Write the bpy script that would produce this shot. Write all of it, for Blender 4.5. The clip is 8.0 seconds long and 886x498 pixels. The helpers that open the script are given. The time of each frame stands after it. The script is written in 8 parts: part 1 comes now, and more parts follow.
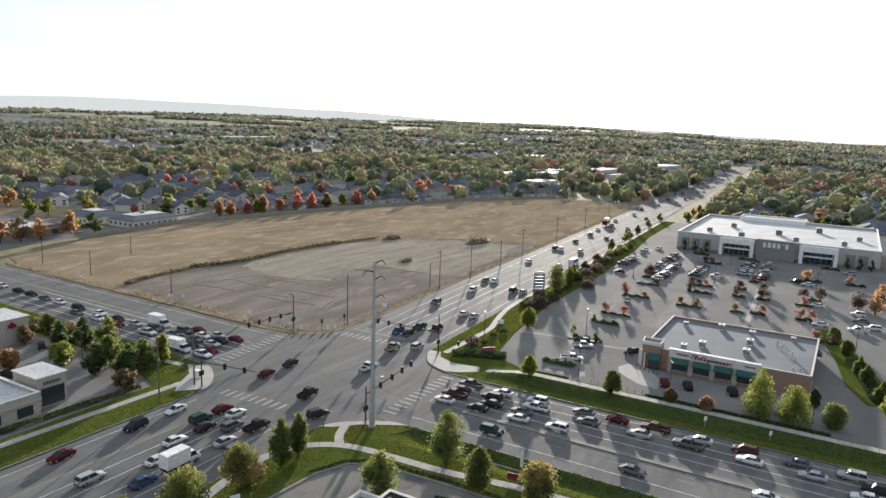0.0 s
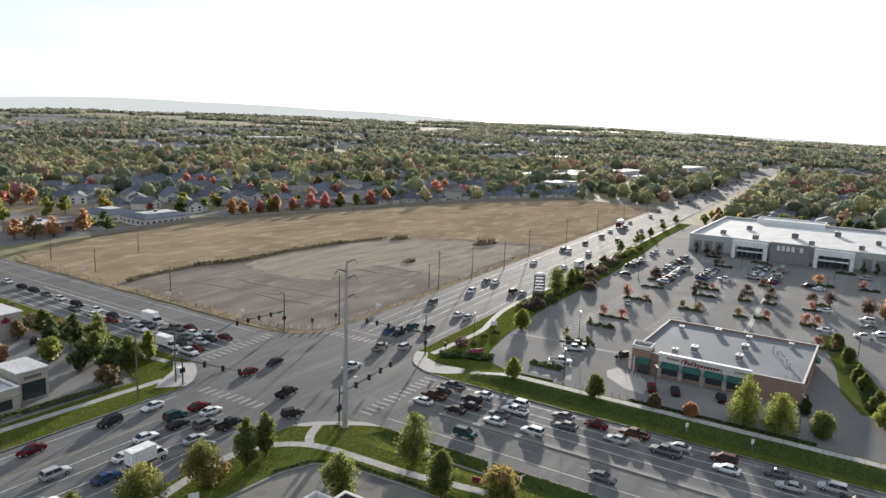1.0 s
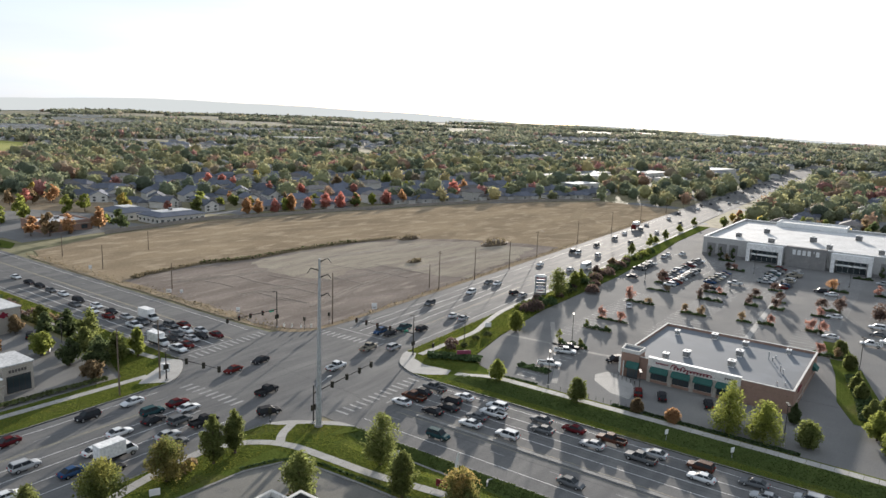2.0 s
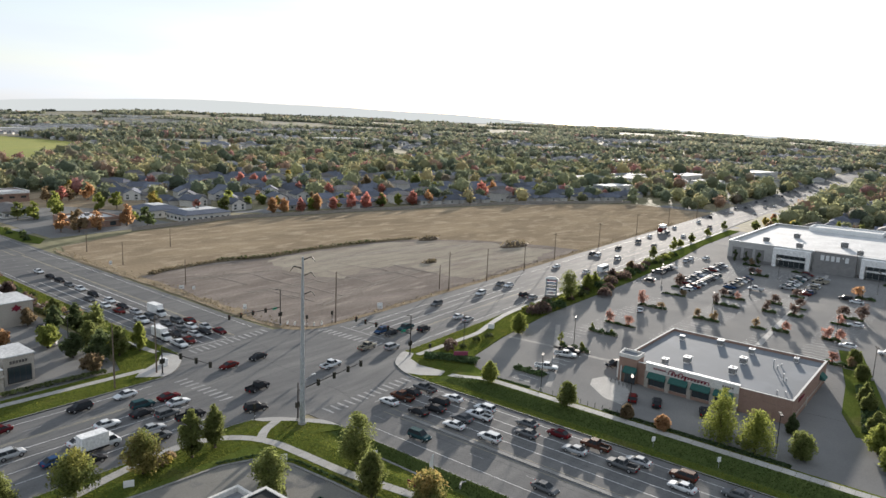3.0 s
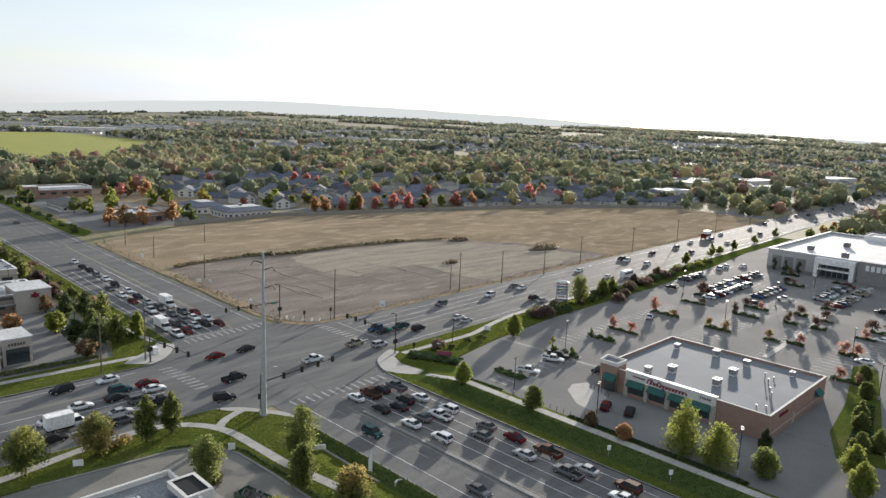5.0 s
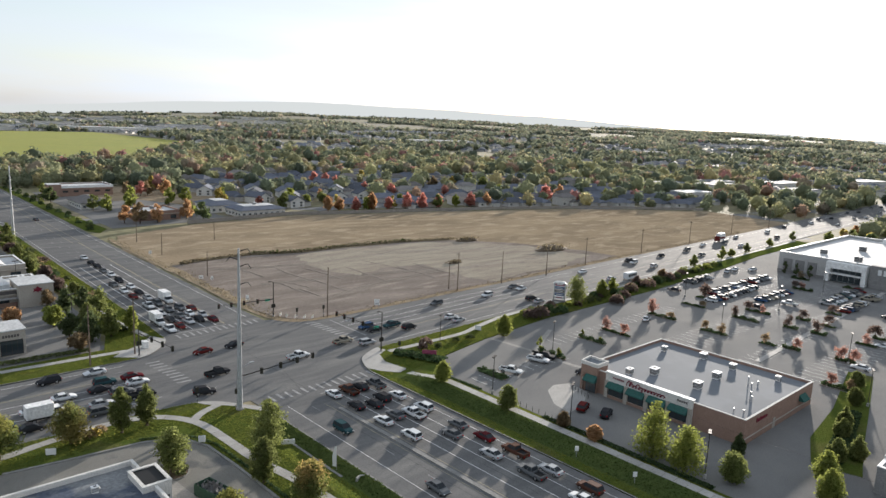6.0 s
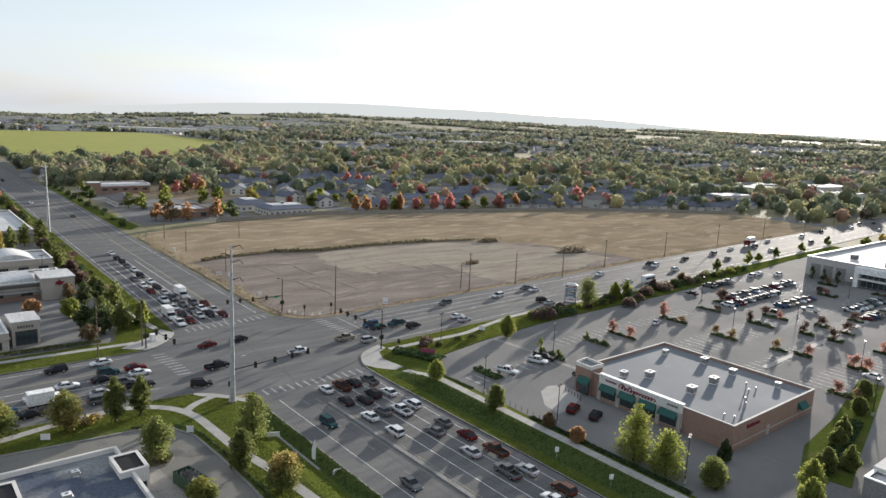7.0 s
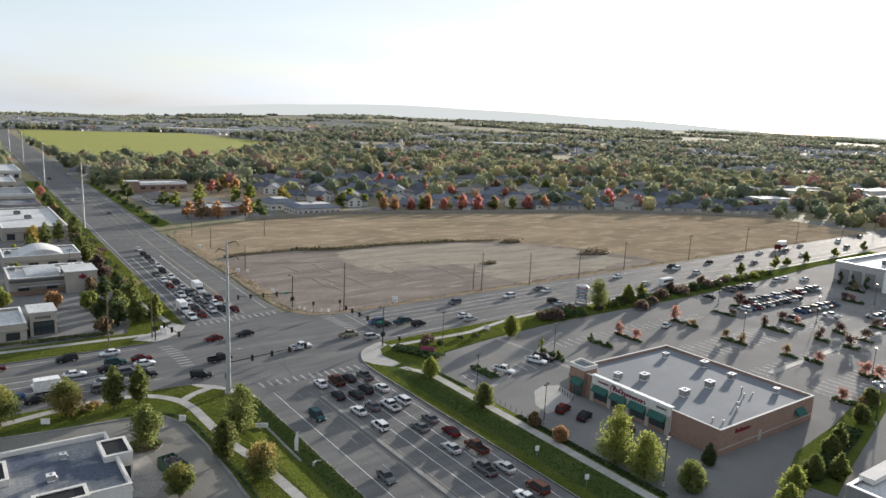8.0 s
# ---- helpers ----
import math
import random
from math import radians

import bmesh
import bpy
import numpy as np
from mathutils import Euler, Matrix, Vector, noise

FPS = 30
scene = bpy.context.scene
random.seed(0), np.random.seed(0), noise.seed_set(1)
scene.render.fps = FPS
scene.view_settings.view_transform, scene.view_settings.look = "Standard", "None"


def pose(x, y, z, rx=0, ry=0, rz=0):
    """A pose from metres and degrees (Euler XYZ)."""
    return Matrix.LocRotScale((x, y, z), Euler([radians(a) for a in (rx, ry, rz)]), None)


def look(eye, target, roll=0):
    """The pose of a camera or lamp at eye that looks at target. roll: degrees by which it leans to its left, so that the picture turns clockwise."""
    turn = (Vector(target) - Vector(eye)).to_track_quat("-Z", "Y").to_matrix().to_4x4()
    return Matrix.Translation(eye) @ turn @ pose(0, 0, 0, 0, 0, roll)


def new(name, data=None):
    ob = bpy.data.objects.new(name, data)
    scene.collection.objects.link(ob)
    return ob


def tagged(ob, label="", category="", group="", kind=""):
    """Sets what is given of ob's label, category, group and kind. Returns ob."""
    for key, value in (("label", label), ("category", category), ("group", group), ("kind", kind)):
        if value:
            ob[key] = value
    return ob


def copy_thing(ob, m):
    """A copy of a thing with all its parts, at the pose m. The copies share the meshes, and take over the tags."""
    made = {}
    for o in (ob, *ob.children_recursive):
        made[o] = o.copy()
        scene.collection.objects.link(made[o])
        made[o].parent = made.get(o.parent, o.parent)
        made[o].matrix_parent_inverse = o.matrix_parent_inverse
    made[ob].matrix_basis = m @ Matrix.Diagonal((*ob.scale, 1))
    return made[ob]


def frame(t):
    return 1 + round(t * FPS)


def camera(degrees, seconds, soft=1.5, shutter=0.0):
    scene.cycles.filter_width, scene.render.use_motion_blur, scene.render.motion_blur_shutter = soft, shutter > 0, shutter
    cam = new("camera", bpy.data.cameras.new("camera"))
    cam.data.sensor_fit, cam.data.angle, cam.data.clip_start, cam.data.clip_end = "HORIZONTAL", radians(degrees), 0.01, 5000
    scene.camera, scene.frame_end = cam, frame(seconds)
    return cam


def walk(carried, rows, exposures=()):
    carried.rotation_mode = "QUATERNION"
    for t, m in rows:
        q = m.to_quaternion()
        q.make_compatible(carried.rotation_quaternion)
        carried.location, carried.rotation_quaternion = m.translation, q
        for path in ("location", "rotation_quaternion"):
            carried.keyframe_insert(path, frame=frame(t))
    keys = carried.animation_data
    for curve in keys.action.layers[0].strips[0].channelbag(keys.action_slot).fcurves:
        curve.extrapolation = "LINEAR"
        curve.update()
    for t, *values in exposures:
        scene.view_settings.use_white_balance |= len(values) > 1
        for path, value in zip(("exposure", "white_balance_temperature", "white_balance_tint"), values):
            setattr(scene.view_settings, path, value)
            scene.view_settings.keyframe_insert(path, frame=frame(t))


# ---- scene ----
cam = camera(64.2, 8.0)
PATH = [
    (0.0, (-125.59, -103.92, 59.28), (-40.32, -54.92, 41.19), 1.93),
    (0.5, (-122.28, -107.93, 59.21), (-38.02, -57.20, 41.11), 1.96),
    (1.0, (-118.92, -111.98, 59.15), (-35.73, -59.51, 41.05), 2.00),
    (2.5, (-108.59, -124.25, 59.11), (-29.38, -65.96, 40.98), 2.16),
    (3.0, (-105.06, -128.37, 59.13), (-27.75, -67.59, 40.98), 2.22),
    (3.5, (-101.49, -132.50, 59.17), (-26.03, -69.45, 41.00), 2.28),
    (4.0, (-97.89, -136.63, 59.22), (-24.15, -71.57, 41.03), 2.33),
    (4.5, (-94.24, -140.76, 59.29), (-22.32, -73.72, 41.07), 2.39),
    (6.0, (-83.09, -153.11, 59.54), (-15.77, -81.46, 41.23), 2.55),
    (6.5, (-79.30, -157.19, 59.64), (-14.13, -83.59, 41.29), 2.59),
    (7.0, (-75.48, -161.24, 59.74), (-12.83, -85.50, 41.36), 2.62),
    (7.5, (-71.63, -165.27, 59.84), (-11.27, -87.70, 41.42), 2.64),
    (8.0, (-67.74, -169.27, 59.95), (-10.04, -89.71, 41.48), 2.66),
]
walk(cam, [(t, look(eye, target, roll)) for t, eye, target, roll in PATH], [(0.0, 1.07), (8.0, 1.07)])

# ---------------------------------------------------------------- light
SUN_AZ, SUN_EL = 22.5, 8.6          # degrees from +x towards +y, and above the horizon
world = bpy.data.worlds.new("sky")
scene.world = world
world.use_nodes = True
wn, wl = world.node_tree.nodes, world.node_tree.links
sky = wn.new("ShaderNodeTexSky")
sky.sky_type = "NISHITA"
sky.sun_disc = False
sky.sun_elevation = radians(SUN_EL)
sky.sun_rotation = radians(90 - SUN_AZ)
sky.altitude, sky.air_density, sky.dust_density, sky.ozone_density = 800, 1.0, 2.0, 1.5
coord = wn.new("ShaderNodeTexCoord")
stretch = wn.new("ShaderNodeMapping")
stretch.inputs["Scale"].default_value = (1.5, 1.5, 11.0)
cirrus = wn.new("ShaderNodeTexNoise")
cirrus.inputs["Scale"].default_value, cirrus.inputs["Detail"].default_value = 2.2, 8
ramp = wn.new("ShaderNodeValToRGB")
ramp.color_ramp.elements[0].position, ramp.color_ramp.elements[1].position = 0.32, 0.70
ramp.color_ramp.elements[0].color, ramp.color_ramp.elements[1].color = (0.62, 0.62, 0.62, 1), (0.97, 0.97, 0.97, 1)
white = wn.new("ShaderNodeHueSaturation")
white.inputs["Saturation"].default_value, white.inputs["Value"].default_value = 0.14, 0.92
veil = wn.new("ShaderNodeMixRGB")
wl.new(coord.outputs["Generated"], stretch.inputs["Vector"])
wl.new(stretch.outputs["Vector"], cirrus.inputs["Vector"])
wl.new(cirrus.outputs["Fac"], ramp.inputs["Fac"])
wl.new(sky.outputs["Color"], white.inputs["Color"])
wl.new(ramp.outputs["Color"], veil.inputs["Fac"])
wl.new(sky.outputs["Color"], veil.inputs["Color1"])
sheet = wn.new("ShaderNodeMixRGB")
sheet.inputs["Fac"].default_value, sheet.inputs["Color2"].default_value = 0.78, (3.8, 4.25, 4.9, 1)
wl.new(white.outputs["Color"], sheet.inputs["Color1"])
wl.new(sheet.outputs["Color"], veil.inputs["Color2"])
back = wn["Background"]
back.inputs["Strength"].default_value = 0.101
wl.new(veil.outputs["Color"], back.inputs["Color"])

sun = new("sun", bpy.data.lights.new("sun", "SUN"))
sun.data.energy, sun.data.angle, sun.data.color = 5.0, radians(1.2), (1.0, 0.92, 0.83)
sun.matrix_world = look((0, 0, 300), (-math.cos(radians(SUN_AZ)) * 100, -math.sin(radians(SUN_AZ)) * 100,
                                      300 - 100 * math.tan(radians(SUN_EL))))


# ---------------------------------------------------------------- materials
def material(name, color, rough=0.85, metal=0.0, second=None, scale=0.0, fine=0.0, amount=0.5, bump=0.0,
             vary=0.0, island=0.0, leaf=0.0, spec=0.12, third=None, third_scale=0.0, third_edge=(0.5, 0.62),
             stretched=None, attribute="", emit=0.0, coat=0.0):
    """A surface: base colour, a second tone in patches (scale, metres), a fine grain, bump, and a change from object to object."""
    m = bpy.data.materials.new(name)
    m.use_nodes = True
    n, l = m.node_tree.nodes, m.node_tree.links
    b = n["Principled BSDF"]
    b.inputs["Roughness"].default_value, b.inputs["Metallic"].default_value = rough, metal
    b.inputs["Specular IOR Level"].default_value = spec
    b.inputs["Coat Weight"].default_value = coat
    geo = n.new("ShaderNodeNewGeometry")
    where = geo.outputs["Position"]
    if stretched:
        mp = n.new("ShaderNodeMapping")
        mp.inputs["Rotation"].default_value = (0, 0, radians(stretched[0]))
        mp.inputs["Scale"].default_value = (1, stretched[1], 1)
        l.new(where, mp.inputs["Vector"])
        where = mp.outputs["Vector"]
    out = None
    if attribute:
        at = n.new("ShaderNodeAttribute")
        at.attribute_name = attribute
        out = at.outputs["Color"]

    def rgb(c):
        v = n.new("ShaderNodeRGB")
        v.outputs[0].default_value = (*c, 1)
        return v.outputs[0]

    def mixed(fac, a, c, mode="MIX"):
        x = n.new("ShaderNodeMixRGB")
        x.blend_type = mode
        for value, socket in ((fac, "Fac"), (a, "Color1"), (c, "Color2")):
            if isinstance(value, float):
                x.inputs[socket].default_value = value
            else:
                l.new(value, x.inputs[socket])
        return x.outputs["Color"]

    def noisy(size, lo, hi, detail=6):
        t = n.new("ShaderNodeTexNoise")
        t.inputs["Scale"].default_value, t.inputs["Detail"].default_value = 1.0 / size, detail
        l.new(where, t.inputs["Vector"])
        r = n.new("ShaderNodeMapRange")
        r.inputs["From Min"].default_value, r.inputs["From Max"].default_value = lo, hi
        l.new(t.outputs["Fac"], r.inputs["Value"])
        return r.outputs["Result"], t.outputs["Fac"]

    out = out or rgb(color)
    if second and scale:
        out = mixed(noisy(scale, 0.5 - amount / 2, 0.5 + amount / 2)[0], out, rgb(second))
    if third and third_scale:
        out = mixed(noisy(third_scale, *third_edge)[0], out, rgb(third))
    grain = None
    if fine:
        g, grain = noisy(fine, 0.25, 0.75, 3)
        r = n.new("ShaderNodeMapRange")
        r.inputs["To Min"].default_value, r.inputs["To Max"].default_value = 0.72, 1.25
        l.new(g, r.inputs["Value"])
        out = mixed(1.0, out, r.outputs["Result"], "MULTIPLY")
    for spread, src in ((vary, "object"), (island, "island")):
        if spread:
            rnd = n.new("ShaderNodeObjectInfo").outputs["Random"] if src == "object" else geo.outputs["Random Per Island"]
            r = n.new("ShaderNodeMapRange")
            r.inputs["To Min"].default_value, r.inputs["To Max"].default_value = 1 - spread, 1 + spread
            l.new(rnd, r.inputs["Value"])
            out = mixed(1.0, out, r.outputs["Result"], "MULTIPLY")
    l.new(out, b.inputs["Base Color"])
    if emit:
        l.new(out, b.inputs["Emission Color"])
        b.inputs["Emission Strength"].default_value = emit
    if bump and grain is not None:
        bp = n.new("ShaderNodeBump")
        bp.inputs["Strength"].default_value, bp.inputs["Distance"].default_value = bump, fine
        l.new(grain, bp.inputs["Height"])
        l.new(bp.outputs["Normal"], b.inputs["Normal"])
    if leaf:
        tr = n.new("ShaderNodeBsdfTranslucent")
        l.new(out, tr.inputs["Color"])
        mx = n.new("ShaderNodeMixShader")
        mx.inputs["Fac"].default_value = leaf
        l.new(b.outputs["BSDF"], mx.inputs[1])
        l.new(tr.outputs["BSDF"], mx.inputs[2])
        l.new(mx.outputs["Shader"], n["Material Output"].inputs["Surface"])
    return m


M = {}
M["ground"] = material("ground_cover", (0.15, 0.15, 0.075), 0.95, second=(0.24, 0.20, 0.13), scale=90, fine=4, amount=0.35,
                       third=(0.17, 0.17, 0.17), third_scale=40, third_edge=(0.56, 0.6))
for key, turn in (("asphalt", 0), ("asphalt_long", 90)):
    M[key] = material(key, (0.150, 0.147, 0.143), 0.85, second=(0.116, 0.115, 0.114), scale=11, fine=0.5, amount=0.4, bump=0.03,
                      third=(0.172, 0.168, 0.160), third_scale=30, third_edge=(0.48, 0.66), spec=0.03, stretched=(turn, 7.0))
M["lot"] = material("parking_asphalt", (0.190, 0.186, 0.178), 0.95, second=(0.150, 0.148, 0.144), scale=14, fine=0.16, amount=0.45, bump=0.05,
                    third=(0.222, 0.212, 0.195), third_scale=33, third_edge=(0.5, 0.7), spec=0.03)
M["drive"] = material("worn_drive_asphalt", (0.205, 0.197, 0.176), 0.95, second=(0.165, 0.158, 0.142), scale=6, fine=0.16, amount=0.45, bump=0.05,
                     third=(0.125, 0.124, 0.122), third_scale=7, third_edge=(0.58, 0.66), spec=0.06)
M["concrete"] = material("concrete", (0.38, 0.365, 0.34), 0.85, second=(0.30, 0.29, 0.27), scale=2.5, fine=0.2, amount=0.5, bump=0.1, vary=0.08)
M["worn_concrete"] = material("worn_concrete", (0.30, 0.285, 0.26), 0.9, second=(0.19, 0.184, 0.175), scale=1.6, fine=0.25, amount=0.5)
M["kerb"] = material("kerb_concrete", (0.25, 0.243, 0.23), 0.85, second=(0.18, 0.176, 0.168), scale=3, fine=0.3, amount=0.5)
M["paint"] = material("road_paint_white", (0.72, 0.71, 0.69), 0.7, second=(0.48, 0.475, 0.46), scale=1.3, fine=0.3, amount=0.7)
M["worn_paint"] = material("worn_road_paint", (0.36, 0.355, 0.345), 0.8, second=(0.17, 0.17, 0.167), scale=1.1, fine=0.3, amount=0.6)
M["yellow_paint"] = material("road_paint_yellow", (0.38, 0.335, 0.21), 0.7, second=(0.20, 0.182, 0.135), scale=1.2, fine=0.3, amount=0.6)
M["grass"] = material("lawn", (0.064, 0.090, 0.020), 0.95, second=(0.090, 0.106, 0.026), scale=6, fine=0.35, amount=0.4, bump=0.6, spec=0.0,
                      third=(0.110, 0.106, 0.040), third_scale=9, third_edge=(0.56, 0.72))
M["dry"] = material("dry_grass", (0.305, 0.24, 0.162), 0.95, second=(0.222, 0.174, 0.12), scale=45, fine=0.9, amount=0.3, bump=0.2,
                    third=(0.36, 0.292, 0.205), third_scale=13, third_edge=(0.5, 0.68), stretched=(-14, 2.0), spec=0.0)
M["gravel"] = material("graded_gravel", (0.245, 0.208, 0.178), 0.95, second=(0.185, 0.156, 0.134), scale=34, fine=1.1, amount=0.22, bump=0.25,
                       third=(0.30, 0.258, 0.216), third_scale=15, third_edge=(0.54, 0.70), stretched=(-78, 4.0), spec=0.0)
M["pale_gravel"] = material("scraped_pale_gravel", (0.325, 0.29, 0.23), 0.95, second=(0.265, 0.228, 0.186), scale=26, fine=1.0, amount=0.22, bump=0.25,
                            third=(0.225, 0.192, 0.162), third_scale=12, third_edge=(0.56, 0.68), stretched=(-82, 5.0), spec=0.0)
M["furrow"] = material("turned_gravel", (0.226, 0.194, 0.165), 0.95, second=(0.262, 0.226, 0.19), scale=4, fine=0.5, amount=0.5, spec=0.0)
M["shoulder"] = material("dirt_shoulder", (0.31, 0.25, 0.175), 0.95, second=(0.24, 0.19, 0.125), scale=4, fine=0.6, amount=0.5, bump=0.5, spec=0.0)
M["track"] = material("packed_gravel", (0.262, 0.228, 0.188), 0.95, second=(0.205, 0.178, 0.146), scale=5, fine=0.5, amount=0.4)
M["soil"] = material("bark_mulch", (0.10, 0.075, 0.055), 0.95, second=(0.15, 0.115, 0.08), scale=2, fine=0.3, amount=0.5, bump=0.5)
M["grass_blades"] = material("grass_blades", (0.125, 0.155, 0.030), 0.8, second=(0.19, 0.19, 0.042), scale=5, amount=0.5, leaf=0.5, island=0.14, spec=0.02)
# Darker than the lawn: the shade of the sloping banks is painted into this green.
M["cover"] = material("shade_dark_ground_cover", (0.058, 0.080, 0.026), 0.95, second=(0.074, 0.094, 0.03), scale=3, fine=0.3, amount=0.4, bump=0.6, spec=0.0)
M["hedge"] = material("hedge_leaves", (0.058, 0.088, 0.036), 0.8, leaf=0.25, island=0.45, vary=0.2)
# Tufts for the same slopes, with the shade in their colour too.
M["cover_leaves"] = material("shade_dark_cover_leaves", (0.078, 0.106, 0.032), 0.85, leaf=0.35, island=0.15, spec=0.02)
M["shrub"] = material("shrub_leaves", (0.085, 0.10, 0.04), 0.8, leaf=0.3, island=0.45, vary=0.3)
M["weeds"] = material("dry_weeds", (0.225, 0.182, 0.115), 0.9, leaf=0.3, island=0.5)
M["white_paint"] = material("white_paint", (0.78, 0.77, 0.75), 0.6, second=(0.68, 0.67, 0.65), scale=3, fine=0.5, amount=0.5)
M["membrane"] = material("roof_membrane_white", (0.56, 0.56, 0.55), 0.85, second=(0.43, 0.43, 0.425), scale=9, fine=0.6, amount=0.45)
M["grey_roof"] = material("roof_membrane_grey", (0.188, 0.202, 0.216), 0.85, second=(0.16, 0.172, 0.185), scale=8, amount=0.8,
                          third=(0.215, 0.229, 0.247), third_scale=9, third_edge=(0.5, 0.8), spec=0.05)
M["dark_roof"] = material("roof_gravel_dark", (0.235, 0.24, 0.238), 0.85, second=(0.175, 0.182, 0.19), scale=3, fine=0.5, amount=0.5,
                          third=(0.085, 0.098, 0.128), third_scale=7, third_edge=(0.49, 0.57), spec=0.05)
M["brick"] = material("brick_wall", (0.31, 0.205, 0.16), 0.9, second=(0.25, 0.16, 0.122), scale=1.2, fine=0.15, amount=0.6)
M["stucco"] = material("stucco_tan", (0.40, 0.36, 0.31), 0.9, second=(0.35, 0.315, 0.27), scale=3, fine=0.2, amount=0.5)
M["stucco_light"] = material("stucco_cream", (0.62, 0.595, 0.555), 0.9, second=(0.55, 0.53, 0.49), scale=3, fine=0.2, amount=0.5)
M["store_wall"] = material("stucco_grey", (0.43, 0.42, 0.405), 0.9, second=(0.37, 0.36, 0.345), scale=4, fine=0.2, amount=0.5)
M["stone_block"] = material("grey_block", (0.25, 0.24, 0.232), 0.9, second=(0.20, 0.195, 0.19), scale=2, fine=0.3, amount=0.5)
M["green_cloth"] = material("green_awning", (0.03, 0.092, 0.08), 0.8, second=(0.042, 0.11, 0.095), scale=1.5, fine=0.2, amount=0.6)
M["glass"] = material("window_glass", (0.03, 0.04, 0.045), 0.08, spec=0.8)
M["car_glass"] = material("car_glass", (0.03, 0.034, 0.038), 0.35, spec=0.08)
M["rubber"] = material("rubber", (0.018, 0.018, 0.018), 0.9)
M["alloy"] = material("alloy_wheel", (0.45, 0.45, 0.46), 0.35, 0.9)
M["galv"] = material("galvanised_steel", (0.42, 0.43, 0.435), 0.55, 0.4, second=(0.35, 0.36, 0.365), scale=2, fine=0.3, amount=0.5)
M["bronze"] = material("dark_bronze_metal", (0.045, 0.04, 0.037), 0.6, spec=0.1)
M["unit"] = material("unit_casing", (0.42, 0.42, 0.41), 0.7, second=(0.33, 0.33, 0.32), scale=1.5, fine=0.2, amount=0.5, spec=0.06)
M["louvre"] = material("dark_louvre", (0.10, 0.10, 0.10), 0.7, second=(0.14, 0.14, 0.14), scale=0.6, fine=0.1, amount=0.5, spec=0.05)
M["wood_pole"] = material("weathered_wood_pole", (0.13, 0.095, 0.07), 0.9, second=(0.18, 0.14, 0.11), scale=0.8, fine=0.1, amount=0.5)
M["black"] = material("black_plastic", (0.02, 0.02, 0.02), 0.6)
M["signal"] = material("signal_housing", (0.035, 0.033, 0.025), 0.5)
M["red_lamp"] = material("red_signal_lens", (0.20, 0.02, 0.02), 0.4)
M["bark"] = material("tree_bark", (0.11, 0.085, 0.065), 0.95, second=(0.07, 0.055, 0.04), scale=0.4, fine=0.08, amount=0.6)
M["red_sign"] = material("red_sign", (0.17, 0.02, 0.035), 0.6)
M["white_sign"] = material("white_sign", (0.66, 0.66, 0.65), 0.6, spec=0.05)
M["dark_sign"] = material("dark_sign_panel", (0.10, 0.09, 0.085), 0.6)
M["blue_sign"] = material("blue_sign_panel", (0.08, 0.12, 0.21), 0.6, spec=0.05)
M["plum_sign"] = material("plum_sign_panel", (0.25, 0.06, 0.10), 0.5)
M["teal_sign"] = material("green_street_sign", (0.02, 0.28, 0.17), 0.5)
M["fence"] = material("vinyl_fence", (0.30, 0.27, 0.24), 0.8, second=(0.24, 0.21, 0.18), scale=3, fine=0.4, amount=0.5)
M["shingle_dark"] = material("shingle_grey", (0.135, 0.145, 0.172), 0.9, second=(0.10, 0.108, 0.13), scale=3, fine=0.4, amount=0.5, vary=0.3)
M["shingle_brown"] = material("shingle_brown", (0.19, 0.175, 0.165), 0.9, second=(0.145, 0.135, 0.13), scale=3, fine=0.4, amount=0.5, vary=0.3)
M["shingle_far"] = material("far_shingle", (0.16, 0.17, 0.19), 0.85, island=0.4)
M["shingle_pale"] = material("far_shingle_pale", (0.25, 0.24, 0.235), 0.8, island=0.4)
M["siding"] = material("house_siding", (0.47, 0.45, 0.42), 0.85, second=(0.40, 0.38, 0.35), scale=4, fine=0.3, amount=0.5, vary=0.25)
M["crop"] = material("yellow_green_crop", (0.29, 0.275, 0.06), 0.95, second=(0.21, 0.235, 0.05), scale=70, fine=6, amount=0.4, stretched=(8, 5))
M["dumpster"] = material("dumpster_green", (0.035, 0.085, 0.052), 0.6, second=(0.05, 0.075, 0.055), scale=1, fine=0.2, amount=0.5)
M["lens_white"] = material("headlight_lens", (0.7, 0.7, 0.68), 0.15)
M["lens_red"] = material("tail_light_lens", (0.35, 0.01, 0.01), 0.25)
for key, c in dict(green=(0.165, 0.186, 0.064), lime=(0.21, 0.232, 0.06), deep=(0.098, 0.124, 0.056), yellow=(0.36, 0.285, 0.085),
                   orange=(0.44, 0.265, 0.14), red=(0.52, 0.24, 0.195), blush=(0.36, 0.205, 0.165), rust=(0.225, 0.168, 0.10), plum=(0.135, 0.098, 0.083)).items():
    M["leaf_" + key] = material("leaves_" + key, c, 0.85, leaf=0.66, island=0.2, vary=0.14)
M["leaf_mixed"] = material("leaves_turning", (0.1, 0.12, 0.04), 0.85, leaf=0.6, island=0.24, attribute="tint")
M["leaf_far"] = material("leaves_mixed", (0.08, 0.1, 0.03), 0.9, leaf=0.42, island=0.12, attribute="tint", fine=1.3, bump=0.7)
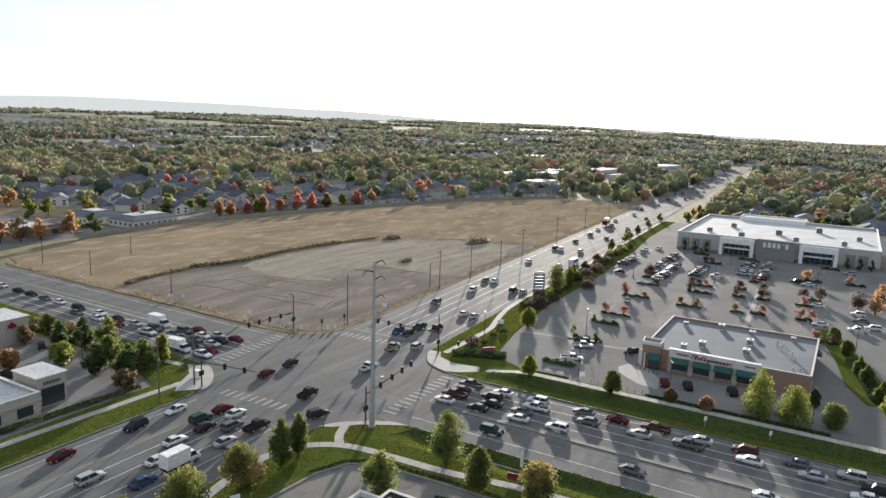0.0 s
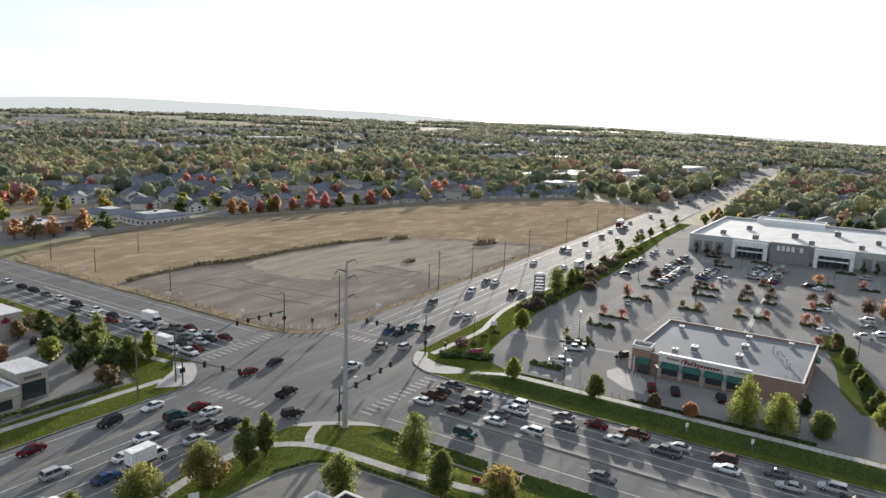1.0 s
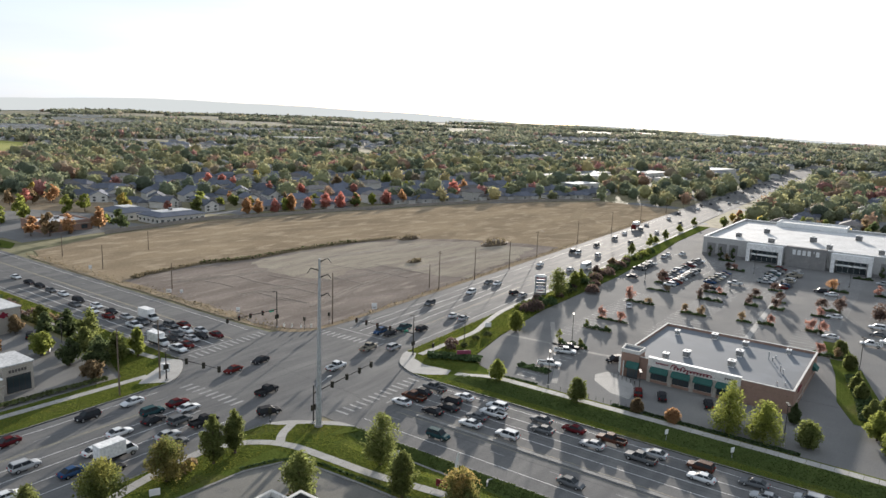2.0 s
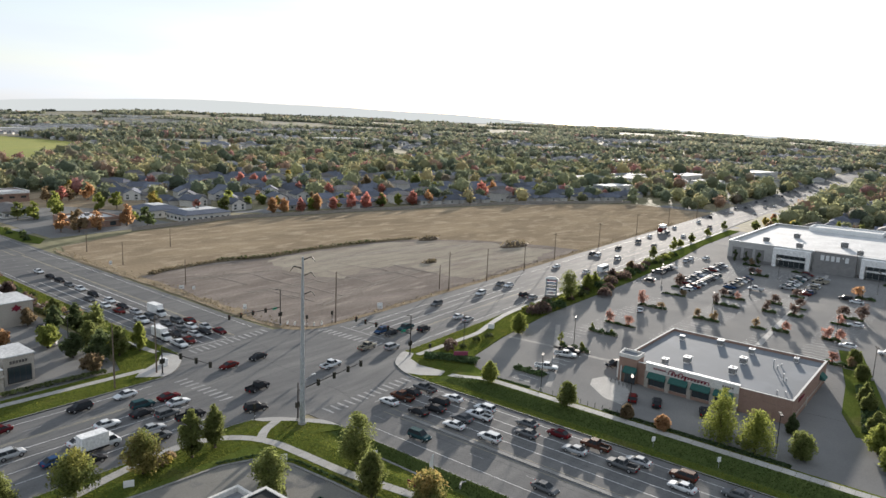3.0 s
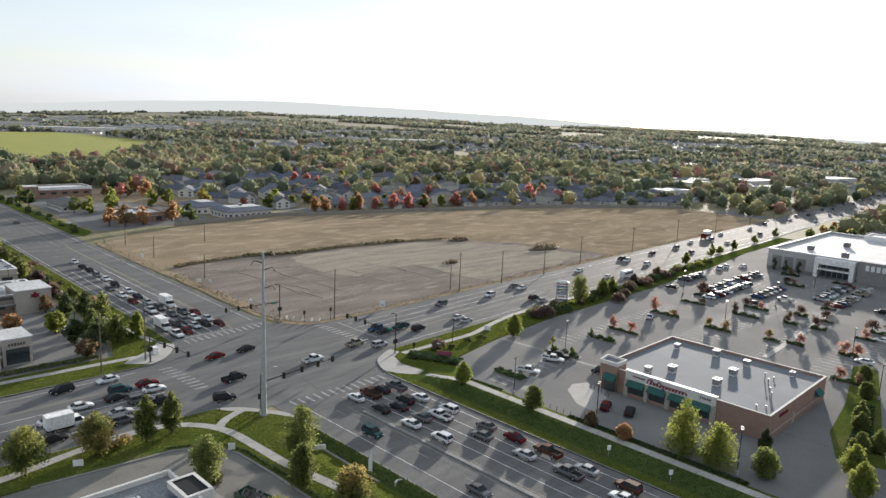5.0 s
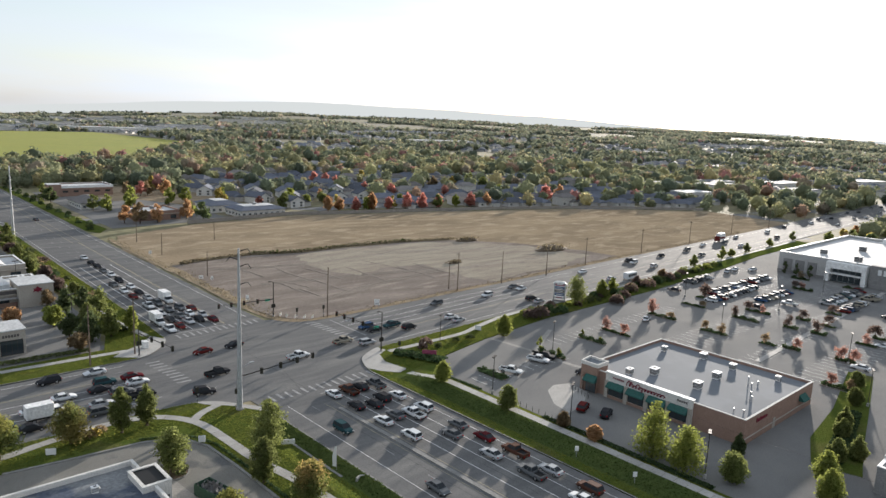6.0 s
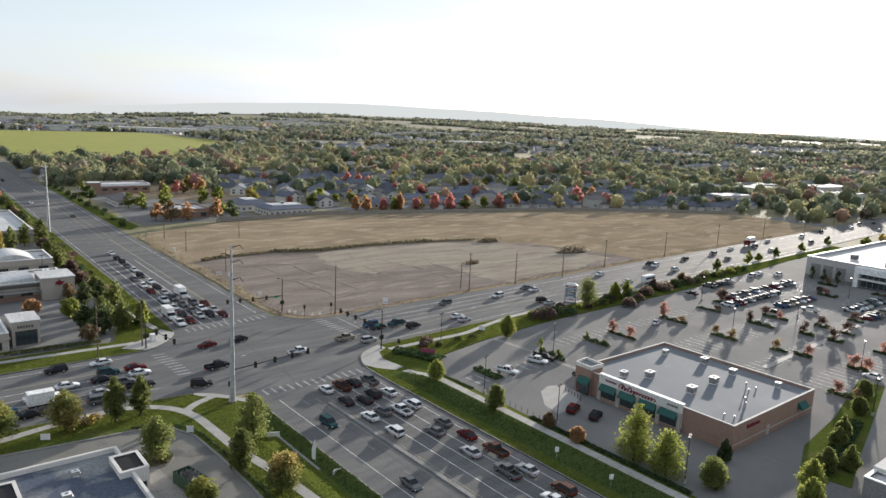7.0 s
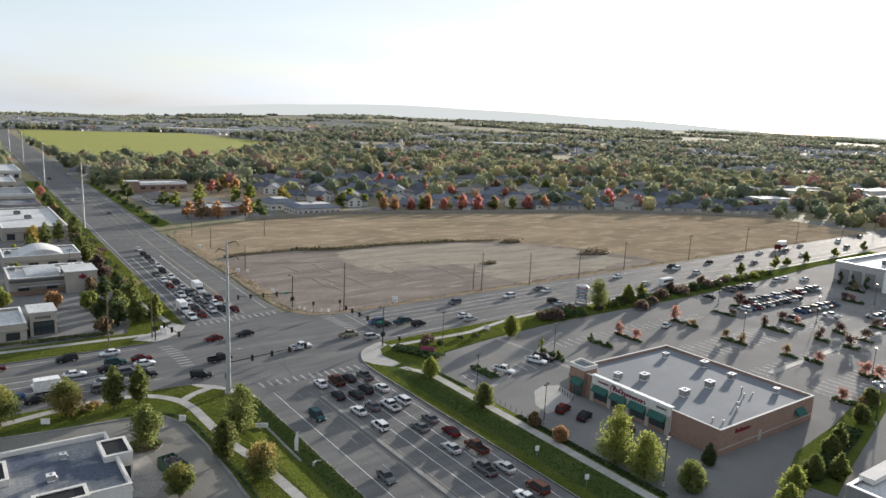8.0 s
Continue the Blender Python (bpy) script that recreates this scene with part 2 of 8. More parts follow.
for key, c, metal in (("white", (0.58, 0.59, 0.595), 0), ("silver", (0.36, 0.37, 0.38), 0.5), ("grey", (0.125, 0.13, 0.135), 0.4), ("black", (0.03, 0.03, 0.033), 0),
                      ("red", (0.11, 0.02, 0.018), 0.2), ("maroon", (0.09, 0.015, 0.018), 0.2), ("blue", (0.035, 0.07, 0.14), 0.4), ("teal", (0.028, 0.065, 0.072), 0.3),
                      ("gold", (0.30, 0.27, 0.215), 0.5), ("brown", (0.085, 0.04, 0.028), 0.2)):
    M["car_" + key] = material("car_paint_" + key, c, 0.6, 0.0, spec=0.02)


# ---------------------------------------------------------------- mesh building
class Build:
    """Collects corners and faces of one part."""

    def __init__(self):
        self.v, self.f = [], []

    def add(self, verts, faces):
        k = len(self.v)
        self.v += [tuple(p) for p in verts]
        self.f += [tuple(i + k for i in q) for q in faces]
        return self

    def box(self, x0, y0, z0, x1, y1, z1):
        return self.add([(x0, y0, z0), (x1, y0, z0), (x1, y1, z0), (x0, y1, z0), (x0, y0, z1), (x1, y0, z1), (x1, y1, z1), (x0, y1, z1)],
                        [(3, 2, 1, 0), (4, 5, 6, 7), (0, 1, 5, 4), (1, 2, 6, 5), (2, 3, 7, 6), (3, 0, 4, 7)])

    def slab(self, ring, z0, z1):
        n = len(ring)
        area = sum(ring[i][0] * ring[(i + 1) % n][1] - ring[(i + 1) % n][0] * ring[i][1] for i in range(n))
        if area < 0:
            ring = ring[::-1]
        v = [(x, y, z0) for x, y in ring] + [(x, y, z1) for x, y in ring]
        return self.add(v, [tuple(range(n - 1, -1, -1)), tuple(range(n, 2 * n))] + [(i, (i + 1) % n, n + (i + 1) % n, n + i) for i in range(n)])

    def ribbon(self, line, w0, w1, z0, z1):
        """A band along a line, from w0 to w1 to the left of it."""
        pts = [Vector(p) for p in line]
        left, right = [], []
        for i, p in enumerate(pts):
            d = (pts[min(i + 1, len(pts) - 1)] - pts[max(i - 1, 0)]).normalized()
            nrm = Vector((-d.y, d.x))
            left.append(p + nrm * w1), right.append(p + nrm * w0)
        n = len(pts)
        v = [(*p, z0) for p in right] + [(*p, z0) for p in left] + [(*p, z1) for p in right] + [(*p, z1) for p in left]
        f = []
        for i in range(n - 1):
            f += [(2 * n + i, 2 * n + i + 1, 3 * n + i + 1, 3 * n + i), (i, n + i, n + i + 1, i + 1),
                  (i, i + 1, 2 * n + i + 1, 2 * n + i), (n + i + 1, n + i, 3 * n + i, 3 * n + i + 1)]
        f += [(n, 0, 2 * n, 3 * n), (n - 1, 2 * n - 1, 4 * n - 1, 3 * n - 1)]
        return self.add(v, f)

    def tube(self, a, b, r0, r1, n=8):
        a, b = Vector(a), Vector(b)
        d = (b - a).normalized()
        s = d.orthogonal().normalized()
        u = d.cross(s)
        ring = [(math.cos(2 * math.pi * i / n), math.sin(2 * math.pi * i / n)) for i in range(n)]
        v = [a + (s * c + u * e) * r0 for c, e in ring] + [b + (s * c + u * e) * r1 for c, e in ring]
        return self.add(v, [(i, (i + 1) % n, n + (i + 1) % n, n + i) for i in range(n)] + [tuple(range(n - 1, -1, -1)), tuple(range(n, 2 * n))])

    def loft(self, rings):
        n = len(rings[0])
        v = [p for r in rings for p in r]
        f = [(k * n + i, k * n + (i + 1) % n, (k + 1) * n + (i + 1) % n, (k + 1) * n + i) for k in range(len(rings) - 1) for i in range(n)]
        last = (len(rings) - 1) * n
        return self.add(v, f + [tuple(range(n - 1, -1, -1)), tuple(range(last, last + n))])

    def mesh(self, name, mat, bevel=0.0, smooth=False):
        me = bpy.data.meshes.new(name)
        me.from_pydata(self.v, [], self.f)
        if bevel:
            bm = bmesh.new()
            bm.from_mesh(me)
            bmesh.ops.bevel(bm, geom=bm.edges[:], offset=bevel, segments=1, affect="EDGES", clamp_overlap=True)
            bm.to_mesh(me)
            bm.free()
        me.materials.append(mat)
        if smooth:
            me.shade_smooth()
        me.update()
        return me


def part(name, build, mat, parent, label="", bevel=0.0, smooth=False):
    ob = new(name, build.mesh(name, mat, bevel, smooth) if isinstance(build, Build) else build)
    ob.parent = parent
    if label:
        ob["label"] = label
    return ob


def thing(name, label, category, m=None, group="", kind=""):
    ob = new(name)
    ob.empty_display_size = 0.5
    if m is not None:
        ob.matrix_basis = m
    return tagged(ob, label, category, group, kind)


def solid(name, build, mat, label, category, kind="", bevel=0.0, group="", m=None):
    ob = new(name, build.mesh(name, mat, bevel))
    if m is not None:
        ob.matrix_basis = m
    return tagged(ob, label, category, group, kind)


def arc(cx, cy, r, a0, a1, n=8):
    return [(cx + r * math.cos(radians(a0 + (a1 - a0) * i / n)), cy + r * math.sin(radians(a0 + (a1 - a0) * i / n))) for i in range(n + 1)]


def east(x, y):
    """The road to the east runs a little askew."""
    return (x, y + max(0.0, x - 30) * 0.045)


def north(x, y):
    return (x + max(0.0, y - 30) * 0.020, y)


# ---------------------------------------------------------------- ground and roads
def ease(t):
    t = min(1.0, max(0.0, t))
    return t * t * (3 - 2 * t)


def ground_height(x, y):
    """The plain lies flat, climbs towards the hills and falls away beside them to fit the camera's bowed horizon."""
    a = math.degrees(math.atan2(y + 130, x + 100))
    return -0.06 + (36 - 70 * ease((a - 58) / 26) - 55 * ease((26 - a) / 28)) * ease((math.hypot(x, y) - 1400) / 3400)


SWALE = (-23.4, -15.9, -190.0, -33.0)      # hollow in the lawn beside the near road


def ground_sheet():
    """One sheet to the horizon, open only where the grassed hollow dips below it."""
    n = 96
    radii = [400, 800, 1400, 1800, 2200, 2600, 3000, 3400, 3800, 4200, 4600, 4860]
    bm = bmesh.new()
    rings = []
    for r in radii:
        ring = []
        for i in range(n):
            x, y = r * math.cos(2 * math.pi * i / n), r * math.sin(2 * math.pi * i / n)
            ring.append(bm.verts.new((x, y, ground_height(x, y))))
        rings.append(ring)
    for inner, outer in zip(rings, rings[1:]):
        for i in range(n):
            bm.faces.new((inner[i], outer[i], outer[(i + 1) % n], inner[(i + 1) % n]))
    middle = [bm.faces.new(rings[0])]
    for co, no in (((SWALE[0], 0, 0), (1, 0, 0)), ((SWALE[1], 0, 0), (1, 0, 0)), ((0, SWALE[2], 0), (0, 1, 0)), ((0, SWALE[3], 0), (0, 1, 0))):
        edges = {e for f in middle for e in f.edges}
        verts = {v for f in middle for v in f.verts}
        cut = bmesh.ops.bisect_plane(bm, geom=middle + list(edges) + list(verts), plane_co=co, plane_no=no)
        middle = [g for g in cut["geom"] if isinstance(g, bmesh.types.BMFace)]
    for f in middle:
        c = f.calc_center_bounds()
        if SWALE[0] < c.x < SWALE[1] and SWALE[2] < c.y < SWALE[3]:
            bm.faces.remove(f)
    me = bpy.data.meshes.new("ground")
    bm.to_mesh(me)
    bm.free()
    me.materials.append(M["ground"])
    return tagged(new("ground", me), "flat valley ground with grass, soil and paving far off", "ground", kind="structure")


ground_sheet()

road = thing("road", "two wide grey asphalt roads crossing at a junction", "road", kind="structure")
near_leg, surface, far_leg = Build(), Build(), Build()
near_leg.slab([(-16.5, -420), (14, -420), (14, -26), (-16.5, -26)], -0.05, 0.0)
surface.slab([(-420, -21), (-420, 12), (-16.5, 24), (14, 24), east(34, 16), east(1330, 15), east(1330, -15), east(34, -15), (14, -26), (-16.5, -26)], -0.05, 0.0)
far_leg.slab([(-16.5, 24), north(-15, 40), north(-15, 1500), north(13.5, 1500), north(13.5, 40), (14, 24)], -0.05, 0.0)
part("carriageway", surface, M["asphalt"], road)
part("carriageway", near_leg, M["asphalt_long"], road)
part("carriageway", far_leg, M["asphalt_long"], road)



def ragged_line(points):
    """A line that wanders a little between its points."""
    out = []
    for (x0, y0), (x1, y1) in zip(points, points[1:]):
        k = max(2, int(math.hypot(x1 - x0, y1 - y0) / 2.5))
        out += [(x0 + (x1 - x0) * i / k, y0 + (y1 - y0) * i / k) for i in range(k)]
    return [(x + 0.14 * noise.noise(Vector((x * 0.3, y * 0.3, 2.0))), y + 0.14 * noise.noise(Vector((x * 0.3, y * 0.3, 6.0)))) for x, y in out + [points[-1]]]


def stripe(line, width=0.14, yellow=False, z=0.005):
    b = Build()
    b.ribbon(line, -width / 2, width / 2, z - 0.003, z)
    part("lane_line", b, M["yellow_paint"] if yellow else M["paint"], road)


def stop_line(line):
    part("stop_line", Build().ribbon(line, -0.2, 0.2, 0.002, 0.005), M["worn_paint"], road)


def dashes(a, c, length=3.0, gap=9.0, width=0.14):
    a, c = Vector(a), Vector(c)
    total = (c - a).length
    d = (c - a) / total
    b = Build()
    s = 0.0
    while s < total:
        p, q = a + d * s, a + d * min(s + length, total)
        b.ribbon([p, q], -width / 2, width / 2, 0.002, 0.005)
        s += length + gap
    part("lane_dashes", b, M["worn_paint"], road)


# near leg
for x, y1 in ((0.4, -150), (3.8, -150), (7.2, -150)):
    stripe([(x, -33), (x, y1)])
stripe([(11.2, -31), (11.2, -330)], 0.12)
for x in (0.4, 3.8, 7.2):
    dashes((x, -155), (x, -320))
dashes((-8.0, -36), (-8.0, -320))
stripe([(-12.0, -33), (-12.0, -320)], 0.12)
stripe([(-5.2, -36), (-5.2, -320)], 0.12, True)
stripe([(-2.9, -36), (-2.9, -320)], 0.12, True)
stop_line([(-3.0, -31.5), (12.8, -31.5)])
# far leg
for x in (-9.4, -5.8, -2.3, 1.0):
    stripe([north(x, 27), north(x, 30), north(x, 120)], 0.2)
for x in (-5.8, -2.3):
    dashes(north(x, 124), north(x, 900), width=0.2)
for x in (3.3, 3.7):
    stripe([north(x, 27), north(x, 30), north(x, 170)], 0.18, True)
for x in (1.2, 4.6):
    stripe([north(x, 170), north(x, 900)], 0.2, True)
dashes(north(7.9, 110), north(7.9, 900))
stripe([north(11.4, 30), north(11.4, 900)], 0.12)
stripe([north(-12.6, 30), north(-12.6, 900)], 0.12)
stop_line([(-13.2, 26), (3.3, 26)])
# west leg
for y in (-1.8, -5.5, -9.4):
    stripe([(-30, y), (-110, y)])
    dashes((-114, y), (-400, y))
stripe([(-30, 1.7), (-400, 1.7)], 0.12, True)
stripe([(-30, 2.1), (-400, 2.1)], 0.12, True)
dashes((-30, 5.3), (-400, 5.3))
stripe([(-30, 9.2), (-400, 9.2)], 0.12)
stripe([(-30, -13.6), (-400, -13.6)], 0.12)
# east leg
for y in (-0.6, 2.9, 6.5):
    stripe([(31, y), east(110, y)])
    dashes(east(114, y), east(900, y))
for y in (-4.4, -4.0):
    stripe([(31, y), east(110, y)], 0.12, True)
for y in (-5.4, -2.0):
    stripe([east(112, y), east(900, y)], 0.12, True)
dashes((31, -7.9), east(900, -7.9))
stripe([(31, -11.5), east(900, -11.5)], 0.12)
stripe([(31, 10.3), east(900, 10.3)], 0.12)
stop_line([(29.5, -3.9), (29.5, 13.5)])

bar_along_x = Build().box(-1.6, -0.3, 0.002, 1.6, 0.3, 0.005).mesh("crosswalk_bar", M["worn_paint"])
bar_along_y = Build().box(-0.3, -1.6, 0.002, 0.3, 1.6, 0.005).mesh("crosswalk_bar", M["worn_paint"])
for i in range(14):
    ob = part("crosswalk_bar", bar_along_y, None, road)
    ob.location = (-12.6 + i * 1.98, -27.7, 0)
for i in range(13):
    ob = part("crosswalk_bar", bar_along_y, None, road)
    ob.location = (-11.4 + i * 1.92, 22.8 + i * 0.16, 0)
for i in range(9):
    ob = part("crosswalk_bar", bar_along_x, None, road)
    ob.location = (-23.9 + (0.17 * i if i < 6 else 0.9), 7.6 - i * 1.95, 0)
for i in range(12):
    ob = part("crosswalk_bar", bar_along_x, None, road)
    ob.location = (23.6 + 0.16 * i, 14.2 - i * 1.8, 0)

M["tar"] = material("tar_seam", (0.075, 0.074, 0.073), 0.8, second=(0.11, 0.109, 0.107), scale=1.5, fine=0.2, amount=0.5, spec=0.03)
for line in ([(2.1, -150), (2.2, -90), (2.0, -36)], [(-7.0, -170), (-6.8, -100), (-7.1, -38)], [(9.4, -130), (9.3, -80), (9.5, -33)], [(-120, -3.6), (-70, -3.7), (-30, -3.5)], [(-130, 3.5), (-80, 3.6), (-30, 3.4)],
             [(-0.7, 28), (-0.4, 70), (0.8, 150)], [(5.8, 30), (6.0, 80), (7.4, 190)], [(34, 4.6), (80, 6.8), (150, 10.0)], [(34, -6.2), (80, -4.0), (170, 0.2)], [(-26, -4), (-5, -3.2), (26, -2.4)], [(-4, -28), (-3, 0), (-1.8, 24)],
             [(24, -7), (8, -8), (-2, -14), (-6, -30)], [(-20, 2), (-4, 4), (3, 12), (5.6, 26)]):
    part("tar_seam", Build().ribbon(ragged_line(line), -0.05, 0.05, 0.0, 0.004), M["tar"], road, "dark tar seam")

# raised median on the near leg
median = thing("median", "narrow raised concrete median with worn kerbs between the lanes", "median", kind="structure")
part("median_kerb", Build().slab([(-4.5, -41)] + arc(-4.05, -40.5, 0.45, 180, 0, 5) + [(-3.6, -130), (-4.5, -130)], 0, 0.16), M["kerb"], median)


LAWNS, PATHS, APRONS = [], [], []


def verge(name, ring, mat, label, z=0.15):
    LAWNS.append((ring, z))
    return solid(name, Build().slab(ring, -0.05, z), mat, label, "verge", "structure")


def kerb(line, width=0.32, z=0.16):
    b = Build()
    b.ribbon(line, -width, 0.0, -0.04, z)
    return solid("kerb", b, M["kerb"], "pale concrete kerb along the road edge", "kerb", "structure")


def apron(ring):
    APRONS.append(ring)
    return Build().slab(ring, 0.0, 0.185)


def slabs(owner, line, width, step=2.2, z=0.19):
    """Concrete flags, one after another along a line, with open joints."""
    PATHS.append((line, width))
    pts = [Vector(p) for p in line]
    lengths = [(pts[i + 1] - pts[i]).length for i in range(len(pts) - 1)]
    total = sum(lengths)

    def at(s):
        for i, d in enumerate(lengths):
            if s <= d or i == len(lengths) - 1:
                return pts[i].lerp(pts[i + 1], s / d)
            s -= d
    count = max(1, round(total / step))
    step = total / count
    for k in range(count):
        a, c = at(k * step + 0.03), at((k + 1) * step - 0.03)
        d0, d1 = at(min(k * step + 0.4, total)) - at(max(k * step - 0.4, 0)), at(min((k + 1) * step + 0.4, total)) - at(max((k + 1) * step - 0.4, 0))
        n0, n1 = Vector((-d0.y, d0.x)).normalized() * width / 2, Vector((-d1.y, d1.x)).normalized() * width / 2
        part("paving_slab", Build().slab([a - n0, c - n1, c + n1, a + n0], 0.0, z), M["concrete"], owner)


def smooth_line(points, steps=6):
    """A smooth curve through a few points."""
    p = [Vector(q) for q in points]
    out = []
    for i in range(len(p) - 1):
        a, b, c, d = p[max(i - 1, 0)], p[i], p[i + 1], p[min(i + 2, len(p) - 1)]
        for k in range(steps):
            t = k / steps
            out.append(0.5 * ((2 * b) + (c - a) * t + (2 * a - 5 * b + 4 * c - d) * t * t + (3 * b - a - 3 * c + d) * t ** 3))
    return [tuple(q) for q in out] + [tuple(p[-1])]


# south-east corner
se_curve = [(13.4, -34)] + smooth_line([(13.6, -27), (15.1, -22.6), (17.5, -18.6), (21.4, -15.9), (25.5, -14.3), (32, -13.9)], 4)
verge("verge_1", [(13.4, -420), (13.4, -34)] + se_curve[1:] + [east(140, -14.2), east(215, -14.2), east(330, -14.2), (330, -9.9), (260, -11.9), (212, -16.9), (150, -21.1), (85, -22), (54, -25.5), (36, -29), (29.2, -34), (26.6, -40), (26.4, -60), (26.3, -100), (26, -420)],
      M["grass"], "strip of bright green lawn beside the road")
kerb([(13.4, -420)] + se_curve + [east(140, -14.2), east(400, -14.2)])
corner = thing("pavement", "pale concrete corner plaza and footpath at the junction", "pavement", kind="structure")
part("corner_apron", apron(se_curve[3:] [:-4] + [(26, -17.2), (22.5, -19.2), (20.5, -24), (21.5, -31), (18.6, -32), (15.6, -28.5)]), M["concrete"], corner)


def bank_top(y):
    """Height of the path on its grassed bank above the road."""
    return 0.19 + 0.95 * ease((-33.5 - y) / 12)


def bank_sheet(name, xs, ys, height, mat, label, category="verge"):
    """An uneven grassed surface over a grid of places."""
    v = [(x, y, height(x, y)) for y in ys for x in xs]
    w = len(xs)
    f = [(j * w + i, (j + 1) * w + i, (j + 1) * w + i + 1, j * w + i + 1) for j in range(len(ys) - 1) for i in range(w - 1)]
    me = Build().add(v, [q[::-1] for q in f]).mesh(name, mat)
    me.shade_smooth()
    return tagged(new(name, me), label, category, kind="structure")


def se_bank(x, y):
    top = bank_top(y) - 0.03
    rough = 0.05 * noise.noise(Vector((x * 0.4, y * 0.25, 3.0)))
    if x < 21.5:
        return 0.158 + (top - 0.158) * ease((x - 16.4) / 4.9) + rough * ease((x - 16.4) / 3)
    return 0.04 + (top - 0.04) * ease((26.4 - x) / 2.9)


BANK_Y = [-33.4 - 2.2 * i for i in range(76)]
# The slope towards the road gets its shade from the dark green.
bank_sheet("verge_6", [16.2, 16.8, 17.4, 18.0, 18.6, 19.2, 19.8, 20.4, 21.0, 21.5], BANK_Y, se_bank, M["cover"], "bank of ground cover below the footpath, its shade put into the dark green")
bank_sheet("verge_8", [21.5, 23.5, 24.2, 24.9, 25.6, 26.4], BANK_Y, se_bank, M["grass"], "narrow grassed slope between the footpath and the car park")
for k in range(56):
    y0, y1 = -33.2 - 2.25 * k, -33.2 - 2.25 * (k + 1) + 0.06
    xa, xb = 20.4 + 2.1 * ease((-32 - y0) / 9), 20.4 + 2.1 * ease((-32 - y1) / 9)
    z0, z1 = bank_top(y0), bank_top(y1)
    part("paving_slab", Build().loft([[(xa - 1.0, y0, z0 - 0.18), (xa + 1.0, y0, z0 - 0.18), (xa + 1.0, y0, z0), (xa - 1.0, y0, z0)][::-1],
                                      [(xb - 1.0, y1, z1 - 0.18), (xb + 1.0, y1, z1 - 0.18), (xb + 1.0, y1, z1), (xb - 1.0, y1, z1)][::-1]]), M["concrete"], corner)
slabs(corner, smooth_line([(26, -18.5), (40, -18.6), (52, -18.4), (60, -16.4), (72, -13.6), (84, -12.4), (110, -11.6), (150, -10.4), (220, -7.4), (328, -2.6)], 6), 1.7)
# north-west corner
nw_curve = [(-40, 11.6)] + smooth_line([(-26, 11.7), (-22, 13.6), (-18, 17.5), (-15, 22.4), (-14.3, 30), (-13.9, 44)], 4)
verge("verge_2", [(-420, 11.6)] + nw_curve + [north(-14, 420), north(-24, 420), north(-24, 60), (-26, 34), (-30, 22.5), (-420, 22.5)], M["grass"], "lawn strip along the road by the small shops")
kerb([north(-14, 900)] + nw_curve[::-1] + [(-420, 11.6)])
path_nw = thing("pavement", "narrow grey concrete footpath behind the lawn strip", "pavement", kind="structure")
part("corner_apron", apron(nw_curve[2:14] + [(-17.2, 27), (-21, 22), (-27, 18.6), (-30, 16)]), M["concrete"], path_nw)
slabs(path_nw, [(-26, 18.8), (-60, 20), (-130, 20.5)], 1.8)
slabs(path_nw, [(-18, 28), (-20, 45), (-20.5, 70), north(-20.5, 140), north(-20.5, 240)], 1.8)
# south-west corner
sw_curve = [(-15.9, -60)] + smooth_line([(-15.9, -38), (-16.4, -31), (-19, -27), (-22.5, -22.5), (-28, -20), (-40, -19.6)], 4)
verge("verge_3", [(-15.9, -420), (-15.9, -190), (-23.4, -190), (-23.4, -33.0)] + sw_curve[2:] + [(-420, -19.2), (-420, -29), (-62, -29.5), (-53, -30.6), (-40.6, -31.6), (-34.5, -34.2), (-32, -40), (-31.4, -50), (-31.2, -62), (-31.5, -75), (-30, -420)],
      M["grass"], "broad bright green lawn on the near corner")


def sw_hollow(x, y):
    deep = 1.0 * ease((-33.0 - y) / 8) * ease((y + 190) / 8)
    rough = 0.06 * noise.noise(Vector((x * 0.4, y * 0.3, 8.0)))
    fall = ease((-16.2 - x) / 2.8) if x > -19.0 else (x + 23.4) / 4.4
    return 0.15 - (deep + rough) * min(1.0, max(0.0, fall))


HOLLOW_Y = [-33.0 - 2.6 * i for i in range(60)] + [-190.0]
bank_sheet("verge_7", [-23.4, -22.6, -21.8, -21.0, -20.2, -19.6, -19.0], HOLLOW_Y, sw_hollow, M["grass"], "grassed side of the drainage hollow by the path")
# The kerb side of the hollow has its shade painted in as well.
bank_sheet("verge_9", [-19.0, -18.4, -17.8, -17.2, -16.7, -16.2, -15.9], HOLLOW_Y, sw_hollow, M["cover"], "ground cover falling from the kerb into the hollow, its shade put into the dark green")
gutter = thing("drain_gutter", "narrow grey concrete gutter along the grassed hollow", "gutter", kind="structure")
for k in range(10):
    y0 = -47.0 - 1.55 * k
    part("gutter_slab", Build().loft([[(-19.25, yy, sw_hollow(-19.0, yy) - 0.1), (-18.75, yy, sw_hollow(-19.0, yy) - 0.1), (-18.75, yy, sw_hollow(-19.0, yy) + 0.09), (-19.25, yy, sw_hollow(-19.0, yy) + 0.09)][::-1] for yy in (y0, y0 - 1.5)]), M["kerb"], gutter)
inlet = thing("drain_inlet", "pale concrete drain inlet at the kerb", "drain", kind="structure")
part("inlet_wall", Build().ribbon(smooth_line([(-18.2, -65.6), (-17.2, -65.2), (-16.4, -65.9), (-16.2, -67.2)], 4), -0.14, 0.14, -0.6, 0.10), M["concrete"], inlet)
kerb([(-420, -19.4)] + sw_curve[::-1] + [(-15.9, -420)])
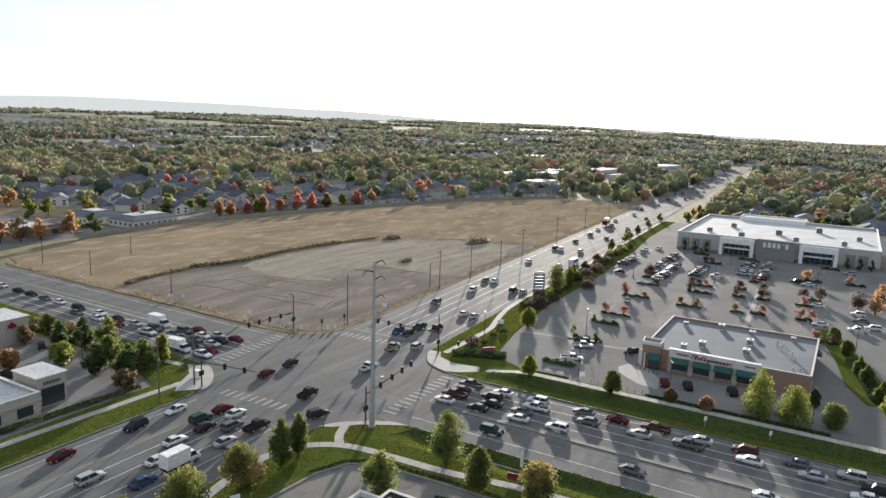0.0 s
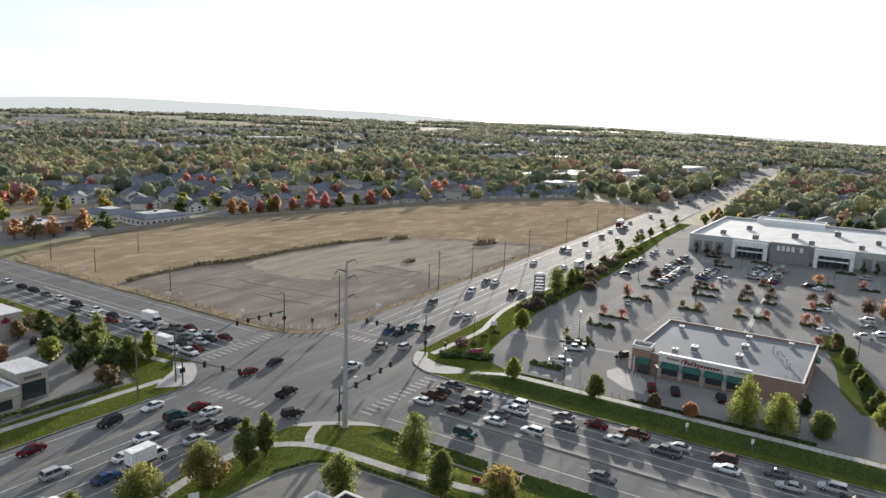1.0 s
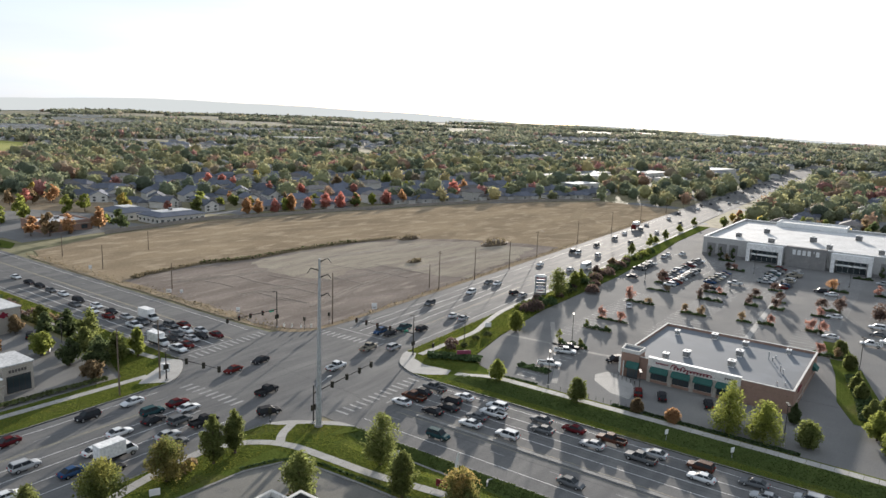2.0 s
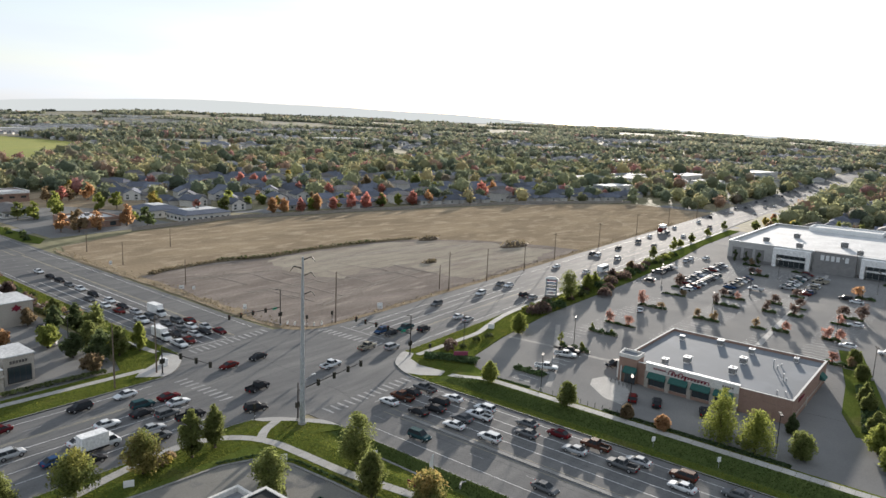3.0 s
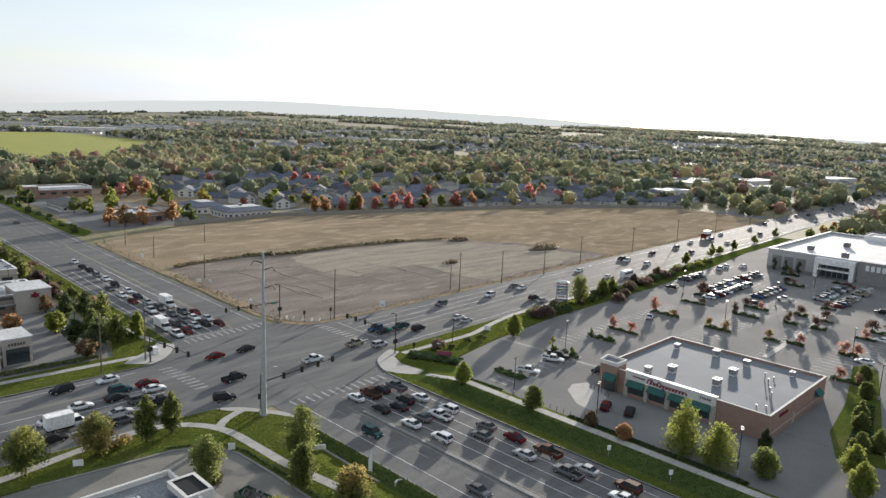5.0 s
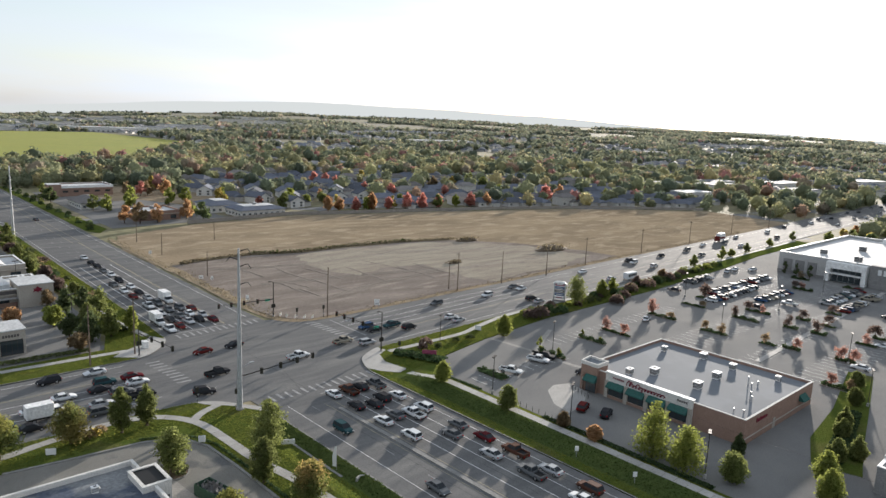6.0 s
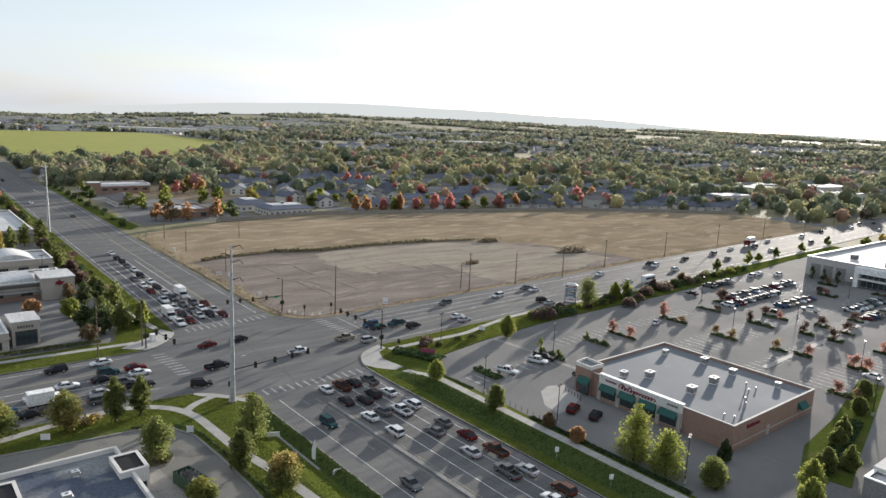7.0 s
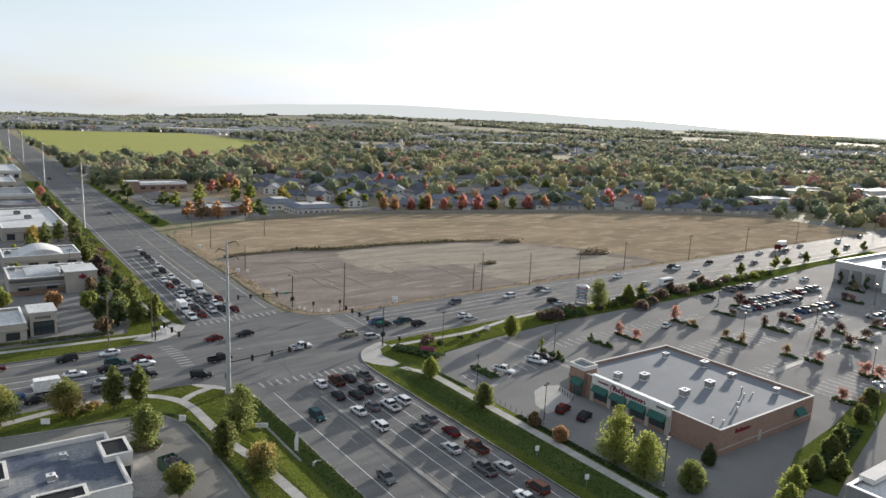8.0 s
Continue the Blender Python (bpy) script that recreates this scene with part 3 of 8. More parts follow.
kerb([(-62, -29.5), (-53, -30.6), (-40.6, -31.6), (-34.5, -34.2), (-32, -40), (-31.4, -50), (-31.2, -62), (-31.5, -75)], 0.5, 0.2)
path_sw = thing("pavement", "pale concrete path curving across the corner lawn", "pavement", kind="structure")
part("corner_apron", apron(sw_curve[3:17] + [(-25, -22.6), (-21, -26.5), (-18.5, -30.5)]), M["concrete"], path_sw)
slabs(path_sw, smooth_line([(-90, -26), (-66, -24.6), (-55, -22.4), (-46, -20.9), (-38, -21.4), (-32.5, -25), (-29.4, -31), (-28.6, -40), (-28, -50), (-26, -62), (-24.5, -80)], 6), 1.9)
slabs(path_sw, [(-29.9, -28.6), (-27.4, -26.2), (-22.6, -24.2)], 1.7, 2.2, 0.186)

# car park behind the lawn, and the shop forecourts
lot_ring = [(26.5, -104), (26.6, -60), (26.9, -40.2), (29.6, -34.2), (36.3, -29.2), (54, -25.7), (85, -22.2), (150, -21.2), (212, -17), (260, -12), (330, -10), (330, -135), (240, -135), (140, -135), (140, -160), (26.5, -160)]
parking = thing("parking_lot", "wide worn grey asphalt car park with faded stall lines", "parking lot", kind="structure")
part("lot_surface", Build().slab(lot_ring, -0.05, 0.03), M["lot"], parking)
part("concrete_pad", Build().slab([(38.6, -60.2), (42.4, -58.8), (46.0, -60.3), (45.4, -66), (38, -70.5), (32.5, -70.8), (33.6, -66)], 0.0, 0.036), M["concrete"], parking, "pale concrete drive pad")


for line in ([(55.9, -26.4), (57.2, -39.2), (57.0, -51.6), (57.8, -57.0)], [(76.5, -30.4), (56.6, -41.0), (44, -48), (30.6, -53.7)]):
    part("valley_gutter", Build().ribbon(smooth_line(line, 5), -0.7, 0.7, 0.0, 0.035), M["worn_concrete"], parking, "pale worn concrete gutter across the asphalt")


def stall_row(x0, x1, y, depth, angle=0.0, step=2.75):
    b = Build()
    k = int((x1 - x0) / step)
    for i in range(k + 1):
        x = x0 + i * step
        s = math.tan(radians(angle)) * depth
        b.ribbon([(x, y), (x + s, y + depth)], -0.06, 0.06, 0.032, 0.036)
    part("stall_lines", b, M["paint"], parking)


for x0, x1, y in ((150, 222, -41.5), (150, 222, -47), (68, 132, -41), (84, 222, -61), (84, 222, -66.5), (150, 222, -77.5), (84, 140, -82), (98, 222, -96), (98, 222, -101.5), (150, 222, -24.5), (150, 222, -113)):
    stall_row(x0, x1, y, 5.3)
stall_row(30, 62, -49.5, 5.3)
walkway = thing("pavement", "pale concrete walkway crossing the car park", "pavement", kind="structure")
slabs(walkway, [(100, -80.9), (140, -79.2), (226, -75.4)], 1.6, 3.2, 0.1)
verge("verge_4", [(50, -112.5), (62, -108), (82, -105.5), (112, -99), (113, -104.5), (84, -112), (64, -117), (52, -120.5)], M["grass"], "bright green lawn behind the shop drive", 0.12)
verge("verge_5", [north(14.2, 198), north(18, 190), north(24, 200), north(22, 232), north(20, 290), north(18, 400), north(14.2, 410)], M["grass"], "dark green roadside verge by the restaurant", 0.12)
solid("parking_lot", Build().slab([(-110, 22.8), (-31, 22.8), (-26.6, 36), (-25, 62), north(-25, 420), (-110, 420)], -0.05, 0.03), M["lot"],
                 "grey asphalt forecourt between the small shops", "parking lot", "structure")
near_lot = solid("parking_lot", Build().slab([(-110, -29.8), (-62, -29.8), (-53, -30.9), (-40.6, -31.9), (-34.7, -34.5), (-32.3, -40), (-31.7, -50), (-31.5, -62), (-31.8, -75), (-31, -150), (-110, -150)], -0.05, 0.03), M["drive"],
                 "curved grey drive around the near building", "parking lot", "structure")
part("concrete_pad", Build().slab([(-44.0, -47.4), (-41.5, -48.2), (-40.6, -58.6), (-43.6, -63.0), (-46.6, -61.7)], 0.0, 0.04), M["worn_concrete"], near_lot, "pale stained concrete pad")


# open field
def field_sheet(name, ring, mat, label, z, step, bumpy, category="field"):
    """A sheet over a ring, with slightly uneven ground."""
    bm = bmesh.new()
    vs = [bm.verts.new((x, y, 0)) for x, y in ring]
    bm.faces.new(vs)
    x0, x1 = min(p[0] for p in ring), max(p[0] for p in ring)
    y0, y1 = min(p[1] for p in ring), max(p[1] for p in ring)
    for axis, lo, hi in (((1, 0, 0), x0, x1), ((0, 1, 0), y0, y1)):
        s = lo + step
        while s < hi:
            bmesh.ops.bisect_plane(bm, geom=bm.verts[:] + bm.edges[:] + bm.faces[:], plane_co=(s, s, 0), plane_no=axis)
            s += step
    for v in bm.verts:
        v.co.z = z + bumpy * max(0.0, noise.noise(v.co * 0.06) + 0.4 * noise.noise(v.co * 0.25) + 0.3)
    bmesh.ops.triangulate(bm, faces=bm.faces[:])
    me = bpy.data.meshes.new(name)
    bm.to_mesh(me)
    bm.free()
    me.materials.append(mat)
    me.shade_smooth()
    return tagged(new(name, me), label, category, kind="structure")


ragged = lambda pts, amp: [(x + amp * noise.noise(Vector((x * 0.21, y * 0.23, 1.7))), y + amp * noise.noise(Vector((x * 0.19, y * 0.24, 5.1)))) for x, y in pts]


def along(a, b, n):
    return [(a[0] + (b[0] - a[0]) * i / n, a[1] + (b[1] - a[1]) * i / n) for i in range(n)]


ne_edge = smooth_line([(15.0, 60), (14.8, 36), (16.0, 24), (19.0, 18.6), (24.5, 16.0), (34, 15.2)], 5)
field_ring = ragged(along(east(405, 14), (409, 52), 4) + along((409, 52), (412, 92), 4) + along((412, 92), (335, 141), 8) + along((335, 141), (268, 164), 6) + along((268, 164), (206, 181), 6)
                    + along((206, 181), (147, 195), 6) + along((147, 195), (131, 201), 2) + along((131, 201), (67, 194.5), 6) + along((67, 194.5), (25, 178.5), 4) + along((25, 178.5), north(14.2, 150), 4) + along(north(14.2, 150), (15, 60), 12), 1.2) + ne_edge + along(east(36, 14.8), east(405, 14), 40)
field_sheet("field", field_ring, M["dry"], "dry tan grass field with worn tracks", 0.02, 6.0, 0.10)
graded_ring = ragged(along((17.4, 34), (20.0, 105), 12) + along((20.0, 105), (33, 108.5), 2) + along((33, 108.5), (56, 109.5), 4) + along((56, 109.5), (74, 104.5), 3) + along((74, 104.5), (134, 101.5), 8) + along((134, 101.5), (158, 94), 4)
                     + along((158, 94), (178, 74), 4) + along((178, 74), (190, 50), 4) + along((190, 50), (196, 25.0), 3) + along((196, 25.0), (34, 17.2), 20) + along((34, 17.2), (25, 18.0), 2) + along((25, 18.0), (20.3, 20.9), 2) + along((20.3, 20.9), (17.6, 26.5), 2) + along((17.6, 26.5), (17.4, 34), 2), 1.6)
field_sheet("graded_lot", graded_ring, M["gravel"], "bare graded gravel lot with tyre tracks", 0.10, 5.0, 0.03)
pale_ring = ragged(along((67, 97), (65, 68), 8) + along((65, 68), (71, 57), 4) + along((71, 57), (85, 61), 4) + along((85, 61), (104, 59), 5) + along((104, 59), (103, 33), 7) + along((103, 33), (106, 22), 3)
                   + along((106, 22), (150, 25), 9) + along((150, 25), (186, 34), 8) + along((186, 34), (172, 72), 8) + along((172, 72), (154, 91), 5) + along((154, 91), (132, 98), 5) + along((132, 98), (74, 101), 12) + along((74, 101), (67, 97), 2), 4.5)
field_sheet("scraped_patch", pale_ring, M["pale_gravel"], "paler scraped gravel with straight grader streaks", 0.156, 5.0, 0.01)
tracks = Build()
for k, line in enumerate(([(30, 92), (60, 84), (100, 84), (150, 80)], [(40, 34), (70, 42), (110, 46), (170, 40)], [(34, 62), (60, 58), (90, 52), (118, 44)], [(100, 92), (130, 78), (165, 68)])):
    curve = smooth_line(line, 8)
    for off in (-0.9, 0.9):
        tracks.ribbon(curve, off - 0.22, off + 0.22, 0.0, 0.178 + 0.002 * k)
rng_f = random.Random(8)
furrows = Build()
for k in range(14):
    x0, y0 = rng_f.uniform(34, 112), rng_f.uniform(52, 88)
    lean, far_end = rng_f.uniform(-0.05, 0.22), rng_f.uniform(10, 30)
    furrows.ribbon(smooth_line([(x0, y0), (x0 + lean * far_end * 0.5 + rng_f.uniform(-0.7, 0.7), y0 - far_end * 0.5), (x0 + lean * far_end, y0 - far_end)], 8), -rng_f.uniform(0.2, 0.7), rng_f.uniform(0.2, 0.7), 0.0, 0.188 + 0.001 * k)
tagged(new("grader_furrows", furrows.mesh("grader_furrows", M["furrow"])), "dark straight furrows left by a grader", "tracks", kind="stuff")
tagged(new("tyre_tracks", tracks.mesh("tyre_tracks", M["track"])), "pale tyre tracks across the graded gravel", "tracks", kind="stuff")
field_sheet("dirt_track", ragged(along((292, 66), (345, 84), 6) + along((345, 84), (404, 62), 6) + along((404, 58), (345, 78), 6) + along((345, 78), (292, 60), 6), 1.0), M["shoulder"], "pale sandy track worn across the field", 0.11, 6.0, 0.1, "track")
field_sheet("dirt_shoulder", ragged(along((14.9, 40), north(15.0, 172), 24) + along(north(17.5, 172), (20.6, 40), 24), 0.9), M["shoulder"], "bare tan dirt shoulder beside the road", 0.09, 5.0, 0.10, "shoulder")

field_sheet("yard", ragged([(58, 302), (80, 300), (98, 262), (128, 262), (131, 345), (110, 372), (86, 384), (60, 362)], 2.0), M["dry"], "dry grass yard behind the restaurant", 0.05, 8.0, 0.1)
# sunlit crop field far off
field_sheet("crop_field", [(38, 600), (190, 625), (300, 770), (425, 965), (372, 1360), (60, 1345), (48, 1140)], M["crop"], "large yellow-green crop field beyond the trees", 0.4, 120.0, 0.0)
# ---------------------------------------------------------------- buildings
def walls_with_parapet(b, x0, y0, x1, y1, h, t=0.35):
    """Four walls of a flat-roofed block, each a slab of its own."""
    b.box(x0, y0, 0, x0 + t, y1, h).box(x1 - t, y0, 0, x1, y1, h)
    b.box(x0 + t, y0, 0, x1 - t, y0 + t, h).box(x0 + t, y1 - t, 0, x1 - t, y1, h)
    return b


def coping(b, x0, y0, x1, y1, h, w=0.5, t=0.16):
    o = 0.08
    b.box(x0 - o, y0 - o, h, x0 + w, y1 + o, h + t).box(x1 - w, y0 - o, h, x1 + o, y1 + o, h + t)
    b.box(x0 + w, y0 - o, h, x1 - w, y0 + w, h + t).box(x0 + w, y1 - w, h, x1 - w, y1 + o, h + t)
    return b


def roof_unit(x, y, z, s, parent=None):
    ob = thing("roof_unit", "pale metal air-conditioning unit on a flat roof", "roof unit", pose(x, y, z), "roof units")
    top = 0.25 + s * 1.35
    part("casing", Build().box(-s * 0.94, -s * 0.74, 0.25, s * 0.94, s * 0.74, top - 0.1), M["louvre"], ob)
    for k in range(5):
        z = 0.34 + k * (top - 0.5) / 5
        part("louvre_slat", Build().box(-s * 0.98, -s * 0.78, z, s * 0.98, s * 0.78, z + 0.07), M["unit"], ob)
    part("lid", Build().box(-s * 1.08, -s * 0.9, top - 0.1, s * 1.08, s * 0.9, top + 0.04), M["white_paint"], ob, "pale metal lid", bevel=0.03)
    part("curb", Build().box(-s * 0.85, -s * 0.65, 0, s * 0.85, s * 0.65, 0.25), M["white_paint"], ob)
    part("hood", Build().loft([[(s, -s * 0.6, 0.45), (s, s * 0.6, 0.45), (s, s * 0.6, 0.3 + s * 0.7), (s, -s * 0.6, 0.3 + s * 0.7)],
                               [(s * 1.5, -s * 0.6, 0.45), (s * 1.5, s * 0.6, 0.45), (s * 1.45, s * 0.6, 0.5), (s * 1.45, -s * 0.6, 0.5)]]), M["unit"], ob)
    part("fan_grille", Build().tube((0, 0, top + 0.04), (0, 0, top + 0.09), s * 0.42, s * 0.4, 12), M["louvre"], ob)
    return ob


def window(parent, x0, y0, z0, x1, y1, z1, name="window", mat="white_paint", mullions=2):
    """A framed window in a wall along x or y; the box is its frame."""
    ob = part(name, Build().box(x0, y0, z0, x1, y1, z1), M[mat], parent)
    alongx = (x1 - x0) > (y1 - y0)
    for i in range(mullions):
        if alongx:
            w = (x1 - x0 - 0.1) / mullions
            g = Build().box(x0 + 0.1 + i * w, y0 - 0.02, z0 + 0.12, x0 + (i + 1) * w, y1 + 0.02, z1 - 0.12)
        else:
            w = (y1 - y0 - 0.1) / mullions
            g = Build().box(x0 - 0.02, y0 + 0.1 + i * w, z0 + 0.12, x1 + 0.02, y0 + (i + 1) * w, z1 - 0.12)
        part("pane", g, M["glass"], ob)
    return ob


def letter_bars(parent, origin, step, heights, w, t, mat, name="sign_letter"):
    """Illegible or trade lettering as plain upright bars."""
    for i, hgt in enumerate(heights):
        ox, oy, oz = origin
        x, y = ox + step[0] * i, oy + step[1] * i
        if abs(step[1]) > abs(step[0]):
            part(name, Build().box(x - t, y - w / 2, oz, x, y + w / 2, oz + hgt), mat, parent)
        else:
            part(name, Build().box(x - w / 2, y - t, oz, x + w / 2, y, oz + hgt), mat, parent)


# pharmacy on the corner of the car park
WX0, WX1, WY0, WY1, WH = 46.8, 80.6, -101.2, -63.5, 5.3
pharmacy = thing("pharmacy_building", "single-storey brick and cream stucco shop with green awnings", "building")
for x0, y0, x1, y1 in ((WX0, WY0, WX0 + 0.35, WY1), (WX1 - 0.35, WY0, WX1, WY1), (WX0 + 0.35, WY0, WX1 - 0.35, WY0 + 0.35), (WX0 + 0.35, WY1 - 0.35, WX1 - 0.35, WY1)):
    part("wall", Build().box(x0, y0, 0, x1, y1, WH), M["brick"], pharmacy)
part("roof", Build().box(WX0 + 0.35, WY0 + 0.35, 4.45, WX1 - 0.35, WY1 - 0.35, 4.7), M["grey_roof"], pharmacy)
part("parapet_cap", coping(Build(), WX0, WY0, WX1, WY1, WH, 0.36, 0.1), M["stucco_light"], pharmacy, "cream metal parapet cap")
part("front_facade", Build().box(WX0 - 0.5, -90.6, 0.7, WX0 - 0.002, -70.0, 5.75), M["stucco_light"], pharmacy, "cream stucco front band")
part("facade_base", Build().box(WX0 - 0.55, -90.6, 0.0, WX0 - 0.002, -70.0, 0.7), M["brick"], pharmacy)
part("facade_cap", Build().box(WX0 - 0.6, -90.7, 5.75, WX0 + 0.5, -69.9, 5.95), M["white_paint"], pharmacy)
for y in (-90.2, -85.3, -80.3, -75.3, -70.4):
    part("pilaster", Build().box(WX0 - 0.75, y - 0.45, 0.0, WX0 - 0.5, y + 0.45, 4.0), M["stucco"], pharmacy)
for y in (-87.7, -82.8, -77.8, -72.8):
    window(pharmacy, WX0 - 0.62, y - 1.9, 0.8, WX0 - 0.5, y + 1.9, 2.6, mullions=3, mat="bronze")
    part("awning", Build().loft([[(WX0 - 0.5, y - 2.1, 2.6), (WX0 - 0.5, y + 2.1, 2.6), (WX0 - 0.5, y + 2.1, 3.9), (WX0 - 0.5, y - 2.1, 3.9)],
                                 [(WX0 - 1.6, y - 2.1, 2.6), (WX0 - 1.6, y + 2.1, 2.6), (WX0 - 1.6, y + 2.1, 2.85), (WX0 - 1.6, y - 2.1, 2.85)]]), M["green_cloth"], pharmacy, "dark green sloped awning")
# corner entrance block, set at an angle
ent = [(WX0 - 0.9, -67.9), (WX0 - 0.9, -63.6), (WX0 + 3.2, -63.0), (WX0 + 3.2, -67.9)]
shrink = lambda k: [(WX0 + 1.15 + (x - WX0 - 1.15) * k, -65.6 + (y + 65.6) * k) for x, y in ent]
part("entrance_tower", Build().slab(ent, 0, 6.2), M["brick"], pharmacy, "taller brick corner entrance")
part("entrance_roof", Build().slab(shrink(0.92), 6.2, 6.35), M["grey_roof"], pharmacy)
tower_rim = Build()
for (a, c), (d, e) in zip(zip(shrink(1.05), shrink(1.05)[1:] + shrink(1.05)[:1]), zip(shrink(0.9), shrink(0.9)[1:] + shrink(0.9)[:1])):
    tower_rim.slab([a, c, e, d], 6.0, 6.85)
part("entrance_parapet", tower_rim, M["stucco_light"], pharmacy, "cream parapet round the entrance roof")
part("entrance_screen", Build().slab([(WX0 - 1.5, -64.6), (WX0 - 1.3, -64.4), (WX0 + 1.7, -62.5), (WX0 + 1.5, -62.2)], 0.0, 4.0), M["stucco_light"], pharmacy, "cream slanted entrance screen")
part("entrance_awning", Build().loft([[(WX0 - 1.22, -68.2, 2.8), (WX0 - 1.22, -65.2, 2.8), (WX0 - 1.22, -65.2, 4.2), (WX0 - 1.22, -68.2, 4.2)],
                                      [(WX0 - 2.5, -68.2, 2.8), (WX0 - 2.5, -65.2, 2.8), (WX0 - 2.5, -65.2, 3.05), (WX0 - 2.5, -68.2, 3.05)]]), M["green_cloth"], pharmacy)
window(pharmacy, WX0 - 1.32, -68.0, 0.2, WX0 - 1.202, -65.3, 2.7, mullions=3, mat="bronze")


def script_sign(x, y, z, length, loops, parent):
    """A flowing red sign drawn as one looping band, tall at its start."""
    b, n, band = Build(), loops * 14, []
    for i in range(n + 1):
        t = i / n
        tall = 0.55 if t < 0.12 else (0.5 if 0.24 < t < 0.31 else 0.27)
        drop = 0.4 if 0.36 < t < 0.44 else 0.0
        a = 2 * math.pi * loops * t
        up = 0.5 - 0.5 * math.cos(a)
        band.append(Vector((x, y - length * t + 0.30 * math.sin(a) - 0.25 * up, z + 2 * tall * up - drop * (1 - up))))
    for p, q in zip(band, band[1:]):
        b.tube(p, q, 0.11, 0.11, 5)
    part("sign_shape", b, M["red_sign"], parent, "flowing red sign band")


script_sign(WX0 - 0.6, -75.4, 4.3, 8.8, 12, pharmacy)
letter_bars(pharmacy, (WX0 - 0.55, -72.0, 4.75), (0, -0.5), (0.4,) * 6, 0.32, 0.1, M["red_sign"])
letter_bars(pharmacy, (WX0 - 0.55, -87.4, 4.75), (0, -0.5), (0.4,) * 5, 0.32, 0.1, M["dark_sign"])
letter_bars(pharmacy, (52.0, WY0 - 0.02, 3.6), (0.75, 0), (0.9, 0.6, 0.85, 0.6, 0.6, 0.6, 0.5), 0.5, 0.1, M["red_sign"])
part("side_door", Build().box(60.0, WY0 - 0.08, 0, 61.2, WY0 - 0.002, 2.2), M["stucco"], pharmacy)
part("stucco_course", Build().box(WX0 - 0.05, WY0 - 0.06, 1.2, WX1, WY0 - 0.002, 1.45), M["stucco"], pharmacy)
part("side_awning", Build().loft([[(73.2, WY0 - 0.01, 2.6), (76.4, WY0 - 0.01, 2.6), (76.4, WY0 - 0.01, 3.9), (73.2, WY0 - 0.01, 3.9)], [(73.2, WY0 - 1.2, 2.6), (76.4, WY0 - 1.2, 2.6), (76.4, WY0 - 1.2, 2.8), (73.2, WY0 - 1.2, 2.8)]]), M["green_cloth"], pharmacy)
for x, y, s in ((52.0, -72.3, 0.8), (56.5, -75.9, 0.95), (56.5, -86.3, 0.95), (65.8, -86.0, 0.95), (76.4, -77.4, 0.9), (75.0, -85.4, 0.8), (76.2, -95.3, 0.65), (73.8, -68.4, 0.7)):
    roof_unit(x, y, 4.7, s)
for x, y, h in ((70.2, -93.4, 0.5), (68.0, -92.2, 1.7), (58.8, -97.0, 1.0), (60.0, -96.2, 1.5), (51.7, -98.6, 0.4), (50.3, -97.2, 0.7), (67.4, -93.2, 0.7)):
    solid("roof_vent", Build().tube((0, 0, 0), (0, 0, h), 0.14, 0.14, 8).tube((0, 0, h), (0, 0, h + 0.2), 0.26, 0.2, 8), M["galv"], "small metal roof vent pipe", "roof vent", m=pose(x, y, 4.7), group="roof vents")

# department store at the back of the car park
KX0, KX1, KY0, KY1, KH = 232.5, 318.0, -118.5, -32.0, 8.6
store = thing("department_store", "large grey stucco department store with white flat roof", "building")
part("wall", walls_with_parapet(Build(), KX0, KY0, KX1, KY1, KH, 0.5), M["store_wall"], store)
part("roof", Build().box(KX0 + 0.5, KY0 + 0.5, 7.2, KX1 - 0.5, KY1 - 0.5, 7.6), M["membrane"], store)
part("parapet_cap", coping(Build(), KX0, KY0, KX1, KY1, KH, 0.7, 0.25), M["white_paint"], store)
part("rear_block", walls_with_parapet(Build(), KX1 - 7, -84, KX1 + 8, -50, 9.9, 0.5), M["white_paint"], store)
part("rear_roof", Build().box(KX1 - 6.5, -83.5, 9.0, KX1 + 7.5, -50.5, 9.3), M["membrane"], store)
part("plinth", Build().box(KX0 - 0.12, KY0, 0, KX0 - 0.002, KY1, 1.1), M["stone_block"], store)
part("entry_panel", Build().box(KX0 - 2.2, -84.8, 0, KX0 - 0.01, -68.6, 9.1), M["stone_block"], store, "grey-brown sign wall")
for y0, y1 in ((-67.4, -52.2), (-102.2, -86.6)):
    portal = part("portal", Build().box(KX0 - 3.2, y0, 0, KX0 - 0.01, y0 + 1.6, 8.2).box(KX0 - 3.2, y1 - 1.6, 0, KX0 - 0.01, y1, 8.2).box(KX0 - 3.2, y0 + 1.6, 5.6, KX0 - 0.01, y1 - 1.6, 8.2), M["white_paint"], store, "white projecting entrance portal")
    window(store, KX0 - 1.2, y0 + 2.2, 0.2, KX0 - 1.0, y1 - 2.2, 3.4, mullions=5, mat="galv")
    window(store, KX0 - 1.2, y0 + 2.2, 3.7, KX0 - 1.0, y1 - 2.2, 5.4, mullions=5, mat="galv")
    part("canopy", Build().box(KX0 - 3.9, y0 + 1.8, 3.4, KX0 - 0.9, y1 - 1.8, 3.7), M["white_paint"], store)
letter_bars(store, (KX0 - 2.22, -71.9, 5.6), (0, -2.0), (2.2, 2.2, 2.2, 2.2), 1.3, 0.25, M["white_sign"])
letter_bars(store, (KX0 - 2.22, -79.8, 7.1), (0, -1.0), (0.7,), 0.35, 0.25, M["white_sign"])
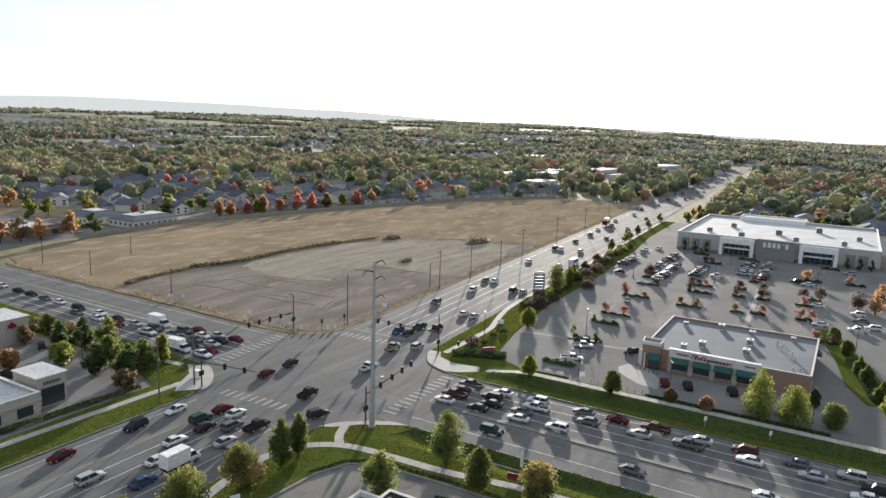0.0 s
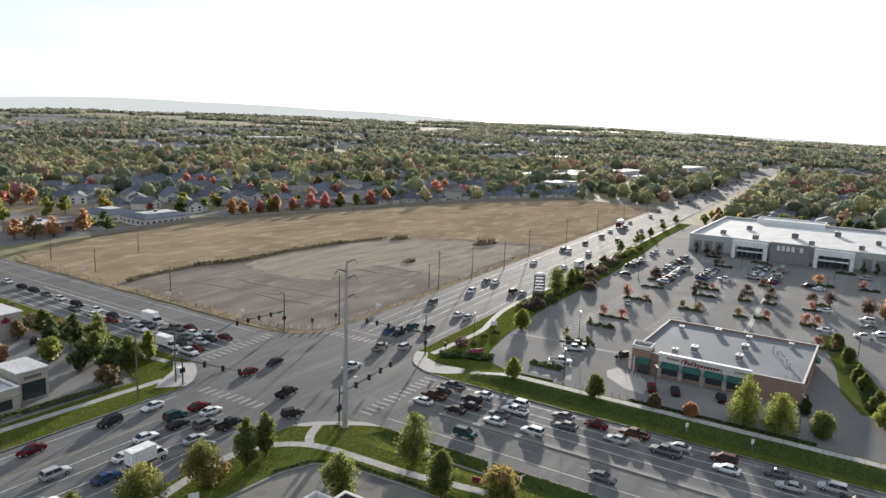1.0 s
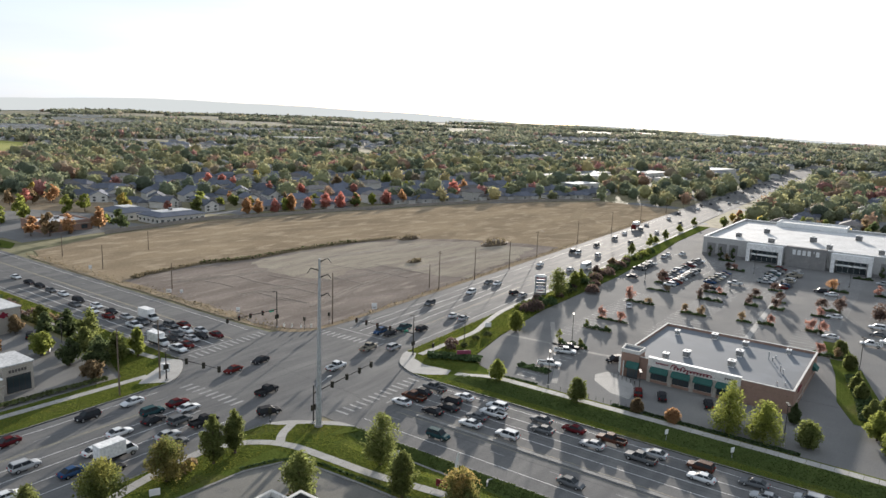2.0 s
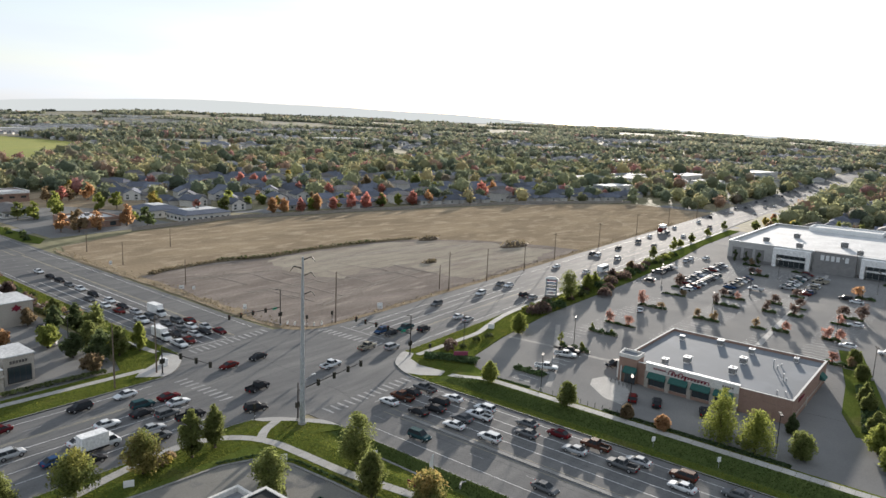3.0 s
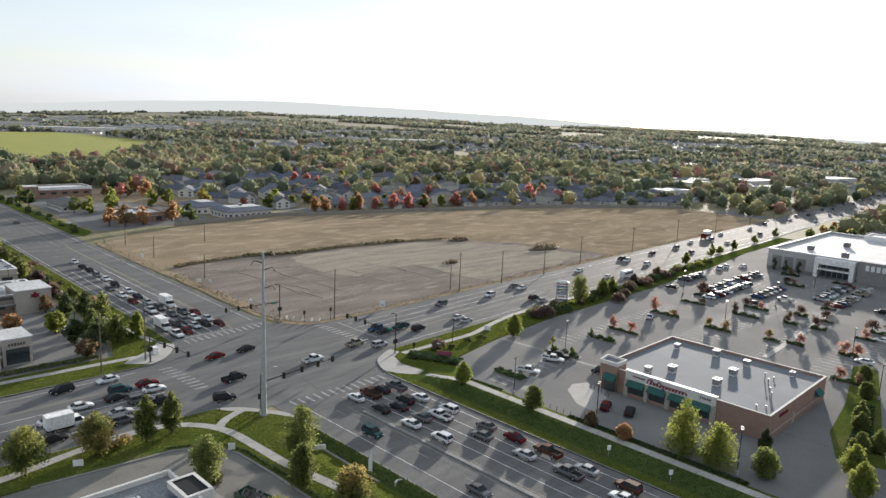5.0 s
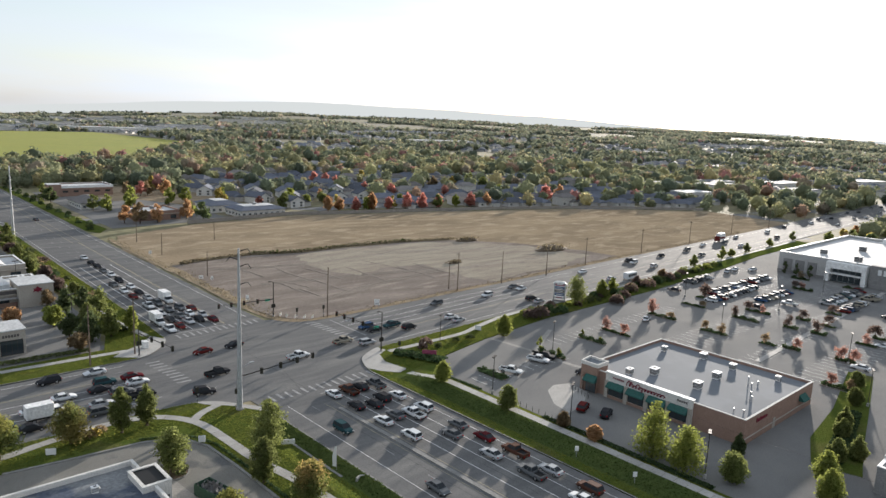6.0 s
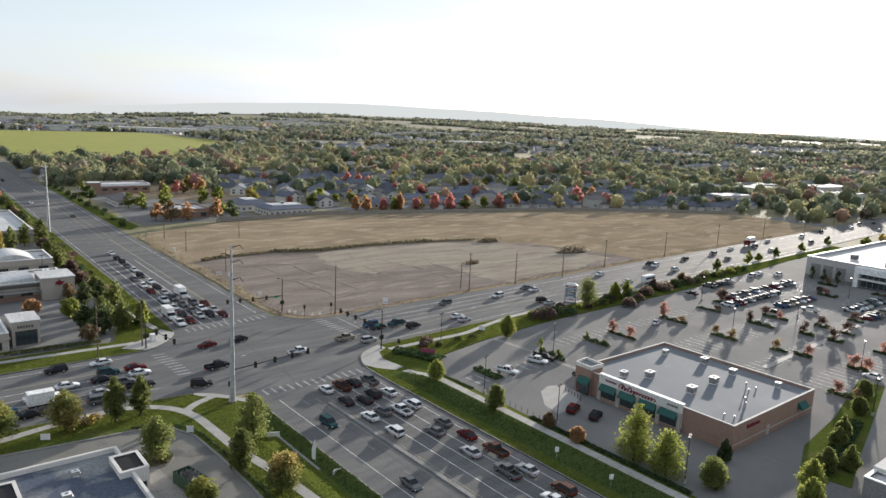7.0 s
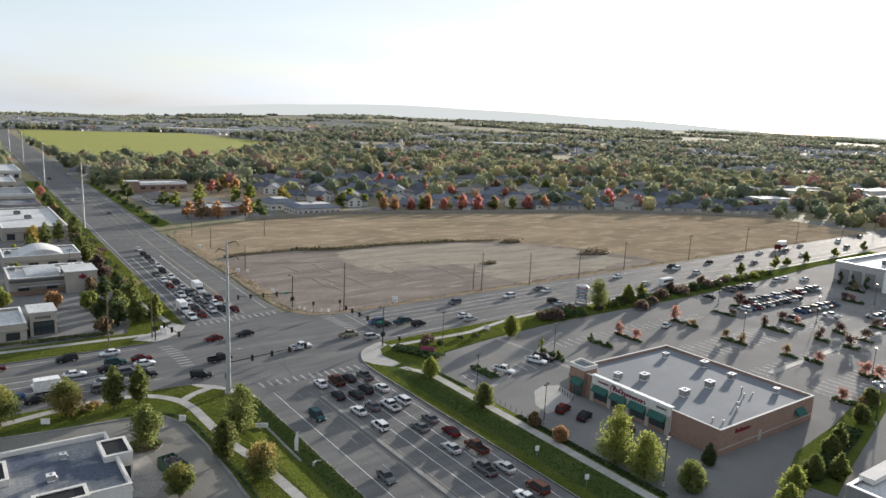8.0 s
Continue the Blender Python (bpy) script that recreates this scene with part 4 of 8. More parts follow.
letter_bars(store, (KX0 - 2.22, -81.3, 5.6), (0, -2.0), (2.2,), 1.3, 0.25, M["white_sign"])
for y in (-36, -41, -46, -107, -112):
    part("trellis", Build().box(KX0 - 0.25, y - 1.9, 0.8, KX0 - 0.13, y + 1.9, 6.0), M["stone_block"], store)
for x, y, s in ((243, -60, 1.6), (250, -44, 1.5), (244, -84, 1.5), (262, -75, 1.8), (246, -104, 1.5), (275, -52, 1.6), (285, -92, 1.8), (268, -110, 1.5)):
    roof_unit(x, y, 7.6, s)
part("loading_annex", Build().box(KX0 + 12, KY0 - 9, 0, KX1 - 10, KY0 - 0.02, 5.4), M["stucco"], store)


# near building with the sunken roof wells
def near_building():
    ob = thing("corner_shop_building", "low grey stucco building with dark flat roof and white parapets", "building")
    x0, x1, y0, y1, h = -84.0, -47.4, -66.0, -46.2, 4.7
    part("wall", walls_with_parapet(Build(), x0, y0, x1, y1, h, 0.4), M["stucco_light"], ob)
    part("roof", Build().box(x0 + 0.4, y0 + 0.4, 3.7, x1 - 0.4, y1 - 0.4, 4.0), M["dark_roof"], ob)
    part("parapet_cap", coping(Build(), x0, y0, x1, y1, h, 0.36, 0.1), M["stucco_light"], ob)
    for ax, ay, cx, cy, z in ((-49.4, -56.2, -45.2, -50.0, 4.95), (-60.0, -66.9, -53.2, -63.2, 4.95), (-69.5, -56.5, -62.2, -50.0, 4.95)):
        tower = part("roof_tower", walls_with_parapet(Build(), ax, ay, cx, cy, z, 0.4), M["stucco_light"], ob, "hollow square parapet tower")
        part("tower_cap", coping(Build(), ax, ay, cx, cy, z, 0.45, 0.12), M["stucco_light"], tower)
        # Black floor close under the rim paints in the shade of a deep well.
        part("tower_floor", Build().box(ax + 0.3, ay + 0.3, 4.2, cx - 0.3, cy - 0.3, 4.88), M["black"], tower)
    part("cornice", Build().box(x1 + 0.002, y0 + 0.5, 3.2, x1 + 0.25, -56.4, 3.6), M["white_paint"], ob)
    for y in (-58.5, -62.5):
        window(ob, x1 + 0.002, y - 1.4, 0.7, x1 + 0.08, y + 1.4, 2.8, mullions=2, mat="bronze")
    window(ob, -47.0, -56.3, 0.3, -45.6, -56.202, 2.7, name="door", mullions=2, mat="bronze")
    for x in (-78, -72, -66, -51):
        window(ob, x - 1.5, y0 - 0.09, 0.7, x + 1.5, y0 - 0.002, 2.9, mullions=2, mat="bronze")
    return ob


near_building()
for x, y, s in ((-57.0, -58.0, 0.6), (-74, -60, 0.9), (-54.5, -51.5, 0.5)):
    roof_unit(x, y, 4.0, s)


def shop_block(x0, y0, x1, y1, h, wall, roof, label, tower=None, sign=None, front="x", cap="white_paint"):
    """A small flat-roofed shop with windows along its street side."""
    ob = thing("shop_building", label, "building")
    part("wall", walls_with_parapet(Build(), x0, y0, x1, y1, h), M[wall], ob)
    part("roof", Build().box(x0 + 0.35, y0 + 0.35, h - 0.9, x1 - 0.35, y1 - 0.35, h - 0.6), M[roof], ob)
    part("parapet_cap", coping(Build(), x0, y0, x1, y1, h, 0.5), M[cap], ob)
    k = max(2, int((y1 - y0) / 5))
    for i in range(k):
        y = y0 + (i + 0.5) * (y1 - y0) / k
        window(ob, x1 + 0.002, y - 1.5, 0.6, x1 + 0.09, y + 1.5, h * 0.55, mullions=2, mat="bronze")
    k = max(1, int((x1 - x0) / 6))
    for i in range(k):
        x = x0 + (i + 0.5) * (x1 - x0) / k
        window(ob, x - 1.5, y0 - 0.09, 0.6, x + 1.5, y0 - 0.002, h * 0.55, mullions=2, mat="bronze")
    part("band", Build().box(x1 + 0.002, y0, h * 0.66, x1 + 0.4, y1, h * 0.72).box(x0, y0 - 0.4, h * 0.66, x1, y0 - 0.002, h * 0.72), M["stucco"], ob)
    if tower:
        tx0, ty0, tx1, ty1, th = tower
        part("tower", Build().box(tx0, ty0, 0, tx1, ty1, th), M[wall], ob)
        part("tower_cap", Build().box(tx0 - 0.25, ty0 - 0.25, th, tx1 + 0.25, ty1 + 0.25, th + 0.25), M["membrane"], ob)
    return ob


# shops in the north-west quarter
bank = shop_block(-64, 27.5, -52.0, 44, 4.6, "stucco", "membrane", "tan stucco bank with white roof and glazed entrance tower", (-51.0, 30.0, -45.0, 38.4, 6.2))
window(bank, -44.998, 31, 0.4, -44.9, 37.4, 4.2, mullions=4, mat="bronze")
window(bank, -50.3, 29.88, 0.4, -45.6, 29.998, 4.0, mullions=4, mat="bronze")
letter_bars(bank, (-49.6, 29.96, 4.7), (0.6, 0), (0.6,) * 6, 0.4, 0.1, M["dark_sign"])
shop = shop_block(-52, 76, -29, 94, 5.2, "stucco", "membrane", "cream shop with curved white roof and red sign", (-37, 73, -28, 84, 6.6))
part("sign_shape", Build().tube((-27.998, 78.5, 4.8), (-27.8, 78.5, 4.8), 1.0, 1.0, 7), M["red_sign"], shop, "red round sign shape")
part("sign_shape", Build().slab([(0, 0), (0.5, 0.5), (1.2, 0.3), (0.9, 0.9), (1.3, 1.3), (0.6, 1.3), (0, 2.0), (-0.6, 1.3), (-1.3, 1.3), (-0.9, 0.9), (-1.2, 0.3), (-0.5, 0.5)], 0, 0.15).mesh("sign_shape", M["red_sign"]), None, shop, "red leaf-shaped sign").matrix_basis = pose(-32.2, 72.98, 4.1, 90, 0, 0)
part("upper_roof", Build().loft([[(-47, 79, 4.7), (-38, 79, 4.7), (-38, 91, 4.7), (-47, 91, 4.7)], [(-47, 79, 5.4), (-38, 79, 6.1), (-38, 91, 6.1), (-47, 91, 5.4)]]), M["membrane"], shop, "slanted white upper roof")
part("canopy", Build().box(-50, 73.6, 2.7, -37.1, 75.5, 2.95), M["stone_block"], shop, "grey entrance canopy")
part("fascia_band", Build().box(-52, 75.5, 3.9, -37.1, 75.62, 4.9), M["dark_sign"], shop, "dark brown fascia band")
part("brick_band", Build().box(-52, 75.55, 0, -37.1, 75.64, 1.4), M["brick"], shop)
barrel = shop_block(-51, 110, -27, 127, 5.4, "stucco", "membrane", "low cream shop with white barrel roof")
part("barrel_roof", Build().slab([(-46 + 14 * i / 10, 5.0 + 2.2 * math.sin(math.pi * i / 10)) for i in range(11)], 0, 14).mesh("barrel_roof", M["membrane"]), None, barrel).matrix_basis = Matrix(((1, 0, 0, 0), (0, 0, 1, 111.5), (0, 1, 0, 0), (0, 0, 0, 1)))
shop_block(-47, 172, -22.5, 234, 5.8, "stucco", "membrane", "long tan shop with bright white flat roof")
shop_block(-52, 250, -24, 275, 5.2, "stone_block", "dark_roof", "brown shop with red fascia", cap="brick")
shop_block(-50, 295, -22, 330, 5.5, "stucco_light", "grey_roof", "pale shop beside the long road")
shop_block(-70, 360, -26, 400, 6.0, "stucco", "membrane", "pale roadside shop far along the road")
shop_block(-60, 440, -16, 500, 6.0, "stucco_light", "membrane", "white-roofed roadside building far along the road")
rear = shop_block(47.7, -150, 84, -123.4, 4.8, "stone_block", "membrane", "dark-walled shop with a white roof beside the drive")
part("parapet_tower", Build().box(52, -125.6, 4.5, 62, -123.2, 5.4), M["stucco_light"], rear, "raised white parapet")
# across the road, beside the open field
strip = shop_block(36, 334, 74, 352, 6.6, "brick", "membrane", "long rose-brick shop with pale roof bands and a corner tower", (35.5, 333, 43, 341, 7.6), cap="white_paint")
part("fascia", Build().box(43.2, 333.3, 5.2, 74.2, 333.95, 6.5), M["white_paint"], strip, "white fascia band")
part("brick_base", Build().box(35.9, 333.5, 0, 74, 333.9, 2.4), M["brick"], strip, "rose brick base course")
part("brick_band", Build().box(35.9, 333.42, 4.4, 74, 333.58, 5.2), M["brick"], strip)


def hip_building(x0, y0, x1, y1, h, rise, inset, roof, label, flat="membrane"):
    """A low office: framed windows round it and a hip roof with a flat top."""
    ob = thing("office_building", label, "building")
    part("wall", Build().box(x0, y0, 0, x1, y1, h), M["stucco_light"], ob)
    ring = lambda k, z: [(x0 + k, y0 + k, z), (x1 - k, y0 + k, z), (x1 - k, y1 - k, z), (x0 + k, y1 - k, z)]
    part("roof", Build().loft([ring(-0.9, h), ring(-0.9, h + 0.25), ring(inset, h + rise)]), M[roof], ob)
    part("flat_roof", Build().loft([ring(inset + 0.3, h + rise - 0.2), ring(inset + 0.3, h + rise + 0.15)]), M[flat], ob)
    k = int((x1 - x0) / 3.4)
    for i in range(k):
        x = x0 + (i + 0.5) * (x1 - x0) / k
        window(ob, x - 0.9, y0 - 0.09, 0.9, x + 0.9, y0 - 0.002, 2.5, mullions=2)
    k = int((y1 - y0) / 3.4)
    for i in range(k):
        y = y0 + (i + 0.5) * (y1 - y0) / k
        window(ob, x0 - 0.09, y - 0.9, 0.9, x0 - 0.002, y + 0.9, 2.5, mullions=2)
    return ob


hip_building(36, 270, 52, 294, 3.4, 3.0, 6.5, "shingle_brown", "small tan office with a hipped shingle roof", "shingle_brown")
shop_block(47, 216, 70, 238, 4.8, "brick", "membrane", "brick restaurant with patchy white roof", cap="brick")
hip_building(99.5, 205.0, 127, 224, 3.8, 1.8, 4.2, "shingle_dark", "grey hip-roofed office with white windows and pale walls")
hip_building(93, 229, 112, 250, 4.0, 2.2, 5.0, "shingle_dark", "slate-roofed office behind the field")
for x, y, s in ((53, 228, 1.2), (60, 230, 1.0), (112, 214, 0.8), (-50, 91, 0.9), (-33, 89, 0.9), (-35, 200, 1.4), (-38, 215, 1.4), (-49, 120, 0.9)):
    roof_unit(x, y, {53: 4.2, 60: 4.2, 112: 5.75}.get(x, 5.2 if y > 150 else 4.6), s)
solid("parking_lot", Build().slab([(30, 200), (92, 205), (98, 262), (80, 300), (58, 302), (60, 362), (33, 362)], -0.05, 0.02), M["lot"], "dark asphalt car park behind the field", "parking lot", "structure")
# ---------------------------------------------------------------- plants


def leaf_quads(rng, centres, size, spread=0.35):
    """Small leaf clumps, each a bent pair of triangles with its own tilt."""
    n = len(centres)
    a = rng.normal(size=(n, 3))
    a /= np.linalg.norm(a, axis=1)[:, None]
    b = np.cross(a, rng.normal(size=(n, 3)))
    b /= np.linalg.norm(b, axis=1)[:, None]
    s = (size * (1 + spread * rng.uniform(-1, 1, n)))[:, None] / 2
    c = np.cross(a, b)
    v = np.stack([centres - a * s - b * s * 0.7, centres + a * s * 0.9 - b * s * 0.8, centres + a * s + b * s * 0.75 + c * s * 0.5, centres - a * s * 0.8 + b * s], 1)
    return v.reshape(-1, 3)


def quads_mesh(name, v, mat, tint=None):
    me = bpy.data.meshes.new(name)
    n = len(v) // 4
    me.vertices.add(len(v))
    me.vertices.foreach_set("co", np.ascontiguousarray(v, dtype=np.float32).ravel())
    me.loops.add(4 * n)
    me.loops.foreach_set("vertex_index", np.arange(4 * n, dtype=np.int32))
    me.polygons.add(n)
    me.polygons.foreach_set("loop_start", np.arange(0, 4 * n, 4, dtype=np.int32))
    me.polygons.foreach_set("loop_total", np.full(n, 4, dtype=np.int32))
    me.update()
    me.validate()
    if tint is not None:
        at = me.color_attributes.new("tint", "FLOAT_COLOR", "POINT")
        at.data.foreach_set("color", np.ascontiguousarray(tint, dtype=np.float32).ravel())
    me.materials.append(mat)
    return me


PROFILES = {"pear": ((0.0, 0.6), (0.12, 0.92), (0.28, 1.0), (0.5, 0.88), (0.75, 0.58), (0.9, 0.3), (1.0, 0.05)), "cone": ((0.0, 0.55), (0.12, 0.92), (0.25, 1.0), (0.5, 0.74), (0.75, 0.42), (1.0, 0.04)),
            "oval": ((0.0, 0.35), (0.15, 0.82), (0.35, 1.0), (0.6, 0.90), (0.82, 0.55), (1.0, 0.06)),
            "round": ((0.0, 0.42), (0.14, 0.85), (0.32, 1.0), (0.54, 0.92), (0.75, 0.67), (0.9, 0.36), (1.0, 0.05))}


def crown_points(rng, n, shape, w, h, base):
    """Places of leaf clumps: boughs of uneven size round the stem, each a loose tuft, with gaps between them."""
    prof = np.array(PROFILES[shape])
    k = max(14, min(90, n // 34))
    t = rng.uniform(0.02, 0.98, 6 * k)
    full = np.interp(t, prof[:, 0], prof[:, 1])
    keep = rng.uniform(0, 1, 6 * k) < full
    t, full = t[keep][:k], full[keep][:k]
    k = len(t)
    a = np.arange(k) * 2.39996 + rng.uniform(-0.5, 0.5, k)
    bough = w * rng.uniform(0.13, 0.21, k) * (0.6 + 0.4 * full)
    r = np.maximum(0.0, 0.5 * w * full * rng.uniform(0.45, 1.04, k) - 0.6 * bough)
    centre = np.stack([r * np.cos(a), r * np.sin(a), base + h * t], 1)
    own = rng.choice(k, n, p=bough ** 2 / np.sum(bough ** 2))
    d = rng.normal(size=(n, 3))
    d /= np.linalg.norm(d, axis=1)[:, None]
    p = centre[own] + d * (bough[own] * rng.uniform(0.2, 1.0, n) ** 0.5 * (1 + rng.normal(0, 0.10, n)))[:, None] * np.array([1.0, 1.0, 1.05])
    loose = rng.uniform(0, 1, n) < 0.16
    p[loose, :2] *= rng.uniform(0.2, 0.9, (loose.sum(), 1))
    p[:, 2] = np.clip(p[:, 2], 0.2, base + h)
    return p


def trunk_build(rng, h, base, w, limbs=5):
    b = Build()
    r = 0.022 * h + 0.03
    top = Vector((rng.uniform(-0.2, 0.2), rng.uniform(-0.2, 0.2), base + (h - base) * 0.62))
    b.tube((0, 0, -0.05), (0, 0, 0.25), r * 1.5, r * 1.05, 7)
    b.tube((0, 0, 0.25), top, r, r * 0.35, 7)
    for i in range(limbs):
        a = i * 2.4
        s = Vector((0, 0, 0)).lerp(top, 0.45 + 0.09 * i)
        b.tube(s, s + Vector((math.cos(a) * w * 0.32, math.sin(a) * w * 0.32, (h - base) * 0.24)), r * 0.42, r * 0.12, 5)
    return b


TREES = {}
TURNING = {"turning_gold": ((0.14, 0.165, 0.055), (0.37, 0.265, 0.10)), "turning_lime": ((0.13, 0.155, 0.052), (0.27, 0.26, 0.075)), "turning_rust": ((0.21, 0.18, 0.065), (0.16, 0.185, 0.06))}


def tree_meshes(shape, leaf, w, h, base, n, size, seed):
    key = (shape, leaf, round(w, 1), round(h, 1), base, n, seed)
    if key not in TREES:
        rng = np.random.default_rng(seed)
        pts = crown_points(rng, n, shape, w, h - base, base)
        v = leaf_quads(rng, pts, size)
        if leaf in TURNING:
            lo, hi = np.array(TURNING[leaf])
            f = np.clip((pts[:, 2] / h - 0.45) * 1.6 + 0.45 * np.sin(pts[:, 0] * 1.3 + seed) * np.cos(pts[:, 1] * 1.1) + rng.normal(0, 0.22, len(pts)), 0, 1)[:, None]
            tint = np.concatenate([lo * (1 - f) + hi * f, np.ones((len(pts), 1))], 1)
            crown = quads_mesh("crown", v, M["leaf_mixed"], np.repeat(tint, 4, axis=0))
        else:
            crown = quads_mesh("crown", v, M["leaf_" + leaf])
        TREES[key] = crown, trunk_build(rng, h, base, w).mesh("trunk", M["bark"])
    return TREES[key]


def tree(x, y, label, shape="round", leaf="green", w=6.0, h=8.0, base=1.8, n=1100, size=0.55, seed=1, z=0.15, turn=0.0, scale=1.0, group="trees"):
    crown, trunk = tree_meshes(shape, leaf, w, h, base, n, size, seed)
    ob = thing("tree", label, "tree", pose(x, y, z, 0, 0, turn) @ Matrix.Scale(scale, 4), group)
    part("crown", crown, None, ob)
    part("trunk", trunk, None, ob)
    return ob


def inside(ring, x, y):
    """Which places lie in a ring."""
    hit = np.zeros(len(x), bool)
    for (x0, y0), (x1, y1) in zip(ring, ring[1:] + ring[:1]):
        cross = (y0 > y) != (y1 > y)
        hit ^= cross & (x < (x1 - x0) * (y - y0) / ((y1 - y0) or 1e-9) + x0)
    return hit


def off_paths(x, y, margin=0.12):
    ok = np.ones(len(x), bool)
    for line, width in PATHS:
        for (x0, y0), (x1, y1) in zip(line, line[1:]):
            dx, dy = x1 - x0, y1 - y0
            t = np.clip(((x - x0) * dx + (y - y0) * dy) / (dx * dx + dy * dy), 0, 1)
            ok &= np.hypot(x - x0 - t * dx, y - y0 - t * dy) > width / 2 + margin
    for ring in APRONS:
        ok &= ~inside(ring, x, y)
    return ok


def grass_tufts(x, y, z, rng, label, high=0.085):
    """Short upright tufts of grass that catch the low sun."""
    n = len(x)
    a, hgt, half = rng.uniform(0, 2 * math.pi, n), high * rng.uniform(0.5, 1.25, n), rng.uniform(0.10, 0.19, n)
    u, lean = np.stack([np.cos(a), np.sin(a), np.zeros(n)], 1) * half[:, None], rng.normal(0, 0.07, (n, 2))
    c = np.stack([x, y, z - 0.03], 1)
    up = np.concatenate([lean, hgt[:, None]], 1)
    v = np.stack([c - u, c + u, c + u * 0.7 + up, c - u * 0.7 + up], 1).reshape(-1, 3)
    return tagged(new("grass", quads_mesh("grass", v, M["grass_blades"])), label, "grass", kind="stuff")


rng_g = np.random.default_rng(12)
for k, (x0, x1, y0, y1) in ((0, (13.6, 16.4, -125, -34)), (0, (14, 140, -32, -9)), (1, (-80, -14, 11.8, 30)), (1, (-24, -13, 30, 175)), (2, (-85, -15.9, -29.5, -19.4)), (2, (-32, -15.9, -33, -25)), (2, (-32.4, -23.4, -90, -33))):
    ring, z = LAWNS[k]
    n = int((x1 - x0) * (y1 - y0) * 22)
    x, y = rng_g.uniform(x0, x1, n), rng_g.uniform(y0, y1, n)
    ok = inside(ring, x, y) & off_paths(x, y)
    grass_tufts(x[ok], y[ok], np.full(ok.sum(), z), rng_g, "short green lawn grass beside the road")
for (x0, x1, y0, y1), height in (((-23.3, -19.4, -92, -33.5), sw_hollow), ((23.6, 26.2, -125, -40), se_bank)):
    n = int((x1 - x0) * (y1 - y0) * 22)
    x, y = rng_g.uniform(x0, x1, n), rng_g.uniform(y0, y1, n)
    ok = off_paths(x, y)
    x, y = x[ok], y[ok]
    grass_tufts(x, y, np.array([height(a, c) for a, c in zip(x, y)]), rng_g, "short green grass on the roadside bank")

# Dark tufts that deepen the painted shade on both slopes.
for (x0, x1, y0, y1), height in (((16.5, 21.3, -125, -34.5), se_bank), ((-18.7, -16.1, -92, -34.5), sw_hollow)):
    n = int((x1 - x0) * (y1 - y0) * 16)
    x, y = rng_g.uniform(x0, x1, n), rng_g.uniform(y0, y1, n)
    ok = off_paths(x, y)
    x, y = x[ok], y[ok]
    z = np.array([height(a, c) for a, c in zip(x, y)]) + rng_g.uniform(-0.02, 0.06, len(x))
    tagged(new("ground_cover", quads_mesh("ground_cover", leaf_quads(rng_g, np.stack([x, y, z], 1), 0.24), M["cover_leaves"])), "low ground cover on the bank, its shade put into the dark green", "ground cover", kind="stuff")

# trees on the near corner
for x, y, shape, leaf, w, h, seed, lab in (
        (-24.7, -48.0, "round", "green", 6.8, 9.3, 11, "full green tree on the corner lawn"),
        (-30.9, -57.6, "oval", "green", 4.8, 7.8, 12, "upright green tree beside the curved path"),
        (-42.2, -25.8, "oval", "green", 4.3, 8.8, 13, "upright green tree on the lawn by the path"),
        (-37.5, -25.5, "oval", "green", 4.0, 8.2, 14, "slim green tree on the lawn by the path"),
        (-61.4, -24.8, "round", "turning_lime", 6.6, 8.2, 15, "yellowing broad tree on the roadside lawn"),
        (-50.6, -25.0, "round", "turning_rust", 6.2, 7.6, 16, "broad yellow-green tree on the roadside lawn"),
        (-40.6, -45.0, "round", "green", 6.0, 7.8, 17, "round green tree in a bed by the drive"),
        (-27.9, -66.6, "round", "turning_gold", 5.8, 6.8, 18, "gold-tipped tree on the corner lawn"),
        (-40.5, -65.2, "round", "turning_lime", 4.6, 5.6, 19, "yellow-green tree beside the near building"),
        (-71.5, -24.5, "oval", "green", 5.0, 8.0, 20, "green tree on the roadside lawn"),
        (-82.0, -25.5, "round", "green", 6.0, 8.0, 11, "green tree on the roadside lawn")):
    tree(x, y, lab, shape, leaf, w * 1.12, h, 0.9, 6000, 0.24, seed, turn=seed * 31)
# trees and shrubs by the pharmacy and along its lawn
SHOP_TREES = (
        (28.4, -92.6, "pear", "lime", 8.0, 10.8, 21, "bright yellow-green pear-shaped tree before the shop"),
        (28.2, -99.2, "pear", "lime", 7.4, 9.0, 22, "bright yellow-green pear-shaped tree before the shop"),
        (31.3, -106.5, "round", "green", 5.6, 5.6, 23, "low green tree by the shop drive"),
        (21.2, -63.6, "round", "green", 4.4, 5.6, 24, "round dark green tree beside the footpath"),
        (21.2, -43.9, "round", "lime", 4.2, 5.0, 25, "round yellow-lime tree beside the footpath"),
        (106.0, -17.6, "oval", "green", 7.4, 10.6, 26, "tall green tree beside the pylon sign"),
        (60.5, -26.6, "round", "lime", 5.4, 6.0, 27, "small light green tree by the footpath"),
        (122.5, -16.2, "round", "lime", 4.4, 6.2, 28, "small light green tree by the road"),
        (42.2, -102.4, "cone", "deep", 2.8, 4.4, 29, "green upright evergreen beside the brick wall"),
        (53.5, -115.5, "round", "green", 3.8, 5.0, 30, "green upright evergreen by the drive"),
        (58.5, -117.5, "cone", "green", 3.8, 4.8, 31, "green tree in the planted strip"),
        (66.0, -112.4, "round", "green", 3.6, 4.4, 29, "green upright evergreen in the planted strip"),
        (72.0, -111.0, "cone", "green", 3.6, 5.0, 30, "green conical tree in the planted strip"),
        (88.0, -108.0, "round", "green", 4.0, 4.2, 23, "green tree in the planted strip"),
        (100.0, -104.5, "round", "green", 4.0, 4.4, 24, "green tree in the planted strip"),)
